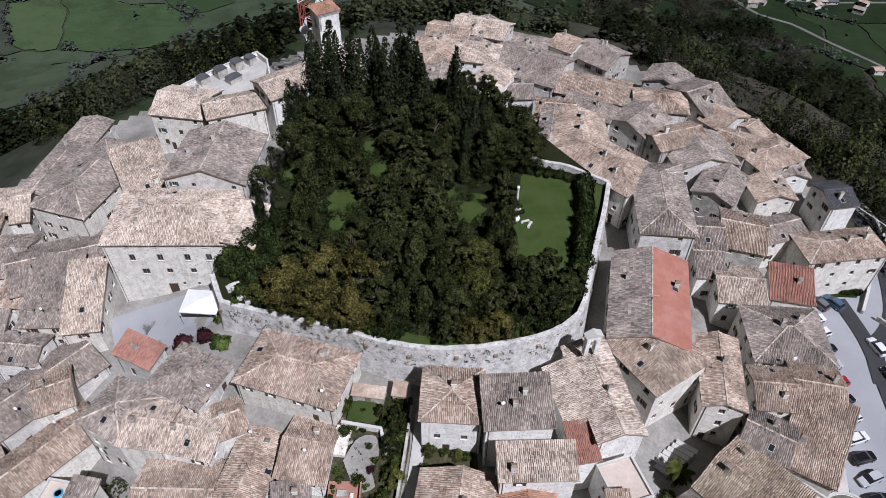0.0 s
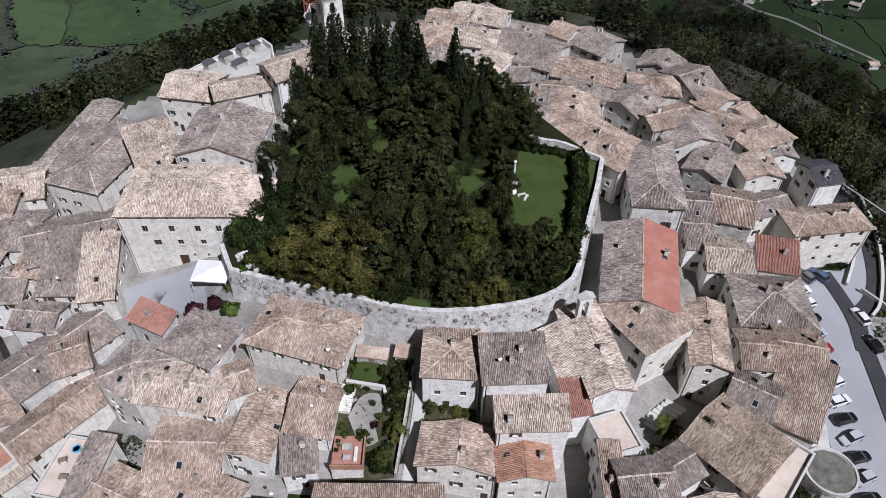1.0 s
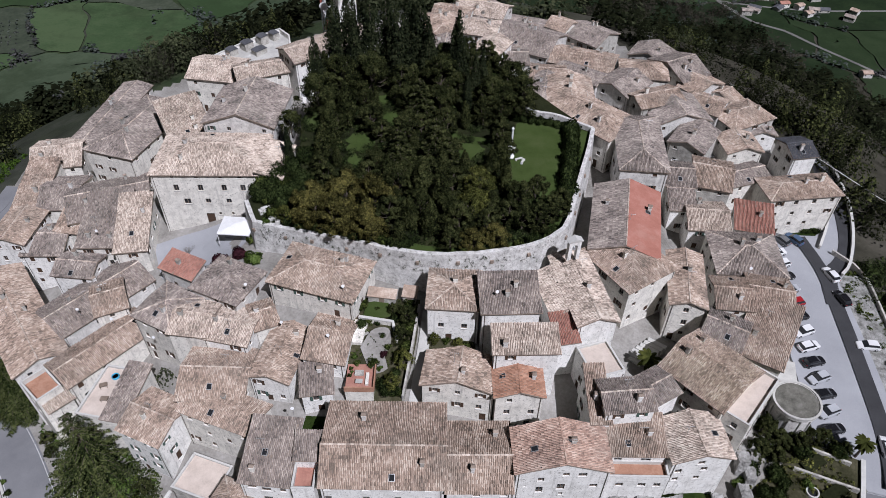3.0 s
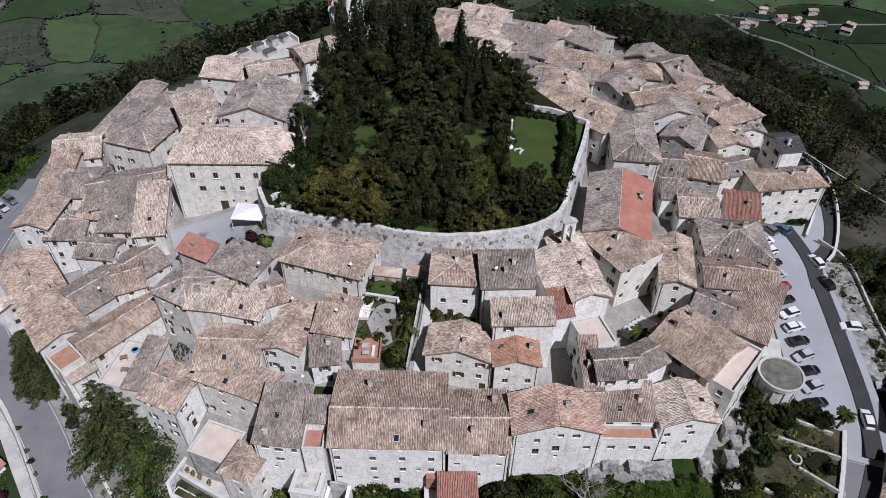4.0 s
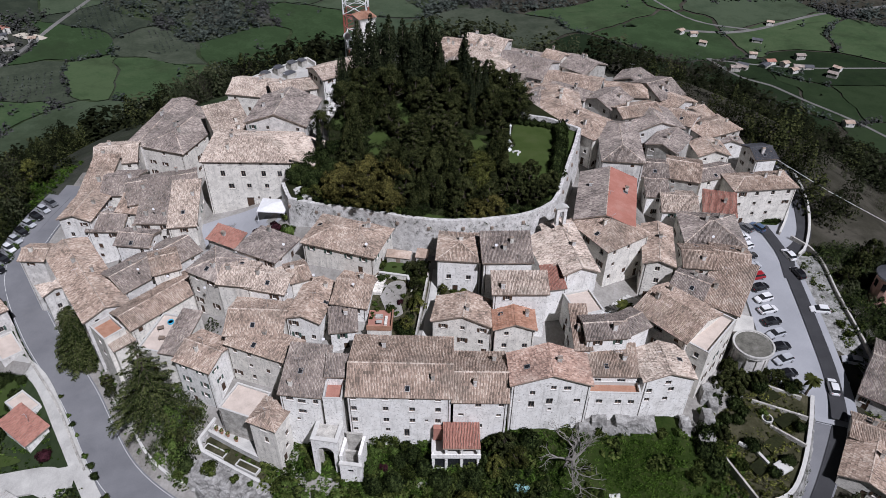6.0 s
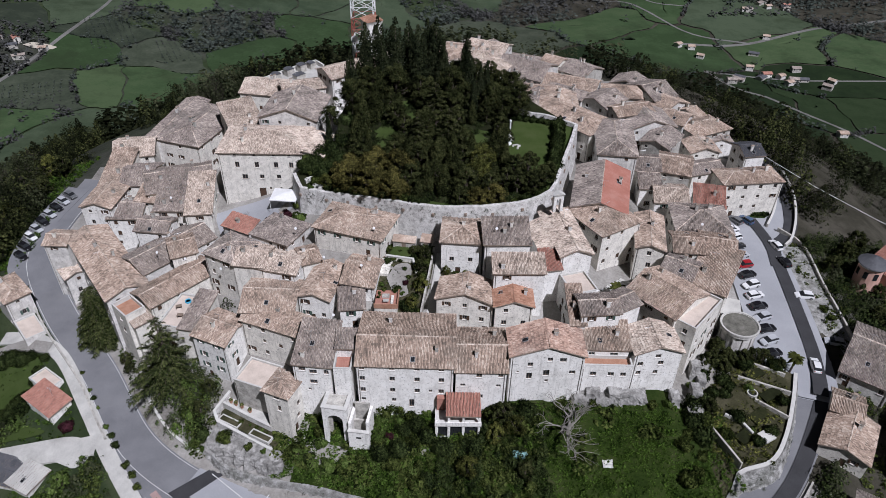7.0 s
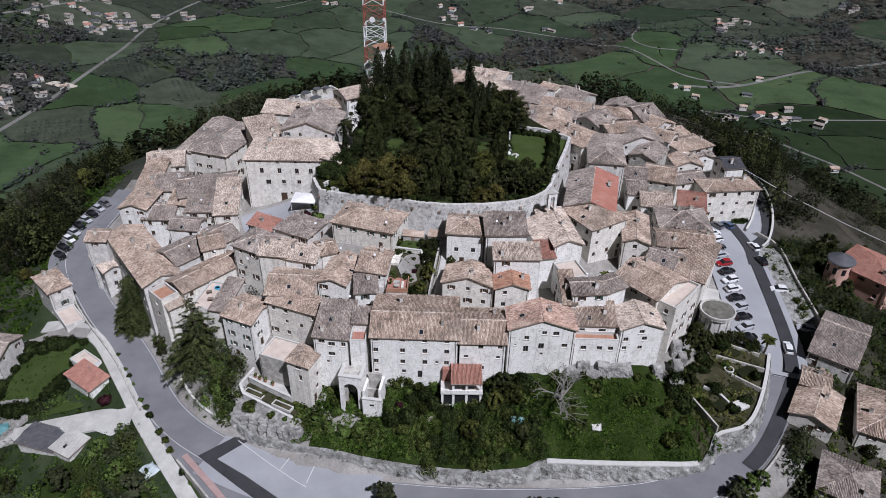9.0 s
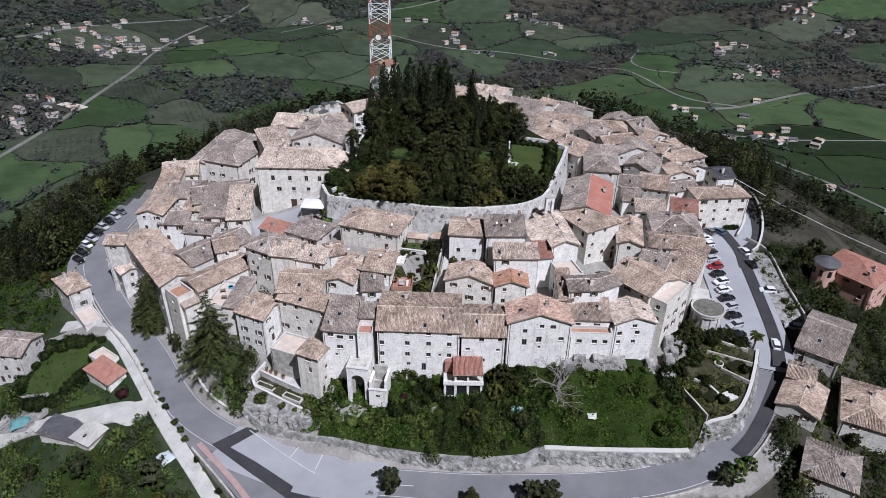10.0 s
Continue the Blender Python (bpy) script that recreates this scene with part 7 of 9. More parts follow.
# ---- front terraces ----
gate = tagged(new("arched_gatehouse"), "white plastered gatehouse with a tall arch below the houses", "gatehouse")
gate.matrix_basis = pose(-20.6, 19.4, -10.6, 0, 0, -8)
vs, fs = [], []
arch_wall(vs, fs, 4.6, 12.4, 2.9, 10.6, -1.5, -0.9)
part("arch_wall", mesh_of("arch_wall", vs, fs, WHITE), gate)
vs, fs = [], []
arch_wall(vs, fs, 3.5, 11.8, 2.0, 9.4, -0.2, 0.2)
part("inner_arch", mesh_of("inner_arch", vs, fs, WALLS["stone"]), gate, "recessed inner arch of rubble stone")
part("side_wall", box_mesh("side_wall", [(-2.3, -0.9, 0, -1.75, 2.2, 12.4)], WHITE), gate)
part("side_wall", box_mesh("side_wall", [(1.75, -0.9, 0, 2.3, 2.2, 12.4)], WHITE), gate)
part("back_wall", box_mesh("back_wall", [(-1.75, 1.6, 0, 1.75, 2.2, 11.8)], WALLS["stone"]), gate)
part("coping", box_mesh("coping", [(-2.4, -1.62, 12.4, 2.4, -0.8, 12.58), (-2.4, -0.8, 12.4, -1.65, 2.2, 12.55), (1.65, -0.8, 12.4, 2.4, 2.2, 12.55)], SILL), gate, "pale worn coping")
part("roof_slab", box_mesh("roof_slab", [(-1.75, -0.9, 11.8, 1.75, 2.2, 12.0)], WALLS["stone"]), gate)
but = tagged(new("stone_turret"), "low white stone turret open at the top", "turret")
but.matrix_basis = pose(-16.3, 18.0, -9.4, 0, 0, -6)
# Soil floor and stone inner walls put the shade inside the turret into colour.
for nm, bx in (("front_wall", (-1.9, -1.7, 0, 1.9, -1.25, 6.9)), ("side_wall", (-1.9, -1.25, 0, -1.35, 2.6, 8.6)), ("side_wall", (1.35, -1.25, 0, 1.9, 2.6, 9.4)), ("back_wall", (-1.35, 2.2, 0, 1.35, 2.6, 10.2)), ("cross_wall", (-1.35, 0.5, 0, 1.35, 0.9, 7.6)), ("floor", (-1.35, -1.25, 4.2, 1.35, 2.2, 4.4)), ("ledge", (-2.0, -1.85, 6.9, 2.0, -1.15, 7.05))):
    part(nm, box_mesh(nm, [bx], SILL if nm == "ledge" else SOIL if nm == "floor" else WALLS["stone"] if nm in ("back_wall", "cross_wall") else WHITE), but)
part("loophole", box_mesh("loophole", [(-0.45, -1.73, 5.2, 0.45, -1.69, 5.6)], GLASS), but)

ver = tagged(new("veranda"), "white veranda with a red tiled roof against the house", "veranda")
ver.matrix_basis = pose(1.6, 19.0, -3.7, 0, 0, 1)
part("base_wall", box_mesh("base_wall", [(-4.4, -1.3, -6, 3.6, 2.6, 2.6)], WHITE), ver)
for x in (-4.2, -2.0, 0.6, 3.4):
    part("pillar", box_mesh("pillar", [(x - 0.2, -1.7, -6, x + 0.2, -1.3, 5.6 if x > -3 else 3.7)], WHITE), ver)
part("balcony_slab", box_mesh("balcony_slab", [(-4.5, -1.9, 2.6, 3.8, 2.6, 2.85)], SILL), ver)
part("parapet", box_mesh("parapet", [(-4.5, -1.9, 2.85, 3.8, -1.72, 3.7)], WHITE), ver)
part("back_wall", box_mesh("back_wall", [(-4.2, 1.6, 2.85, 3.6, 2.6, 6.0)], TILE_RED), ver, "dull red painted wall")
for x0, x1 in ((-3.9, -2.3), (-1.7, 0.3), (0.9, 3.1)):
    part("opening", box_mesh("opening", [(x0, -1.34, -0.6, x1, -1.28, 2.1)], GLASS), ver)
tl = []
e_, s_ = np.array((1.0, 0, 0)), np.array((0, 0.96, 0.27))
s_ /= np.linalg.norm(s_)
tile_plane(tl, np.array((-2.6, -2.2, 5.7)), e_, s_, np.cross(e_, s_), 6.2, 4.6, 0, 0, np.random.RandomState(2))
vroof = part("roof", mesh_of("roof", [(-2.6, -2.2, 5.6), (3.6, -2.2, 5.6), (3.6, 2.25, 6.85), (-2.6, 2.25, 6.85), (-2.6, -2.2, 5.5), (3.6, -2.2, 5.5), (3.6, 2.25, 6.75), (-2.6, 2.25, 6.75)], [(0, 1, 2, 3), (7, 6, 5, 4), (0, 4, 5, 1), (1, 5, 6, 2), (3, 7, 4, 0)], BED), ver)
part("tiles", quads_mesh("tiles", tl[0][0], TILE_RED, tl[0][1]), vroof, kind="stuff")

# walled terrace garden under the stone tower house
TERR = poly_line([(-43.4, 28.5, -6.4), (-45.4, 24.2, -7.2), (-44.4, 22.4, -8), (-38, 19.5, -8.8), (-32.3, 16.9, -9.4), (-31.0, 19.4, -8.8)], 1.0)
wall_along("terrace_wall", TERR, 5, 0.4, STONE, "stone wall of a small terrace garden with a pale coping", cap=SILL)
up_line = poly_line([(-43.8, 25.6, -6.3), (-38.6, 23, -6.7), (-33.4, 20.6, -7.0)], 1.0)
wall_along("terrace_wall_upper", up_line, 3.2, 0.35, STONE, "low white-capped wall between two terraces", cap=SILL)
low_floor = [(-44.2, 24.6), (-44, 22.6), (-38, 19.7), (-32.4, 17.2), (-31.2, 19.6), (-33.4, 20.8), (-38.6, 23.2), (-43.6, 25.6)]
tagged(new("terrace_floor", mesh_of("terrace_floor", [(x, y, -8.55 + 0.06 * (-32 - x)) for x, y in low_floor], [tuple(range(8))], SOIL)), "planted soil of the lower terrace garden", "terrace", kind="structure")
patio = [(-43.4, 28.4), (-43.6, 25.7), (-38.6, 23.1), (-33.4, 20.7), (-31.5, 22), (-33.5, 25.5), (-37, 27)]
tagged(new("patio", mesh_of("patio", [(x, y, -7.1) for x, y in patio] + [(x, y, -9) for x, y in patio], [tuple(range(7))] + [(i, i + 7, (i + 1) % 7 + 7, (i + 1) % 7) for i in range(7)], CONCRETE)), "pale paved patio of the upper terrace", "patio", kind="structure")
for x, y, r in ((-42, 22.4, -25), (-35.4, 19.2, -25)):
    bed = tagged(new("raised_bed"), "white-walled raised bed in the terrace garden", "garden bed", "raised beds")
    bed.matrix_basis = pose(x, y, -8.5, 0, 0, r)
    for bx in ((-2.3, -0.75, 0, 2.3, -0.55, 0.7), (-2.3, 0.55, 0, 2.3, 0.75, 0.7), (-2.3, -0.55, 0, -2.1, 0.55, 0.7), (2.1, -0.55, 0, 2.3, 0.55, 0.7)):
        part("kerb", box_mesh("kerb", [bx], SILL), bed)
    part("earth", box_mesh("earth", [(-2.1, -0.55, 0, 2.1, 0.55, 0.5)], SOIL), bed)
for k in range(7):
    x, y = -42.5 + 1.4 * k + 0.4 * math.sin(k * 5), 23.6 - 0.62 * k
    plant(BUSHES[k % 2], x, y, -8.2, 0.3 + 0.08 * (k % 3), tree_rng)
for x, y in ((-41.5, 25.6), (-40.2, 25), (-38.4, 24), (-42.6, 26.2)):
    t = tagged(new("planter"), "small terracotta planter on the terrace", "planter", "planters")
    t.location = (x, y, -7.1)
    part("pot", lathe("pot", [(0.25, 0), (0.42, 0.75), (0.36, 0.75), (0.34, 0.6)], TILE_ORANGE, 12), t)
    part("plant", quads_mesh("plant", clump_leaves([(0, 0, 0.95)], [0.4], 40, 0.15, np.random.RandomState(3)), LEAVES["bright"]), t)


def outcrop(x, y, z, w, d, h, seed):
    """A craggy rock: a subdivided box pushed about by noise."""
    bm = bmesh.new()
    bmesh.ops.create_cube(bm, size=1)
    bmesh.ops.subdivide_edges(bm, edges=bm.edges[:], cuts=9, use_grid_fill=True)
    for v in bm.verts:
        p = Vector((v.co.x * w, v.co.y * d, v.co.z * h))
        q = p * 0.45 + Vector((seed * 7.1, seed * 3.3, 0))
        k = noise.noise(q) * 0.9 + noise.noise(q * 2.7) * 0.5 + abs(noise.noise(q * 6)) * 0.4 + noise.noise(q * 11) * 0.2
        v.co = p + p.normalized() * k * min(w, d, h) * 0.3
        v.co.y -= (v.co.z / h) * -0.25 * d
    me = bpy.data.meshes.new("rock")
    bm.to_mesh(me)
    bm.free()
    me.materials.append(ROCK)
    ob = tagged(new("rock", me), "craggy pale limestone rock under the houses", "rock", "rocks under the houses")
    ob.location = (x, y, z)


rock_rng = random.Random(9)
for x, y, z, w, h in ((23.6, 23, 0.2, 2.6, 2.4), (25.6, 23.4, 0.8, 2.4, 3.0), (27.8, 22.9, 0.2, 2.8, 2.6), (29.9, 23.2, 0.9, 2.6, 3.2), (32.2, 23.3, 0.6, 2.8, 2.8), (34.4, 23.6, 0.4, 2.2, 2.4), (41.2, 24.3, -0.3, 1.6, 1.8)):
    outcrop(x, y, z, w, rock_rng.uniform(1.6, 2.4), h, int(x))
for x, y, z in ((45.5, 26, -0.4), (47.6, 29.4, -1.4), (48.9, 33, -1.6), (46.5, 31, 0.6), (44.6, 22.3, -2.2)):
    outcrop(x, y, z, rock_rng.uniform(1.6, 2.6), rock_rng.uniform(1.6, 2.4), rock_rng.uniform(2, 3.4), int(x * 3))
for k in range(7):
    outcrop(-44.5 + 2.1 * k, 19.4 - 0.75 * k, -11.6, 2.8, 3.6, 4.4, 40 + k)

# ---- vegetable garden walls on the east slope ----
for k, pts in enumerate(([(46, 21, -1.2), (48.4, 14.5, -1.0), (50, 11.5, -1.6)], [(57, 26, -1.5), (62, 22, -1.7)], [(55.5, 31.5, -1.3), (64.5, 28, -1.6)], [(58, 35.5, -1.1), (65, 32.5, -1.5)])):
    wall_along("garden_step_wall", smooth_line(pts, 1.5), 2.2, 0.35, WALLS["stone"], "low dry stone wall between vegetable plots")
well = tagged(new("round_basin"), "round stone basin among the vegetable plots", "basin")
well.location = (57, 27.5, -2.2)
part("rim", lathe("rim", [(1.0, -1), (1.0, 0.7), (0.8, 0.7), (0.8, 0.2)], SILL, 20), well)
part("water", lathe("water", [(0.79, 0.2), (0.79, 0.25)], GLASS, 20), well)

# white canopy in the square before the palazzo
can = tagged(new("canopy"), "large white fabric canopy in the square", "canopy")
can.matrix_basis = pose(-39.6, 73.0, gz(-39.6, 73.0), 0, 0, -4) @ Matrix.Diagonal((0.86, 0.86, 1, 1))
part("cover", mesh_of("cover", [(-3.6, -2.8, 2.7), (3.6, -2.8, 2.7), (3.6, 2.8, 2.9), (-3.6, 2.8, 2.9), (0, 0, 3.5), (-3.6, -2.8, 2.5), (3.6, -2.8, 2.5), (3.6, 2.8, 2.7), (-3.6, 2.8, 2.7)], [(0, 1, 4), (1, 2, 4), (2, 3, 4), (3, 0, 4), (0, 5, 6, 1), (1, 6, 7, 2), (2, 7, 8, 3), (3, 8, 5, 0)], STEEL_W), can)
for x in (-3.5, 3.5):
    for y in (-2.7, 2.7):
        part("pole", box_mesh("pole", [(x - 0.05, y - 0.05, 0, x + 0.05, y + 0.05, 2.7)], STEEL_W), can)

# ---- cars ----
CAR_PAINT = {}
for nm, c, r in (("white", (0.7, 0.7, 0.7), 0.3), ("black", (0.012, 0.012, 0.014), 0.25), ("silver", (0.42, 0.43, 0.45), 0.3), ("red", (0.3, 0.015, 0.02), 0.3), ("blue", (0.05, 0.09, 0.16), 0.3), ("grey", (0.12, 0.125, 0.13), 0.3)):
    CAR_PAINT[nm] = material(nm + "_car_paint", [tuple(v * 0.92 for v in c), c], 0.8, 4, r, 0, spec=0.5)
RUBBER = material("tyre_rubber", [(0.012, 0.012, 0.012), (0.02, 0.02, 0.02)], 2, 8, 0.85, 0)
LAMP_W = material("headlamp_glass", [(0.6, 0.6, 0.6), (0.75, 0.75, 0.75)], 2, 8, 0.15, 0, spec=0.6)
LAMP_R = material("tail_lamp", [(0.25, 0.01, 0.01), (0.35, 0.02, 0.02)], 2, 8, 0.2, 0)


def loft(sections):
    """Verts and faces through rings (x, half width, z low, z high, top inset)."""
    vs, fs = [], []
    for x, w, za, zb, ins in sections:
        vs += [(x, -w, za), (x, w, za), (x, w, (za + zb) / 2 + 0.05), (x, w - ins, zb), (x, -w + ins, zb), (x, -w, (za + zb) / 2 + 0.05)]
    for i in range(len(sections) - 1):
        for j in range(6):
            a, b = i * 6 + j, i * 6 + (j + 1) % 6
            fs.append((a, a + 6, b + 6, b))
    fs.append((0, 1, 2, 3, 4, 5))
    e = 6 * (len(sections) - 1)
    fs.append((e + 5, e + 4, e + 3, e + 2, e + 1, e))
    return vs, fs


CAR_BODY = loft([(-2.05, 0.68, 0.4, 0.72, 0.1), (-1.95, 0.8, 0.28, 0.88, 0.1), (-1.2, 0.85, 0.22, 0.95, 0.08), (0.7, 0.85, 0.22, 0.93, 0.08), (1.5, 0.83, 0.24, 0.84, 0.1), (1.98, 0.75, 0.3, 0.7, 0.12), (2.08, 0.62, 0.4, 0.6, 0.1)])
CAR_CABIN = loft([(-1.85, 0.74, 0.86, 0.92, 0.02), (-1.45, 0.76, 0.9, 1.36, 0.14), (-0.2, 0.77, 0.9, 1.44, 0.14), (0.35, 0.77, 0.9, 1.38, 0.15), (1.05, 0.76, 0.86, 0.92, 0.02)])
CAR_ROOF = loft([(-1.5, 0.6, 1.36, 1.39, 0.03), (-0.9, 0.64, 1.4, 1.455, 0.05), (-0.1, 0.64, 1.41, 1.47, 0.05), (0.32, 0.6, 1.37, 1.41, 0.03)])
CAR_MESH = {"cabin": mesh_of("glazing", *CAR_CABIN, GLASS)}
vs, fs = [], []
tube(vs, fs, [(0, -0.1, 0), (0, 0.1, 0)], [0.31, 0.31], 14)
CAR_MESH["tyre"] = mesh_of("tyre", vs, fs, RUBBER)
vs, fs = [], []
tube(vs, fs, [(0, 0.09, 0), (0, 0.115, 0)], [0.19, 0.17], 10)
CAR_MESH["rim"] = mesh_of("rim", vs, fs, METAL)
CAR_MESH["lamp"] = box_mesh("headlight", [(-0.06, -0.17, -0.07, 0.06, 0.17, 0.07)], LAMP_W)
CAR_MESH["tail"] = box_mesh("tail_light", [(-0.05, -0.14, -0.09, 0.05, 0.14, 0.09)], LAMP_R)
WORD = {"white": "white", "black": "black", "silver": "silver", "red": "red", "blue": "dark blue", "grey": "dark grey"}
for c, m in CAR_PAINT.items():
    CAR_MESH[c] = (mesh_of("body", *CAR_BODY, m), mesh_of("roof", *CAR_ROOF, m))


def car(x, y, z, rot, colour, where="parked beside the road"):
    ob = tagged(new("car"), f"{WORD[colour]} hatchback car {where}", "car", "parked cars")
    ob.matrix_basis = pose(x, y, z, 0, 0, rot)
    part("body", CAR_MESH[colour][0], ob)
    part("glazing", CAR_MESH["cabin"], ob)
    part("roof", CAR_MESH[colour][1], ob)
    for sx in (-1.28, 1.32):
        for sy in (-1, 1):
            t = part("wheel", CAR_MESH["tyre"], ob, loc=Matrix.Translation((sx, sy * 0.78, 0.31)) @ Matrix.Rotation(0 if sy > 0 else math.pi, 4, "Z"))
            part("rim", CAR_MESH["rim"], t)
    for sy in (-0.56, 0.56):
        part("headlight", CAR_MESH["lamp"], ob, loc=Matrix.Translation((1.97, sy, 0.62)))
        part("tail_light", CAR_MESH["tail"], ob, loc=Matrix.Translation((-1.97, sy, 0.74)))


def park_road_z(y):
    return float(np.interp(y, [36, 45, 58, 72, 86], [-3.2, -2.6, -1.9, -1.05, -0.6])) + 0.11


car_rng = random.Random(1)
for k, c in enumerate(("white", "white", "black", "silver", "red", "black", "white", "white", "black", "silver", "black", "silver", "black")):
    y = 79.6 - 3.38 * k
    x = float(np.interp(y, [39, 45.6, 58.9, 79.6], [65.4, 66.4, 67.4, 68.8])) - 0.4
    car(x, y, park_road_z(y), 18 + car_rng.uniform(-4, 4) + (180 if car_rng.random() < 0.4 else 0), c, "parked in the row beside the town wall")
for x, y, r, c in ((72.6, 36.0, 80, "white"), (77.3, 73.5, 105, "white"), (77.2, 67.4, 105, "black"), (70.6, 83.4, 122, "grey"), (73.4, 83.6, 122, "blue")):
    car(x, y, park_road_z(y) if y < 80 else court_z(x, y) + 0.05, r, c)
strip("parking_strip", smooth_line([(-105.5, 101, -6.9), (-108.5, 88, -8.6), (-108.8, 74, -10.8), (-103, 64, -11.3)], 2.5), -3.4, 3.2, 0.05, ASPHALT, "grey asphalt parking strip outside the road", "parking", 3)
for k, c in enumerate(("grey", "silver", "black", "silver", "black", "silver", "white", "black", "black")):
    x, y = ((-106.2, 97.4), (-107.2, 94.9), (-107.9, 92.2), (-108.6, 89.4), (-109.2, 86.6), (-109.6, 83.8), (-109.9, 80.9), (-109.8, 77.4), (-109.4, 74.2))[k]
    z = float(np.interp(y, [64, 74, 88, 101], [-11.3, -10.8, -8.6, -6.9])) + 0.06
    car(x, y, z, -28 + car_rng.uniform(-5, 5), c, "parked on the outer edge of the road")

# east verge with cars, walls and young trees
verge = smooth_line([(79.5, 36, -4.0), (80, 48, -2.7), (80, 60, -1.9), (80.5, 74, -1.1)], 2.5)
strip("verge", verge, -3.4, 3.4, 0.08, RUBBLE, "pale paved verge beside the road", "pavement", 5)
for x, y, r, c in ((77.9, 56.4, 175, "white"), (79.4, 43.0, 165, "silver")):
    car(x, y, float(np.interp(y, [36, 48, 60, 74], [-4.0, -2.7, -1.9, -1.1])) + 0.1, r, c)
wall_along("verge_wall", smooth_line([(83.2, 34, -2.9), (83.6, 48, -1.8), (83.6, 60, -1.0), (84, 74, -0.2), (80, 80, 0.4)], 2), 4, 0.4, WALLS["stone"], "low stone parapet wall along the verge")

# ---- markings and patches on the roads ----

strip("forecourt", smooth_line([(-48, 12.5, -13.4), (-38, 8.5, -13.75), (-28, 5.5, -13.9), (-14, 3, -12.8)], 2), -7, 3.4, 0.085, PALE_ROAD, "pale grey asphalt forecourt beside the road", "road", 3)
dark_out = [(-42.6, 17.4), (-50.9, 10.0), (-41.4, 3.5), (-32.7, -2.1), (-23, -8.2)]
dark_in = [(-40.8, 15.7), (-46.9, 9.5), (-40.3, 5.9), (-30.4, -0.3), (-20.6, -6.2)]
dark_z = lambda x: float(np.interp(x, [-52, -44, -36, -28, -20], [-13.4, -13.55, -13.95, -14.2, -14.2])) + 0.2
n_ = len(dark_out)
me = mesh_of("dark_patch", [(x, y, dark_z(x)) for x, y in dark_out + dark_in] + [(x, y, dark_z(x) - 0.08) for x, y in dark_out + dark_in], [(k, k + 1, n_ + k + 1, n_ + k) for k in range(n_ - 1)] + [(k, k + 2 * n_, k + 1 + 2 * n_, k + 1) for k in range(n_ - 1)] + [(n_ + k, n_ + k + 1, 3 * n_ + k + 1, 3 * n_ + k) for k in range(n_ - 1)], ASPHALT_DARK)
tagged(new("dark_patch", me), "bent strip of fresh dark asphalt across the road", "road", kind="structure")
band = smooth_line([(70.8, 28.5, 0), (72.2, 33, 0), (73.6, 40, 0), (74.6, 50, 0), (75.2, 57, 0), (75.7, 64.6, 0), (76.2, 73.5, 0), (75.8, 78.5, 0), (74.8, 84.6, 0)], 1.5)
band[:, 2] = [park_road_z(q[1]) - 0.11 for q in band]
strip("dark_patch_east", band, -1.4, 1.4, 0.32, ASPHALT_DARK, "strip of fresh dark asphalt along the road", "road", 0.05)
for pts in ([(-44.1, 14.4, -13.5), (-34.3, 7.7, -13.8), (-26.7, 3.4, -13.95), (-18, 1.5, -13.3), (-8, 0.3, -12.3)], [(-40.5, 15, -13.5), (-33, 11.2, -13.8)], [(-33.9, 7.7, -13.8), (-32.7, 10.6, -13.8)], [(-28.2, 4.9, -13.9), (-27.3, 9.4, -13.9)]):
    strip("road_line", smooth_line(pts, 1.5), -0.09, 0.09, 0.17, LINE, "white painted line on the asphalt", "road marking", 0.01)
edge = [p for p in ROAD[2:] if p[1] < 40 or p[0] < 0]
strip("edge_line", np.array(edge), -3.3, -3.18, 0.075, LINE, "thin white edge line along the road", "road marking", 0.01)
strip("edge_line_inner", np.array(edge), 3.2, 3.3, 0.075, LINE, "thin white edge line along the road", "road marking", 0.01)
out_line = np.array([p for p in ROAD[4:]])
tq = np.gradient(out_line[:, :2], axis=0)
tq /= np.linalg.norm(tq, axis=1)[:, None]
kerb = out_line.copy()
kerb[:, :2] += np.stack([tq[:, 1], -tq[:, 0]], 1) * 4.1
kerb[:, 2] += 0.75
wall_along("roadside_wall", kerb[(kerb[:, 0] < -66) & (kerb[:, 1] < 62)], 4, 0.4, WALLS["stone"], "low stone wall along the outer edge of the road")
bq = smooth_line([(-54.5, 8.5, -12.6), (-44, -1.5, -13.0), (-36, -10, -13.4)], 2)
wall_along("branch_wall", bq, 4, 0.4, WALLS["stone"], "low stone wall along the road leaving the town")
strip("planted_strip", smooth_line([(-53.6, 10, -13.25), (-43.4, 0.6, -13.6), (-35.5, -8, -14)], 2), -0.6, 0.6, 0.2, material("faded_red_paving", [(0.3, 0.2, 0.185), (0.4, 0.29, 0.27)], 0.6, 5, 0.9, 0.1), "reddish paved strip beside the road", "pavement", 0.3)
outer = smooth_line([(79.6, 73.6, -0.2), (82.3, 76.6, 0.0), (86.1, 84.6, 0.35), (88.9, 93.5, 0.75), (90.2, 101.8, 1.0), (90.2, 108.2, 1.2), (88, 114.3, 1.4)], 1.2)
wall_along("loop_wall", outer, 7, 0.4, WALLS["stone"], "stone parapet wall round the bending road", cap=SILL)
ramp_line = smooth_line([(83.7, 97, 0.9), (83.6, 92.4, 0.7), (81.6, 87.5, 0.5), (77.9, 81.3, 0.2)], 1.0)
wall_along("ramp_wall", ramp_line, 1.6, 0.35, WALLS["stone"], "low curved stone wall beside the end house", cap=SILL)
flower = [(73.5, 85.4), (78.6, 85.2), (80.6, 87.2), (74, 87.6)]
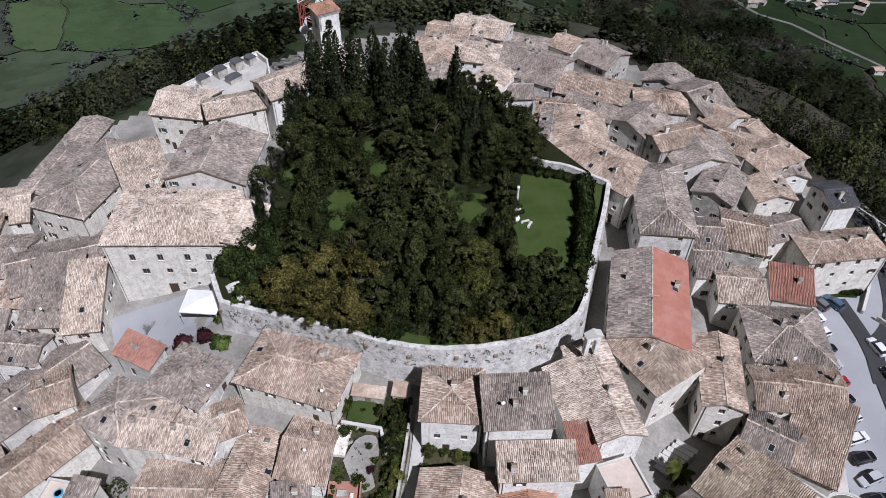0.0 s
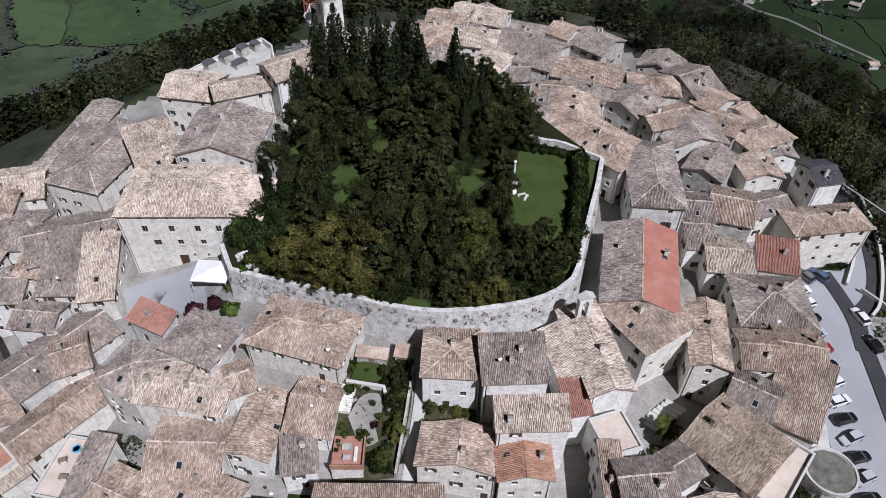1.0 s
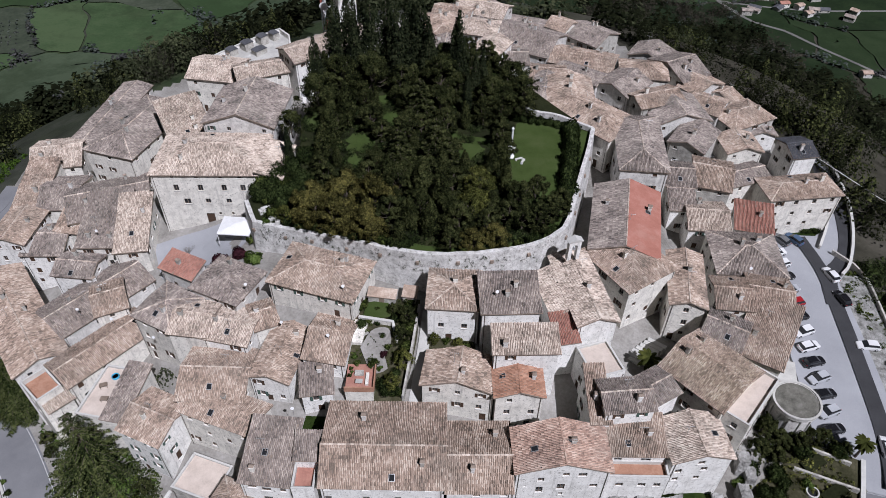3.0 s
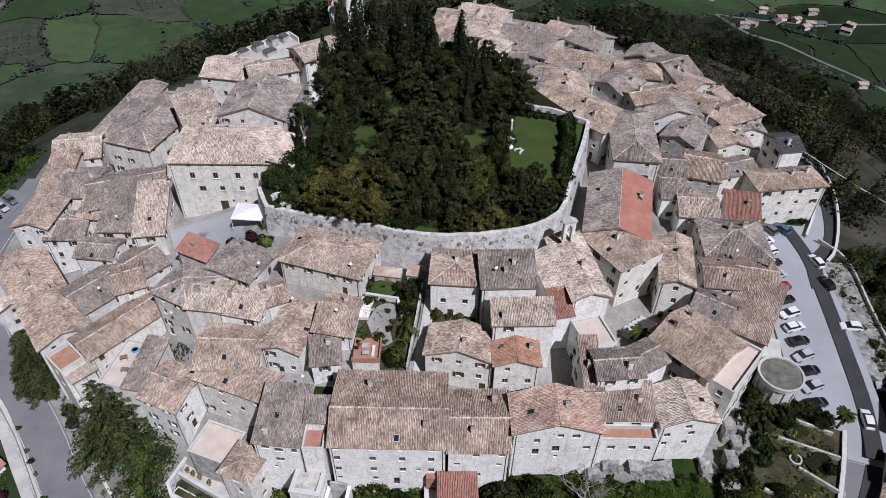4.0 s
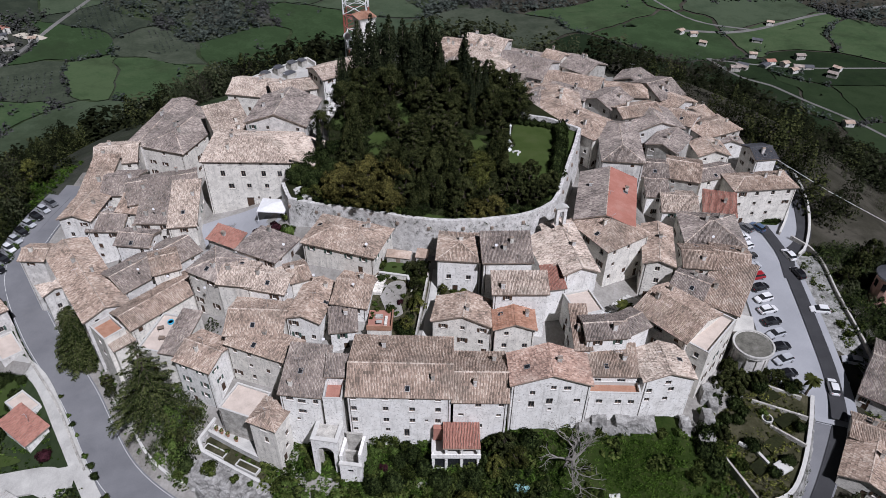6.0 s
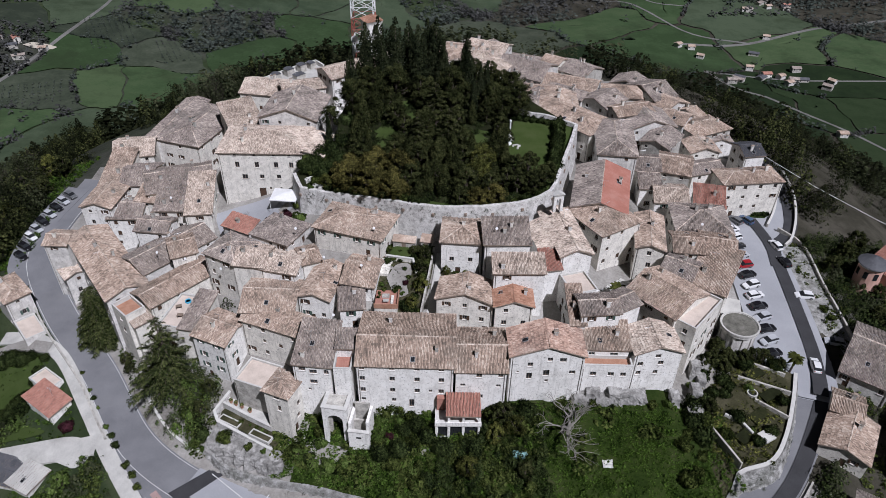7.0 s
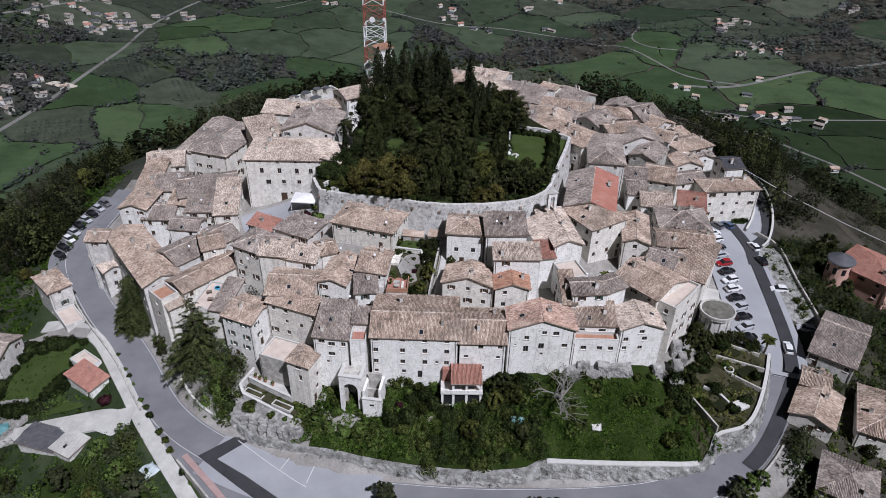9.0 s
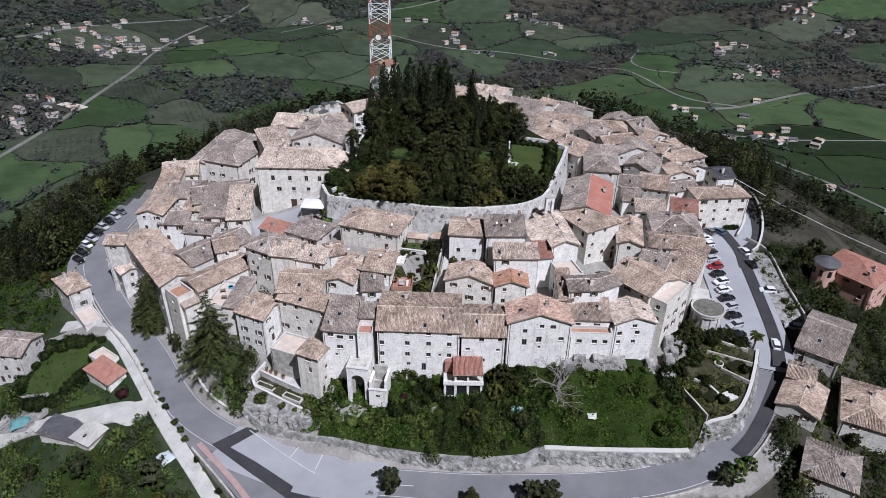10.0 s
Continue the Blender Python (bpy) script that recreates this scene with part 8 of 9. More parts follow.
tagged(new("flower_bed", mesh_of("flower_bed", [(x, y, court_z(x, y) + 0.3) for x, y in flower] + [(x, y, court_z(x, y)) for x, y in flower], [(0, 1, 2, 3), (0, 4, 5, 1), (1, 5, 6, 2), (2, 6, 7, 3), (3, 7, 4, 0)], GARDEN)), "small raised flower bed before the end house", "flower bed", kind="structure")
for x, y in ((76, 86.3), (77.4, 86.2), (78.8, 86.4)):
    plant(BUSHES[2], x, y, court_z(x, y) + 0.2, 0.75)
vs, fs = [], []
tube(vs, fs, [(81.5, 101.6, 8.4), (92, 92, 5.2), (104, 81, 2.6), (118, 68, 0.6), (140, 48, -1)], [0.06] * 5, 5)
tagged(new("overhead_cable", mesh_of("overhead_cable", vs, fs, STEEL_W)), "pale overhead cable strung from the end house", "cable")

# white-walled terrace behind the church
gt = poly_line([(-64.5, 137, 9.2), (-60.8, 142, 9.4), (-54.4, 149.3, 9.6), (-46.8, 156.3, 9.8), (-43.5, 152.5, 9.8)], 1.5)
wall_along("church_terrace_wall", gt, 7, 0.4, WHITE, "long white parapet wall of the terrace behind the church", cap=SILL)
tq_ = [(-64, 137), (-60.8, 141.6), (-54.4, 148.9), (-46.8, 155.9), (-43.7, 152.3), (-42, 140), (-52, 134)]
tagged(new("church_terrace", mesh_of("church_terrace", [(x, y, 8.6) for x, y in tq_] + [(x, y, 3) for x, y in tq_], [tuple(range(7))] + [(i, i + 7, (i + 1) % 7 + 7, (i + 1) % 7) for i in range(7)], CONCRETE)), "grey paved terrace behind the church", "terrace", kind="structure")
for x, y, w_, h_ in ((-57, 143.4, 2.4, 1.8), (-53.6, 146.6, 2.6, 2.2), (-50.2, 150, 2.4, 2.4), (-47.6, 152.6, 2.0, 2.0), (-50, 144.4, 3.4, 1.4)):
    tb_ = tagged(new("stone_vault"), "low grey stone vault on the church terrace", "vault", "stone vaults")
    tb_.matrix_basis = pose(x, y, 8.6, 0, 0, 48)
    part("body", box_mesh("body", [(-w_ / 2, -1.1, 0, w_ / 2, 1.1, h_)], WALLS["stone"]), tb_)
    part("cap", mesh_of("cap", [(-w_ / 2 - 0.15, -1.25, h_), (w_ / 2 + 0.15, -1.25, h_), (w_ / 2 + 0.15, 1.25, h_), (-w_ / 2 - 0.15, 1.25, h_), (0, -1.25, h_ + 0.25), (0, 1.25, h_ + 0.25)], [(0, 3, 2, 1), (0, 1, 4), (2, 3, 5), (1, 2, 5, 4), (3, 0, 4, 5)], TILE_SLATE), tb_)

# paved verge outside the front road
vg = np.array([p for p in ROAD if 12 < p[0] < 60 and p[1] < 20])
strip("front_verge", vg, -9.0, -3.7, 0.05, EARTH, "pale trodden verge along the outer side of the road", "verge", 3)
low = vg.copy()
tq = np.gradient(low[:, :2], axis=0)
tq /= np.linalg.norm(tq, axis=1)[:, None]
low[:, :2] += np.stack([tq[:, 1], -tq[:, 0]], 1) * 4.4
low[:, 2] += 0.55
wall_along("front_guard_wall", low, 1.2, 0.35, WALLS["stone"], "low stone guard wall along the outer edge of the road")

# round corner turret of the villa
vt = tagged(new("corner_turret"), "round villa turret with a low grey slate cone roof", "turret")
vt.location = (93.4, 61.5, -6)
part("wall", lathe("wall", [(2.7, -4), (2.7, 10.2)], WALLS["pink"], 20), vt)
part("cornice", lathe("cornice", [(2.75, 9.6), (3.0, 9.9), (3.0, 10.2), (2.7, 10.3)], SILL, 20), vt)
part("roof", lathe("roof", [(3.3, 10.2), (3.2, 10.4), (1.6, 11.3), (0.05, 12.0)], TILE_SLATE, 20), vt)
for k in range(8):
    a = 2 * math.pi * k / 8
    part("window", box_mesh("window", [(2.66, -0.45, 7.2, 2.74, 0.45, 8.9)], GLASS), vt, loc=Matrix.Rotation(a, 4, "Z"))

# the dark band goes on down the outer side of the road
# its dark colour paints in the shadow of the east houses over the asphalt
down = np.array([p for p in ROAD if p[0] > 52 and p[1] < 36])
tq = np.gradient(down[:, :2], axis=0)
tq /= np.linalg.norm(tq, axis=1)[:, None]
down[:, :2] += np.stack([tq[:, 1], -tq[:, 0]], 1) * 1.9
strip("dark_band_south", down, -1.4, 1.4, 0.19, ASPHALT_DARK, "dark strip along the outer side of the road, fresh asphalt with house shadow painted in", "road", 0.05)

# ---- gardens and small planting ----
gr = random.Random(6)
FX = [(p[0], p[1]) for p in FRONT if p[0] < 48]


def garden_z(x, y):
    """Height of the front garden slope, as its sheet is laid."""
    best = min(range(len(FRONT)), key=lambda i: abs(FRONT[i][0] + (min(1, max(0, (y - FRONT[i][1]) / 27))) * (FRONT[i][0] * -0.18 + 2) - x) if FRONT[i][0] <= 50 else 99)
    p = FRONT[best]
    t = max(0.0, (y - p[1]) / (34.0 + 0.1 * abs(p[0]) - p[1]))
    return garden_level(p, t, x, y)


dark_bushes = [(x, y) for x in range(-6, 17, 2) for y in (6.4, 8, 9.6, 11.2, 12.8, 14.4, 16)] + [(x, 10 + 0.25 * abs(x) * (x < 0)) for x in range(-30, -4, 2)]
thicket, thicket_light, thicket_spring = [], [], []
for x, y in dark_bushes:
    x, y = x + gr.uniform(-0.8, 0.8), y + gr.uniform(-0.7, 0.7)
    if x < -14 and gr.random() < 0.35:
        continue
    h = gr.uniform(1.3, 3.2) if x > -6 else gr.uniform(0.7, 1.6)
    gr.choice([thicket, thicket, thicket_light] if x > -6 else [thicket_light, thicket_light, thicket_spring]).append((x, y, garden_z(x, y) - 0.2, h, h * gr.uniform(0.45, 0.7)))
woods("thicket", thicket, LEAVES["ivy"], "dense dark evergreen thicket below the houses", 420, 38, 0.1)
woods("spring_thicket", thicket_spring, LEAVES["bright"], "low bright green growth on the garden slope", 420, 43, 0.1)
woods("light_thicket", thicket_light, LEAVES["hedge"], "fresh green bushes in the thicket below the houses", 420, 39, 0.1)
for x, y, s in ((-13.5, 17.5, 0.6), (9.2, 19.4, 0.85), (11.6, 17.6, 0.6), (-28, 15.5, 0.6), (-25, 14, 0.5), (8, 16.5, 0.6), (3, 11, 0.6), (13, 10, 0.6)):
    plant(OAKS[gr.choice([0, 2])] if x > -10 else BRIGHT[0], x, y, garden_z(x, y), s, gr)
for x, y in ((-27, 17), (-25.5, 15.5), (-24, 17.8), (-22, 14), (-19, 14.5), (-29, 16.5), (-12, 15), (-10, 13.5), (-9, 16), (41, 15), (42.5, 18), (43, 11), (41, 9.5), (44, 14)):
    plant(gr.choice([BUSHES[0], BUSHES[1], BUSHES[2]] if x < 30 else [BUSHES[2], BUSHES[0]]), x, y, garden_z(x, y) - 0.2, gr.uniform(0.9, 1.6), gr)
for x, y, b, k in ((-13, 20.6, 1, 1.3), (-11.8, 22, 0, 1.5), (-10, 22.6, 0, 1.6), (-9.6, 20.4, 1, 1.1), (-11, 18, 3, 0.9), (-8.6, 18.6, 2, 1.2), (-7.2, 21, 0, 1.0), (-6, 19.4, 2, 1.2), (-4.6, 21.6, 1, 0.9), (-4.2, 17.6, 2, 1.4), (-6.4, 16.6, 0, 1.3), (-24.4, 19.6, 0, 0.9), (-23.8, 21.4, 1, 0.8), (-13.2, 17, 0, 1.1), (-12.4, 15.4, 2, 1.3), (6.4, 18.6, 2, 1.3), (7.6, 20.6, 0, 1.5), (10.6, 20.4, 2, 1.6), (12.4, 19.6, 0, 1.3), (13.6, 21, 2, 1.5), (15.4, 20, 0, 1.2), (-1.5, 15.6, 2, 1.3), (1.4, 15.2, 0, 1.2), (4.4, 15.4, 2, 1.3), (25.5, 22.4, 0, 0.9), (36.5, 22.4, 0, 0.8), (39.6, 22.8, 1, 0.9), (43.5, 20.4, 2, 1.5), (44.8, 23.2, 2, 1.4), (46, 21.2, 0, 1.3), (47.2, 25, 2, 1.3), (44.6, 17.8, 2, 1.6), (45.8, 28.6, 1, 1.1)):
    plant(BUSHES[b], x, y, garden_z(x, y) - 0.2, k, gr, 1.25)
plant(BARE[0], 20.8, 17.0, garden_z(20.8, 17.0), 2.2, gr, 0.5)
scrap = tagged(new("crumpled_sheet", mesh_of("crumpled_sheet", [(0.45 * i - 0.9, 0.4 * j - 0.8, 0.35 + 0.5 * noise.noise((i * 0.9, j * 0.8, 2))) for i in range(5) for j in range(5)], [(i * 5 + j, i * 5 + j + 5, i * 5 + j + 6, i * 5 + j + 1) for i in range(4) for j in range(4)], SILL)), "crumpled white plastic sheet lying in the meadow", "sheet")
scrap.location = (27.3, 11.7, garden_z(27.3, 11.7))


def weeds(name, n, x0, x1, y0, y1, zf, mat, label, seed, size, keep=None):
    rng = np.random.RandomState(seed)
    pts = []
    while len(pts) < n:
        x, y = rng.uniform(x0, x1), rng.uniform(y0, y1)
        if keep is not None and not keep(x, y):
            n -= 1
            continue
        pts.append((x, y, zf(x, y) - 0.05, rng.uniform(0.3, 1.0) * size, rng.uniform(0.3, 0.7) * size))
    return woods(name, pts, mat, label, 18, seed, 0.36)


in_front = lambda x, y: y > float(np.interp(x, [f[0] for f in FX], [f[1] for f in FX])) + 0.6
weeds("spring_brambles", 700, -33, 0, 8, 23, garden_z, LEAVES["bright"], "fresh green brambles on the garden slope", 57, 0.8, in_front)
weeds("brambles", 1500, -33, 17, 8, 23, garden_z, LEAVES["weed"], "rank green brambles on the garden slope", 5, 1.0, in_front)
weeds("meadow_grass", 4200, 15, 50, 6, 23, garden_z, LEAVES["weed"], "uneven tufts of bright meadow grass below the houses", 55, 0.5, in_front)
weeds("tall_weeds", 700, 15, 50, 6, 23, garden_z, LEAVES["weed"], "taller clumps of weeds in the meadow", 56, 1.0, lambda x, y: in_front(x, y) and noise.noise((x / 4, y / 4, 7)) > 0.2)
weeds("dark_weeds", 1800, -33, 50, 8, 23, garden_z, LEAVES["hedge"], "dark ivy and low scrub on the garden slope", 6, 1.6, lambda x, y: noise.noise((x / 5, y / 5, 0)) > (0.05 if x < 16 else 0.32) and y > float(np.interp(x, [f[0] for f in FX], [f[1] for f in FX])) + 0.6)

# east slope plots under the tank
for _ in range(26):
    x, y = gr.uniform(46, 64), gr.uniform(14, 39)
    if math.hypot(x - 57.2, y - 40.4) < 4.4 or x > 44 + y * 0.55 + 6:
        continue
    z = -2.5 + (y - 10) * 0.03
    plant(gr.choice([BUSHES[0], BUSHES[1], BUSHES[2], BUSHES[2]]), x, y, z, gr.uniform(0.5, 1.25), gr)
for x, y, s in ((50, 34, 0.75), (52.5, 37, 0.8), (53, 33, 0.6), (47.5, 23, 0.6), (55, 35.5, 0.55), (62, 36.5, 0.55), (64.5, 34.5, 0.5), (54.6, 36.2, 0.6), (57.6, 35.6, 0.62), (60.2, 36.8, 0.55), (53, 39, 0.6)):
    plant(OAKS[2], x, y, -2.8, s, gr)
weeds("plot_grass", 650, 46, 64, 12, 38, lambda x, y: -2.6 + (y - 10) * 0.03, LEAVES["oak"], "grass and vegetables in the sloping plots", 7, 0.8, lambda x, y: x < 50 + y * 0.48)

# palm beside the car park
palm = tagged(new("palm_tree"), "small palm with a rounded head of fronds", "tree")
palm.location = (67.0, 34.6, -3.3)
vs, fs = [], []
tube(vs, fs, [(0, 0, -0.5), (0.15, 0, 2.0), (0.1, 0.05, 4.4)], [0.26, 0.2, 0.22], 8)
part("trunk", mesh_of("trunk", vs, fs, BARK), palm)
for k in range(26):
    a, up = 2 * math.pi * k / 26 * 3.1, gr.uniform(-0.5, 1.0)
    pts = [Vector((0.1, 0.05, 4.4)) + Vector((math.cos(a) * 1.7 * t, math.sin(a) * 1.7 * t, up * 1.5 * t - 1.1 * t * t)) for t in (0, 0.3, 0.6, 0.85, 1.0)]
    wv, wf = [], []
    sd = Vector((-math.sin(a), math.cos(a), 0))
    for p, w_ in zip(pts, (0.06, 0.26, 0.3, 0.2, 0.03)):
        wv += [tuple(p - sd * w_ - Vector((0, 0, w_ * 0.5))), tuple(p), tuple(p + sd * w_ - Vector((0, 0, w_ * 0.5)))]
    for i in range(4):
        b = i * 3
        wf += [(b, b + 1, b + 4, b + 3), (b + 1, b + 2, b + 5, b + 4)]
    part("frond", mesh_of("frond", wv, wf, LEAVES["oak"]), palm)

# walled garden among the houses
court = [(-14, 55.5), (-4.2, 55.2), (-4.4, 47), (-6.2, 38), (-15.5, 37.5), (-16, 46)]
me = mesh_of("courtyard_garden", [(x, y, gz(x, y) + 0.45) for x, y in court] + [(-10, 47, gz(-10, 47) + 0.45)], [(k, (k + 1) % 6, 6) for k in range(6)], SOIL)
tagged(new("courtyard_garden", me), "courtyard garden of dark soil among the houses", "garden", kind="structure")


def court_patch(name, outline, lift, mat, label, category):
    """A sheet laid over the courtyard garden, cut into a ring and a middle."""
    rim = [tuple(p) for p in smooth_line([(x, y, 0) for x, y in outline + outline[:1]], 0.7)][:-1]
    n = len(rim)
    mx, my = sum(p[0] for p in rim) / n, sum(p[1] for p in rim) / n
    vs = [(mx + (p[0] - mx) * s, my + (p[1] - my) * s, gz(mx + (p[0] - mx) * s, my + (p[1] - my) * s) + lift) for s in (1, 0.5) for p in rim] + [(mx, my, gz(mx, my) + lift)]
    fs = [(k, (k + 1) % n, n + (k + 1) % n, n + k) for k in range(n)] + [(n + k, n + (k + 1) % n, 2 * n) for k in range(n)]
    return tagged(new(name, mesh_of(name, vs, fs, mat)), label, category, kind="structure")


court_patch("courtyard_lawn", [(-13.6, 51.2), (-10, 50.8), (-8.2, 52), (-9.5, 54), (-12.8, 54.2)], 0.72, GRASS, "small green lawn at the top of the courtyard", "lawn")
court_patch("courtyard_paving", [(-13.6, 45.6), (-11.5, 48.4), (-9.2, 48.6), (-8.6, 46), (-9.6, 44.2), (-9, 42.4), (-11.4, 41.8), (-12.6, 43.6)], 0.68, EARTH, "pale earth path in the courtyard garden", "path")
for x, y, s, b in ((-5.9, 54.2, 0.8, 0), (-6.4, 52.6, 0.9, 2), (-7.4, 51.4, 0.8, 0), (-8.3, 50.4, 0.7, 2), (-5.8, 48.6, 1.0, 0), (-7.2, 48.2, 0.8, 2), (-6.0, 45.6, 0.9, 0), (-7.0, 44.2, 0.8, 2), (-9.9, 44.6, 0.7, 3), (-11.3, 43.2, 0.8, 0), (-10.4, 42.6, 0.6, 1), (-7.6, 41.6, 0.7, 2), (-14.5, 44.4, 0.6, 1), (-13.9, 43.4, 0.5, 0), (-13.8, 49.6, 0.7, 2), (-12.6, 50.2, 0.6, 0), (-11, 50, 0.5, 2), (-14, 53.4, 0.8, 0), (-13.6, 54.6, 0.6, 1), (-11.3, 52.8, 0.4, 0), (-8.8, 53.6, 0.5, 1), (-10.2, 47.2, 0.4, 2), (-9.2, 45.6, 0.5, 0), (-8.4, 39.2, 1.1, 2), (-9.6, 40.2, 0.9, 2), (-7.3, 38.9, 0.8, 0)):
    plant(BUSHES[b], x, y, gz(x, y) + 0.3, s, gr)
for x, y, w_, d_, r in ((-10.6, 55.0, 4.6, 1.5, -8), (-5.9, 55.4, 2.2, 2.0, -8)):
    sh = tagged(new("garden_shed"), "low lean-to shed with old clay tiles against the garden wall", "shed", "courtyard sheds")
    sh.matrix_basis = pose(x, y, gz(x, y), 0, 0, r)
    part("wall", box_mesh("wall", [(-w_ / 2, -d_ / 2, -0.6, w_ / 2, d_ / 2, 1.9)], WALLS["stone"]), sh)
    part("door", box_mesh("door", [(-0.45, -d_ / 2 - 0.05, 0.3, 0.45, -d_ / 2 + 0.04, 1.8)], FRAME), sh, "plain brown wooden door")
    part("roof", mesh_of("roof", [(sx * (w_ / 2 + 0.2), sy * (d_ / 2 + 0.2), 2.2 + 0.25 * sy + dz) for dz in (0, 0.14) for sx, sy in ((-1, -1), (1, -1), (1, 1), (-1, 1))], [(3, 2, 1, 0), (4, 5, 6, 7), (0, 1, 5, 4), (1, 2, 6, 5), (2, 3, 7, 6), (3, 0, 4, 7)], TILE), sh)
for x, y, s in ((-6, 50, 0.62), (-7, 46.5, 0.55), (-6.6, 43, 0.5), (-8.2, 40, 0.42), (-8.5, 52, 0.4), (-1.6, 46.4, 0.3), (2.2, 46, 0.28), (15.5, 31.5, 0.5), (17.5, 33, 0.5)):
    plant(OAKS[gr.choice([0, 2])], x, y, gz(x, y), s, gr)
for x, y, k in ((-2.2, 44.6, 0.7), (0.4, 46.6, 0.6), (1.2, 44.4, 0.8), (3.6, 46.2, 0.6), (4.2, 44.2, 0.7)):
    plant(BUSHES[gr.choice([0, 2])], x, y, gz(x, y), k, gr)
court_patch("small_yard", [(-2.6, 43.4), (-2.4, 47.4), (1.5, 47.2), (4.8, 46.8), (4.6, 43.2), (1, 42.8)], 0.3, SOIL, "small planted yard before a white house", "garden")
alley = smooth_line([(-2.8, 53, gz(-2.8, 53)), (-3.2, 47, gz(-3.2, 47)), (-4.6, 38, gz(-4.6, 38)), (-5.5, 33, gz(-5.5, 33))], 2)
strip("alley", alley, -0.9, 0.9, 0.16, CONCRETE, "narrow pale paved alley between garden walls", "alley", 0.3)
wall_along("alley_wall", smooth_line([(-4.3, 53, gz(-4.3, 53) + 1.8), (-5.0, 46, gz(-5, 46) + 1.8), (-6.4, 38, gz(-6.4, 38) + 1.8)], 2), 3, 0.35, WALLS["stone"], "rubble garden wall along the alley")

# square before the palazzo
court_patch("palazzo_square", [(-58, 75.5), (-50, 77), (-37.5, 77.5), (-37.6, 72), (-40, 68.6), (-46, 68), (-53, 66.5), (-55.6, 70)], 0.12, PALE_ROAD, "pale paved square before the palazzo", "square")
for x, y, p, s in ((-50, 71.5, BARE[1], 1.0), (-48, 68.5, BARE[1], 0.8), (-52, 69, BARE[1], 0.9), (-42.5, 67.8, BUSHES[3], 1.7), (-38.2, 67, BUSHES[3], 1.5), (-35, 65.5, BUSHES[1], 1.7), (-36.5, 71, BUSHES[0], 1.2)):
    plant(p, x, y, gz(x, y), s, gr)
plant(BARE[1], 31, 41.5, gz(31, 41.5), 1.1, gr)
plant(BARE[1], 33.5, 44, gz(33.5, 44), 1.0, gr)
plant(BUSHES[0], 32, 42.5, gz(32, 42.5), 1.0, gr)
plant(BUSHES[0], 76, 93, gz(76, 93), 1.3, gr)

# lower gardens west of the road
low_shrubs, low_light, low_bare = [], [], []
for _ in range(1500):
    x, y = gr.uniform(-124, -46), gr.uniform(-14, 46)
    lane_d = min(np.hypot(LANE[:, 0] - x, LANE[:, 1] - y).min(), np.hypot(side[:, 0] - x, side[:, 1] - y).min(), np.hypot(ROAD[:, 0] - x, ROAD[:, 1] - y).min() - 3.0, np.hypot(BRANCH[:, 0] - x, BRANCH[:, 1] - y).min() - 3.0, np.hypot(path_l[:, 0] - x, path_l[:, 1] - y).min())
    if noise.noise((x / 9, y / 9, 4)) < -0.08 and gr.random() < 0.8:
        continue
    if lane_d < 2.6 or x + 90 > -0.9 * (y - 8) + 30 and y < 12 and lane_d < 3 or any(math.hypot(x - a, y - b) < r for a, b, r in ((-81.3, 28.7, 6), (-86, 36, 9), (-97, 35, 10), (-95, 50, 8), (-103, 57, 8), (-110, 40, 8), (-87.8, 15.9, 7), (-81, 14.8, 6))):
        continue
    h = gr.uniform(1.4, 4.4)
    gr.choice([low_shrubs, low_light, low_light, low_bare, low_bare]).append((x, y, gz(x, y) - 0.2, h, h * gr.uniform(0.42, 0.62)))
woods("shrubbery", low_shrubs, LEAVES["hedge"], "dark green shrubs in the lower gardens", 170, 31, 0.115)
woods("light_shrubbery", low_light, LEAVES["bright"], "fresh green shrubs in the lower gardens", 170, 32, 0.115)
woods("dry_shrubbery", low_bare, LEAVES["olive"], "dull grey-green shrubs in the lower gardens", 150, 33, 0.09)
for x, y, p_, s_ in ((-66, 7, BRIGHT[0], 1.0), (-61, 2, BRIGHT[1], 1.2), (-70, 2, OAKS[0], 0.6), (-78, 6, BRIGHT[1], 1.0), (-58, -3, OAKS[0], 0.7), (-72, 12.5, BRIGHT[0], 0.9), (-90, 7, OAKS[2], 0.6), (-98, 2, BRIGHT[1], 1.1), (-84, -2, BRIGHT[0], 1.1), (-52, -8, BRIGHT[1], 1.0)):
    plant(p_, x, y, gz(x, y) - 0.2, s_, gr)
court_patch("lane_junction", [(-94, 22), (-84, 22.2), (-73, 22), (-68.6, 18.4), (-71, 15.8), (-76, 17.6), (-84, 19), (-93, 18.6)], 0.46, CONCRETE, "pale concrete yard where the lanes meet", "yard")
court_patch("garden_meadow", [(-92, 33), (-87, 27), (-81, 24.4), (-86, 23.6), (-95, 24), (-99, 28)], 0.3, GRASS, "small sloping meadow in a lower garden", "lawn")
court_patch("orchard_ground", [(-74, 12), (-66, 10), (-58, 1), (-62, -6), (-74, -2), (-84, 6), (-80, 11)], 0.3, GARDEN, "rough grass under the trees of a lower garden", "garden")
wall_along("cedar_wall", smooth_line([(-62.2, 31.4, -11.6), (-55.4, 23.6, -12.1), (-49.2, 19.3, -12.5), (-46.4, 18.3, -12.6)], 1.5), 1.6, 0.35, WALLS["stone"], "low pale wall along the road under the cedar", cap=SILL)
lawn_w = [(-102, 43), (-89, 42), (-88, 33), (-92, 26), (-104, 26), (-106, 36)]
me = mesh_of("garden_lawn", [(x, y, gz(x, y) + 0.35) for x, y in lawn_w], [tuple(range(len(lawn_w)))], GRASS)
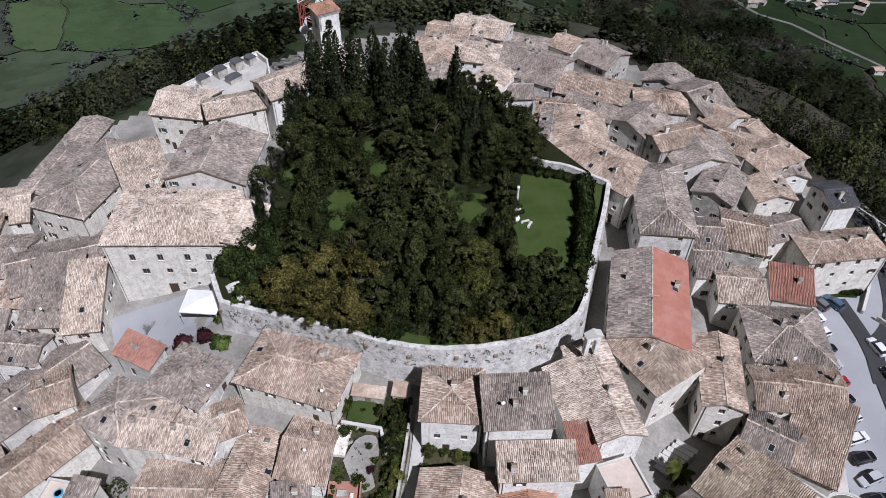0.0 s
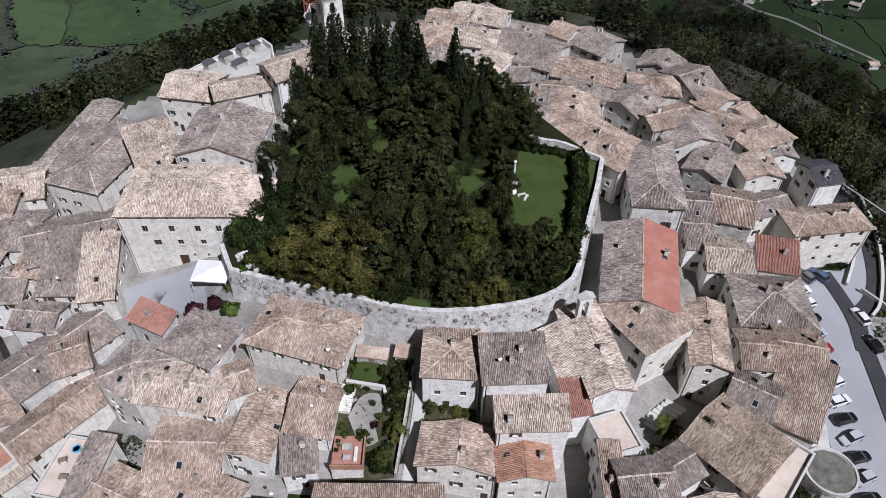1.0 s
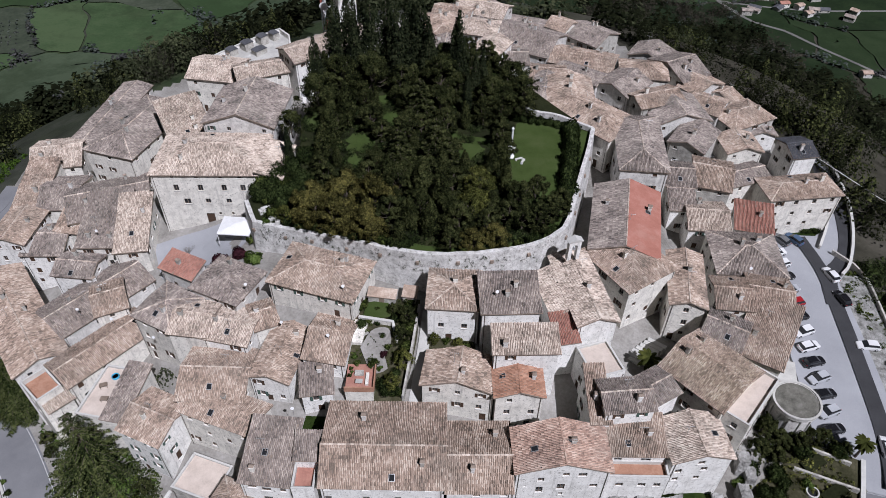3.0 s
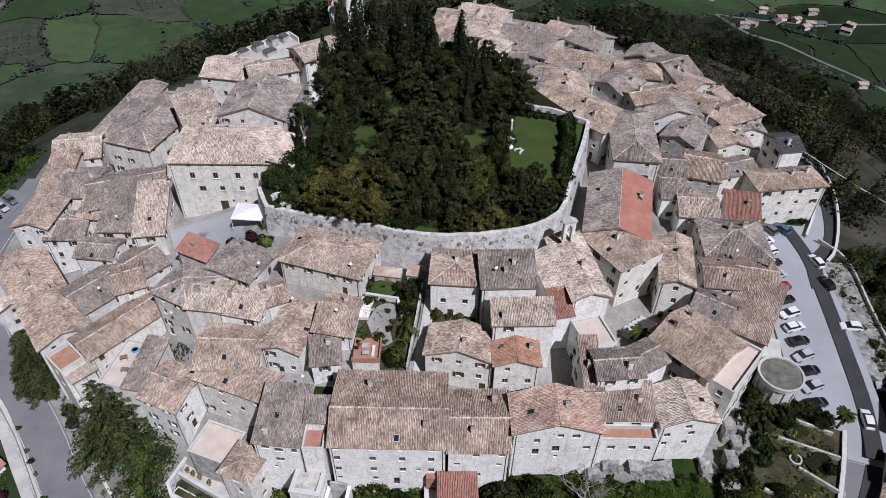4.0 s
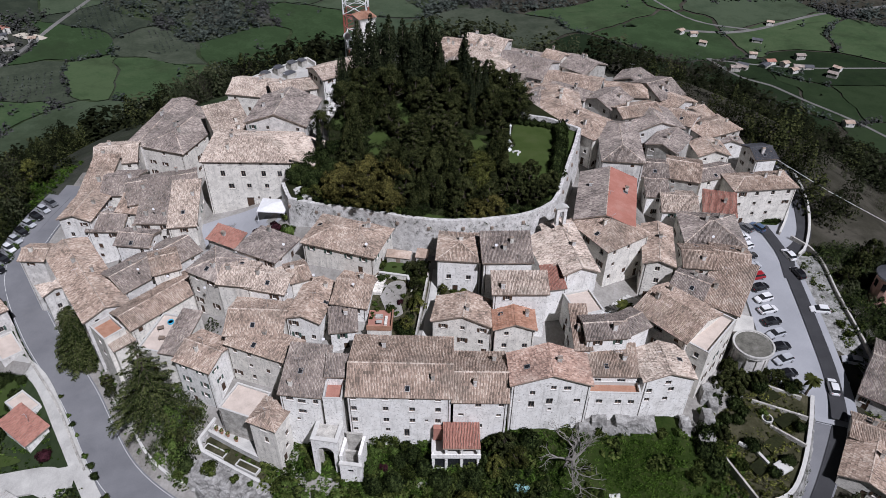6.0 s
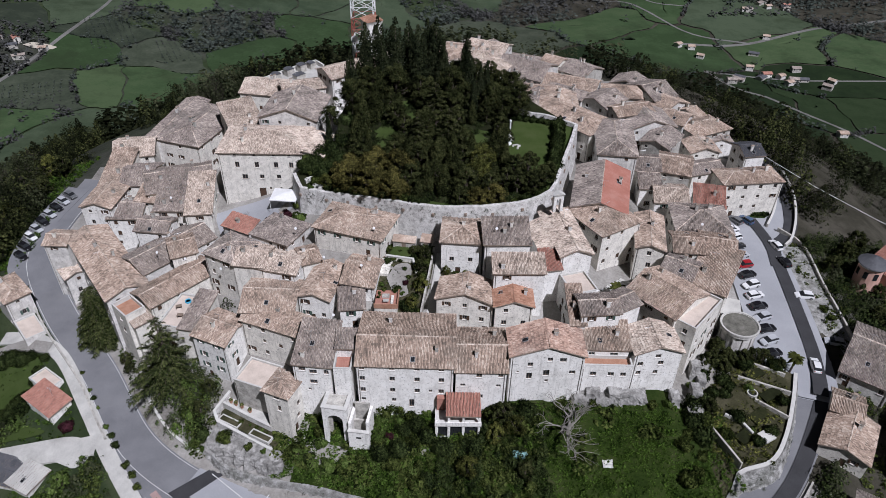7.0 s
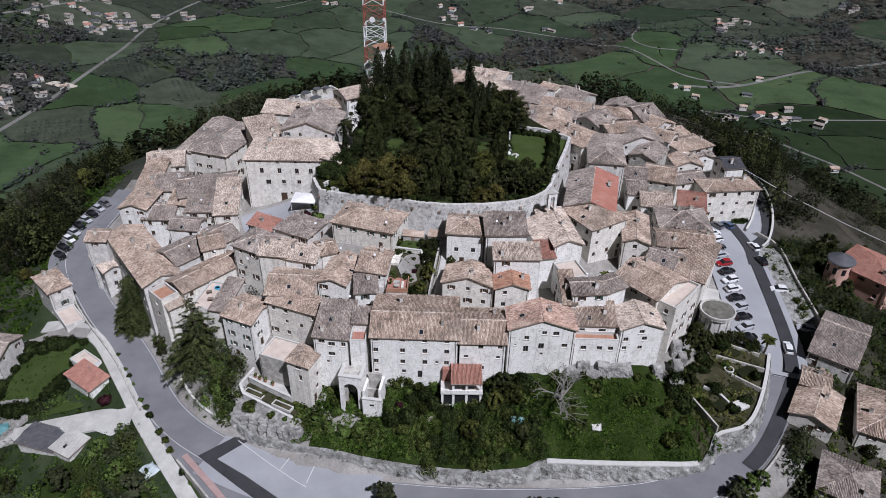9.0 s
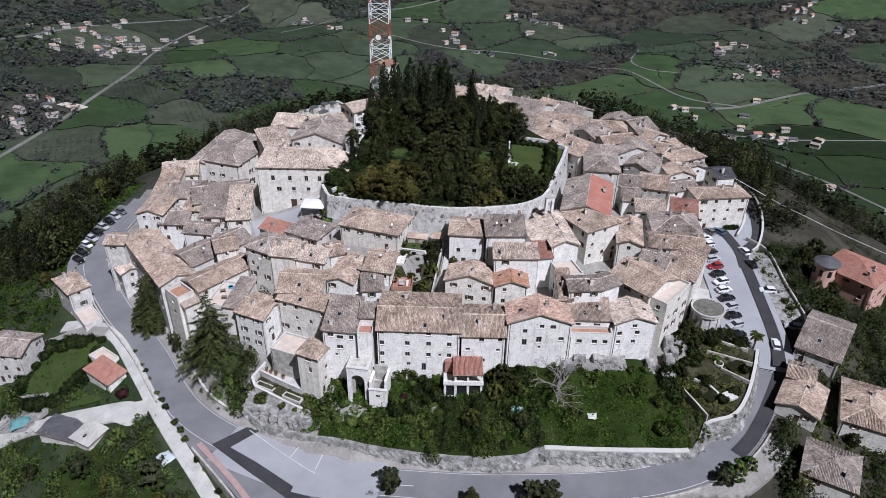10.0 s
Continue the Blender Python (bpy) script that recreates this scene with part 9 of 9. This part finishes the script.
tagged(new("garden_lawn", me), "small green lawn in a lower garden", "lawn", kind="structure")
for k in range(11):
    t = k / 10
    x, y = -93.5 + 3.5 * t, 25.5 + 7 * t
    plant(BUSHES[2], x, y, gz(x, y), 1.0, gr, 1.2)
plant(BUSHES[3], -75.8, 24.6, gz(-75.8, 24.6), 1.5, gr)
weeds("rough_grass", 2600, -120, -48, -8, 46, lambda x, y: gz(x, y), LEAVES["weed"], "rough grass in the lower gardens", 8, 0.8, lambda x, y: np.hypot(LANE[:, 0] - x, LANE[:, 1] - y).min() > 2.6 and np.hypot(ROAD[:, 0] - x, ROAD[:, 1] - y).min() > 4.6 and np.hypot(side[:, 0] - x, side[:, 1] - y).min() > 3)
for q in poly_line([(x, y, 0) for x, y in lawn_w + lawn_w[:1]], 2.3):
    plant(BUSHES[2], q[0] + gr.uniform(-0.5, 0.5), q[1] + gr.uniform(-0.5, 0.5), gz(q[0], q[1]), gr.uniform(0.8, 1.5), gr, gr.uniform(1.0, 1.4))
# trees on the outer verge of the front road
def verge_z(x):
    return float(np.interp(x, [-28, -11, 10, 37, 54, 70], [-15, -13.6, -11.9, -9.8, -8.2, -6.5]))


for k in range(17):
    x = 20 + 2.15 * k
    plant(BARE[2 if k % 3 else 1], x, -4.6 + 0.02 * max(0, x - 30) ** 1.6 * 0.3, verge_z(x) - 0.4, gr.uniform(0.85, 1.15), gr)
plant(CEDARS[1], 3.2, -4.6, verge_z(3), 0.42, gr)
for x, y, p, s in ((14.2, -4.6, BRIGHT[1], 1.15), (17.2, -4.4, BRIGHT[1], 1.2), (-12.5, 0.6, BRIGHT[1], 1.0), (-16, -1.4, BARE[2], 1.0), (-5.5, -4.2, BARE[2], 1.1), (-2.5, -4.6, BARE[2], 1.0), (53.5, 1.5, BRIGHT[0], 1.0), (51, 0, BRIGHT[1], 0.8), (56.5, 3.2, BRIGHT[0], 0.8), (65, -1, OAKS[0], 0.6)):
    plant(p, x, y, verge_z(x) - 0.3, s, gr)
for x, y, p, s in ((-42, 19, BUSHES[0], 1.3), (-47.5, 21.5, BUSHES[2], 1.5), (-50, 24, BUSHES[2], 1.5), (-48.5, 19.5, BUSHES[1], 1.2), (-46.5, 25, BUSHES[0], 1.6), (-49, 28, OAKS[2], 0.6), (-47, 30, OAKS[0], 0.5), (-46.2, 18.2, BUSHES[1], 0.9), (-37.5, 17.3, BUSHES[0], 0.7), (-34.5, 16.5, BUSHES[1], 0.6)):
    plant(p, x, y, -11.5 if x < -45 else -9.2, s, gr)
for x, y, s in ((-48.6, 25, 0.6), (-47.2, 28.6, 0.6), (-69, 39.5, 0.5), (-67.5, 37.2, 0.45)):
    plant(OAKS[2], x, y, gz(x, y), s, gr)
for x, y, s in ((82, 78, 0.8), (84.8, 70, 0.8), (84.5, 63, 0.75), (85, 55, 0.8), (84.6, 49, 0.7)):
    plant(BARE[1], x, y, -2.5, s * 1.2, gr)
for x, y in ((84.5, 66), (85, 60), (84.8, 52), (85.5, 45), (81, 52.5), (81.5, 50)):
    plant(BUSHES[gr.choice([0, 2])], x, y, -2.6, 0.9, gr)

# ---- satellite dishes on the roofs ----
for x, y, z in ((-33, 54, 14.5), (-26.5, 48.5, 11.5), (-18.5, 45.5, 12), (-57, 52.5, 7), (-64, 55, 6.5), (-47.5, 47, 9), (8, 48, 20), (36, 60, 16), (-22.5, 33.5, 9.5), (52.5, 60, 14), (-66, 72, 9.5), (-16.5, 52, 16.5)):
    ds = tagged(new("satellite_dish"), "small white satellite dish on a roof", "satellite dish", "satellite dishes")
    ds.matrix_basis = pose(x, y, z, 0, 0, gr.uniform(-20, 20))
    vs, fs = [], []
    tube(vs, fs, [(0, 0, -1.2), (0, 0, 0.5)], [0.03, 0.03], 6)
    part("pole", mesh_of("pole", vs, fs, METAL), ds)
    vs, fs = [], []
    tube(vs, fs, [(0, -0.02, 0.5), (0, -0.06, 0.52), (0, -0.14, 0.55)], [0.06, 0.2, 0.28], 14)
    part("bowl", mesh_of("bowl", vs, fs, STEEL_W), ds)

# terrace furniture on the flat roof, seen from above
for x, y, r in ((-55.4, 41.2, 20), (-54.3, 38.6, 0)):
    tb = tagged(new("terrace_table"), "small garden table on the roof terrace", "table", "terrace tables")
    tb.matrix_basis = pose(x, y, 3.5, 0, 0, r)
    part("tabletop", box_mesh("tabletop", [(-0.6, -0.4, 0.7, 0.6, 0.4, 0.75)], FRAME), tb)
    for sx in (-0.5, 0.5):
        for sy in (-0.3, 0.3):
            part("leg", box_mesh("leg", [(sx - 0.03, sy - 0.03, 0, sx + 0.03, sy + 0.03, 0.7)], FRAME), tb)
pool = tagged(new("paddling_pool"), "bright blue round paddling pool on the roof terrace", "pool")
pool.matrix_basis = pose(-54.2, 43.2, 3.5) @ Matrix.Diagonal((0.62, 0.62, 0.8, 1))
BLUE = material("blue_plastic", [(0.05, 0.3, 0.5), (0.08, 0.4, 0.6)], 1, 5, 0.4, 0)
part("ring", lathe("ring", [(0.95, 0), (1.05, 0.3), (0.95, 0.55), (0.8, 0.5), (0.78, 0.3)], BLUE, 20), pool)
part("water", lathe("water", [(0.78, 0.26), (0.78, 0.3)], BLUE, 20), pool)
for x, y in ((11.6, 13.8), (12.9, 13.5)):
    bag = tagged(new("sack"), "pale turquoise builder's sack among the bushes", "sack", "builder's sacks")
    bag.location = (x, y, garden_z(x, y))
    part("bag", lathe("bag", [(0.6, 0), (0.75, 0.5), (0.65, 1.0), (0.3, 1.15)], material("turquoise_sheet", [(0.2, 0.4, 0.42), (0.35, 0.55, 0.56)], 1, 5, 0.6, 0.3), 9), bag)

# planting round the houses beyond the east road
east_homes = [(84, 37.3, 10), (71.9, 19, 7), (74, 25.4, 5), (75.2, 7.6, 8), (84.6, 17.5, 9), (102.4, 62.8, 10)]
east_shrubs, east_dull = [], []
for _ in range(2800):
    x, y = gr.uniform(62, 130), gr.uniform(-14, 78)
    rr_, rz_, fl_ = ring_at(np.array(x), np.array(y))
    if math.hypot(x - CX, y - CY) < float(rr_) + 6.5 or x < 84 and y > 34 or any(math.hypot(x - a, y - b) < r for a, b, r in east_homes):
        continue
    h = gr.uniform(1.5, 4.2)
    gr.choice([east_shrubs, east_shrubs, east_dull]).append((x, y, gz(x, y) - 0.3, h, h * gr.uniform(0.4, 0.6)))
woods("east_shrubs", east_shrubs, LEAVES["ivy"], "dark evergreen shrubs between the houses on the slope", 130, 34, 0.12)
woods("east_scrub", east_dull, LEAVES["olive"], "dull green scrub between the houses on the slope", 130, 35, 0.11)
for x, y, s_ in ((88, 66, 0.8), (93, 71, 0.9), (95, 58, 0.7), (91, 50, 0.8), (97, 75, 1.0), (105, 72, 1.0), (68, 4, 0.6), (80, 11, 0.5)):
    plant(OAKS[2], x, y, gz(x, y) - 0.3, s_, gr)
weeds("east_grass", 3000, 72, 128, -6, 78, lambda x, y: gz(x, y), LEAVES["hedge"], "rough grass and ivy on the east slope", 9, 1.2, lambda x, y: math.hypot(x - CX, y - CY) > float(ring_at(np.array(x), np.array(y))[0]) + 6)

# pale coping along the front wall, plants growing out of the bank
cop = np.array([p for p in FRONT if 16.5 < p[0] < 46.5])
cop_e = np.array([p for p in FRONT if p[0] > 48.6])
strip("wall_coping_east", cop_e, -0.35, 0.35, 0.25, SILL, "pale coping of the wall along the bend", "wall", 0.3)
strip("wall_coping", cop, -0.5, 0.5, 0.22, SILL, "pale coping along the garden wall", "wall", 0.3)
rng_b = np.random.RandomState(77)
bank = []
for _ in range(170):
    p = FRONT[rng_b.randint(4, len(FRONT) - 8)]
    t = rng_b.uniform(0, 1)
    h = rng_b.uniform(0.3, 0.9)
    bank.append((p[0] + rng_b.normal(0, 0.6), p[1] - 0.5 - 1.9 * t, p[2] - 0.3 - 5.0 * t, h, h * 0.6))
woods("bank_weeds", bank, LEAVES["olive"], "dry tufts growing out of the roadside bank", 30, 36, 0.16)

# trees on the grassy slope below the western bend
for x, y, p, s in ((-112, 62, BARE[0], 0.75), (-118, 70, OAKS[1], 0.6), (-124, 80, BARE[0], 0.8), (-121, 92, OAKS[0], 0.9), (-117, 103, OAKS[2], 1.0), (-128, 98, BARE[0], 0.8), (-126, 66, BUSHES[0], 1.6), (-119, 58, BUSHES[2], 1.5), (-122, 74, BUSHES[0], 1.3), (-131, 86, OAKS[1], 0.8), (-115, 112, OAKS[2], 1.1), (-122, 116, OAKS[0], 1.0)):
    plant(p, x, y, gz(x, y) - 0.3, s, gr)
weeds("slope_grass", 3500, -150, -108, 50, 120, lambda x, y: gz(x, y), LEAVES["weed"], "rough grass on the western slope", 41, 1.2)

# terrace with red paving behind the front houses
rt = tagged(new("roof_terrace"), "small terrace paved with red tiles among the courtyards", "terrace")
rt.location = (-13.2, 40.7, 6.2)
part("base", box_mesh("base", [(-2.2, -2.5, -4, 2.2, 2.5, 1.75)], WALLS["cream"]), rt)
part("paving", box_mesh("paving", [(-2.2, -2.5, 1.75, 2.2, 2.5, 1.82)], TILE_RED), rt)
part("parapet", box_mesh("parapet", [(-2.3, -2.6, 1.5, 2.3, -2.4, 2.6)], TILE_ORANGE), rt)
part("parapet", box_mesh("parapet", [(2.2, -2.4, 1.5, 2.4, 2.5, 2.6)], TILE_ORANGE), rt)
part("planter", box_mesh("planter", [(-0.9, 0.2, 1.82, 0.5, 1.1, 2.2)], WALLS["stone"]), rt, "low stone raised planter")
part("bench", box_mesh("bench", [(0.9, -1.6, 1.82, 1.4, 0.6, 2.25)], WALLS["cream"]), rt, "pale built-in bench")
part("table", box_mesh("table", [(-0.6, -1.6, 2.42, 0.5, -0.8, 2.48), (-0.1, -1.25, 1.82, 0.0, -1.15, 2.42)], CONCRETE), rt, "pale stone table")
for u, v in ((-1.6, 1.6), (-1.4, 0.9), (-1.7, 0.1), (1.5, 1.9), (0.2, 0.6)):
    plant(BUSHES[gr.choice([0, 1])], -13.2 + u, 40.7 + v, 8.0, 0.3, gr)

# rubble, sheets and a covered trailer in the yards below the road
for x, y, r, m, lab in ((-100, 21.5, 30, "turquoise_cover", "turquoise plastic sheet over a heap in the yard"), (-60.4, 6.9, 55, "pale_cover", "pale blue tarpaulin over a trailer beside the lane")):
    tp = tagged(new("tarpaulin"), lab, "tarpaulin")
    tp.matrix_basis = pose(x, y, gz(x, y) + 0.7, 0, 0, r)
    col_ = [(0.07, 0.19, 0.2), (0.14, 0.28, 0.29)] if m == "turquoise_cover" else [(0.4, 0.45, 0.48), (0.55, 0.6, 0.62)]
    vs, fs = [], []
    for i in range(9):
        for j in range(7):
            u, v = i / 8 * 2 - 1, j / 6 * 2 - 1
            vs.append((u * 2.4, v * 1.5, 1.3 * max(0, 1 - u * u) ** 0.5 * max(0, 1 - v * v) ** 0.4 + 0.25 * noise.noise((i * 0.7 + x, j * 0.9, 1))))
    fs = [(i * 7 + j, (i + 1) * 7 + j, (i + 1) * 7 + j + 1, i * 7 + j + 1) for i in range(8) for j in range(6)]
    part("sheet", mesh_of("sheet", vs, fs, material(m, col_, 1, 5, 0.5, 0.2)), tp)
yard = [(-106, 30), (-97, 29), (-94, 23), (-98, 19), (-108, 21)]
tagged(new("rubble_yard", mesh_of("rubble_yard", [(x, y, gz(x, y) + 0.4) for x, y in yard], [tuple(range(5))], EARTH)), "pale earth yard with builders' rubble", "yard", kind="structure")
rb = random.Random(5)
vs, fs = [], []
for _ in range(260):
    x, y = rb.uniform(-107, -95), rb.uniform(20, 29.5)
    if not inside(x, y, yard):
        continue
    s = rb.uniform(0.12, 0.5)
    k = len(vs)
    a = rb.uniform(0, 3)
    z = gz(x, y) + 0.4
    for dz in (-0.1, s):
        for q in range(4):
            vs.append((x + s * math.cos(a + q * 1.57) * rb.uniform(0.6, 1.1), y + s * math.sin(a + q * 1.57) * rb.uniform(0.6, 1.1), z + dz * rb.uniform(0.6, 1)))
    fs += [(k + 4, k + 5, k + 6, k + 7)] + [(k + q, k + (q + 1) % 4, k + 4 + (q + 1) % 4, k + 4 + q) for q in range(4)]
tagged(new("rubble", mesh_of("rubble", vs, fs, ROCK)), "broken stones and rubble in the yard", "rubble", kind="stuff")

weeds("courtyard_weeds", 90, -15, -5, 43, 55, lambda x, y: gz(x, y) + 0.4, LEAVES["hedge"], "grass and ivy in the courtyard garden", 42, 0.55)

# small yard with a palm among the eastern houses
yp = copy_thing(palm, Matrix.Translation((33.0, 44.5, gz(33, 44.5))))
yp.scale = (1.2, 1.2, 1.0)
for k in range(7):
    st_ = (31.5 + 0.75 * k, 46.8 + 0.5 * k)
    tagged(new("stone_step", box_mesh("stone_step", [(-1.6, -0.4, -0.6, 1.6, 0.4, 0.15 + 0.17 * k)], CONCRETE)), "worn pale stone step in the small yard", "step", "yard steps").matrix_basis = pose(st_[0], st_[1], gz(*st_), 0, 0, -35)

# walls and steps within the courtyard garden
wall_along("courtyard_wall", poly_line([(-14.2, 50.5, gz(-14, 50) + 1.3), (-8.5, 49.5, gz(-8, 49) + 1.3), (-7.6, 46, gz(-7, 46) + 1.2)], 1.2), 1.6, 0.35, WALLS["cream"], "low pale garden wall in the courtyard", cap=SILL)
for k in range(6):
    tagged(new("stone_step", box_mesh("stone_step", [(-1.1, -0.35, -0.4, 1.1, 0.35, 0.5 + 0.18 * k)], WALLS["cream"])), "pale plastered step beside the courtyard house", "step", "courtyard steps").matrix_basis = pose(-14.4 + 0.12 * k, 46.5 + 0.66 * k, gz(-14.4, 46.5) + 0.3, 0, 0, -8)

# dug beds between the vegetable plots
for x, y, w_, d_, r in ((53, 18, 4.5, 2.2, 35), (56.5, 22.5, 4, 2, 35), (60.5, 27.5, 4.5, 2, 30), (53.5, 25.5, 3.5, 2.4, 20), (59, 32.5, 4, 1.8, 25)):
    bd = tagged(new("vegetable_bed", box_mesh("vegetable_bed", [(-w_ / 2, -d_ / 2, -1.2, w_ / 2, d_ / 2, 0.12)], FOREST_FLOOR)), "dug earth bed in the sloping vegetable garden", "garden bed", "vegetable beds")
    bd.matrix_basis = pose(x, y, -2.4 + (y - 10) * 0.03, 0, 0, r)

# pale sheet and planks lying in the plots
for x, y, w_, d_, r, lab in ((56.3, 17.6, 2.6, 2.2, 30, "pale plastic sheet weighted down in the vegetable plot"), (53.4, 19.4, 0.5, 2.8, 30, "pale plank lying between the vegetable beds"), (51.2, 21.5, 0.45, 2.4, 55, "pale plank lying between the vegetable beds")):
    sh = tagged(new("garden_sheet" if w_ > 1 else "plank", box_mesh("garden_sheet", [(-w_ / 2, -d_ / 2, -0.3, w_ / 2, d_ / 2, 0.22), (-w_ / 2 + 0.1, -d_ / 2 + 0.1, 0.22, w_ / 2 - 0.1, d_ / 2 - 0.1, 0.28)], SILL)), lab, "sheet" if w_ > 1 else "plank")
    sh.matrix_basis = pose(x, y, -2.1 + (y - 10) * 0.03, 4, 3, r)

# shrubs between the lane and the road
for k in range(13):
    q = LANE[int((0.36 + 0.045 * k) * (len(LANE) - 1))]
    plant(gr.choice([BUSHES[1], BUSHES[0], BUSHES[2]]), q[0] + 1.2 + gr.uniform(-0.2, 0.2), q[1] + 1.3, gz(q[0] + 1.2, q[1] + 1.3), gr.uniform(0.4, 0.75), gr)

# prototypes have been copied: take the originals away
for ob in [o for o in scene.objects if o.parent is None and o.location.z == -600]:
    for o in (*ob.children_recursive, ob):
        bpy.data.objects.remove(o)
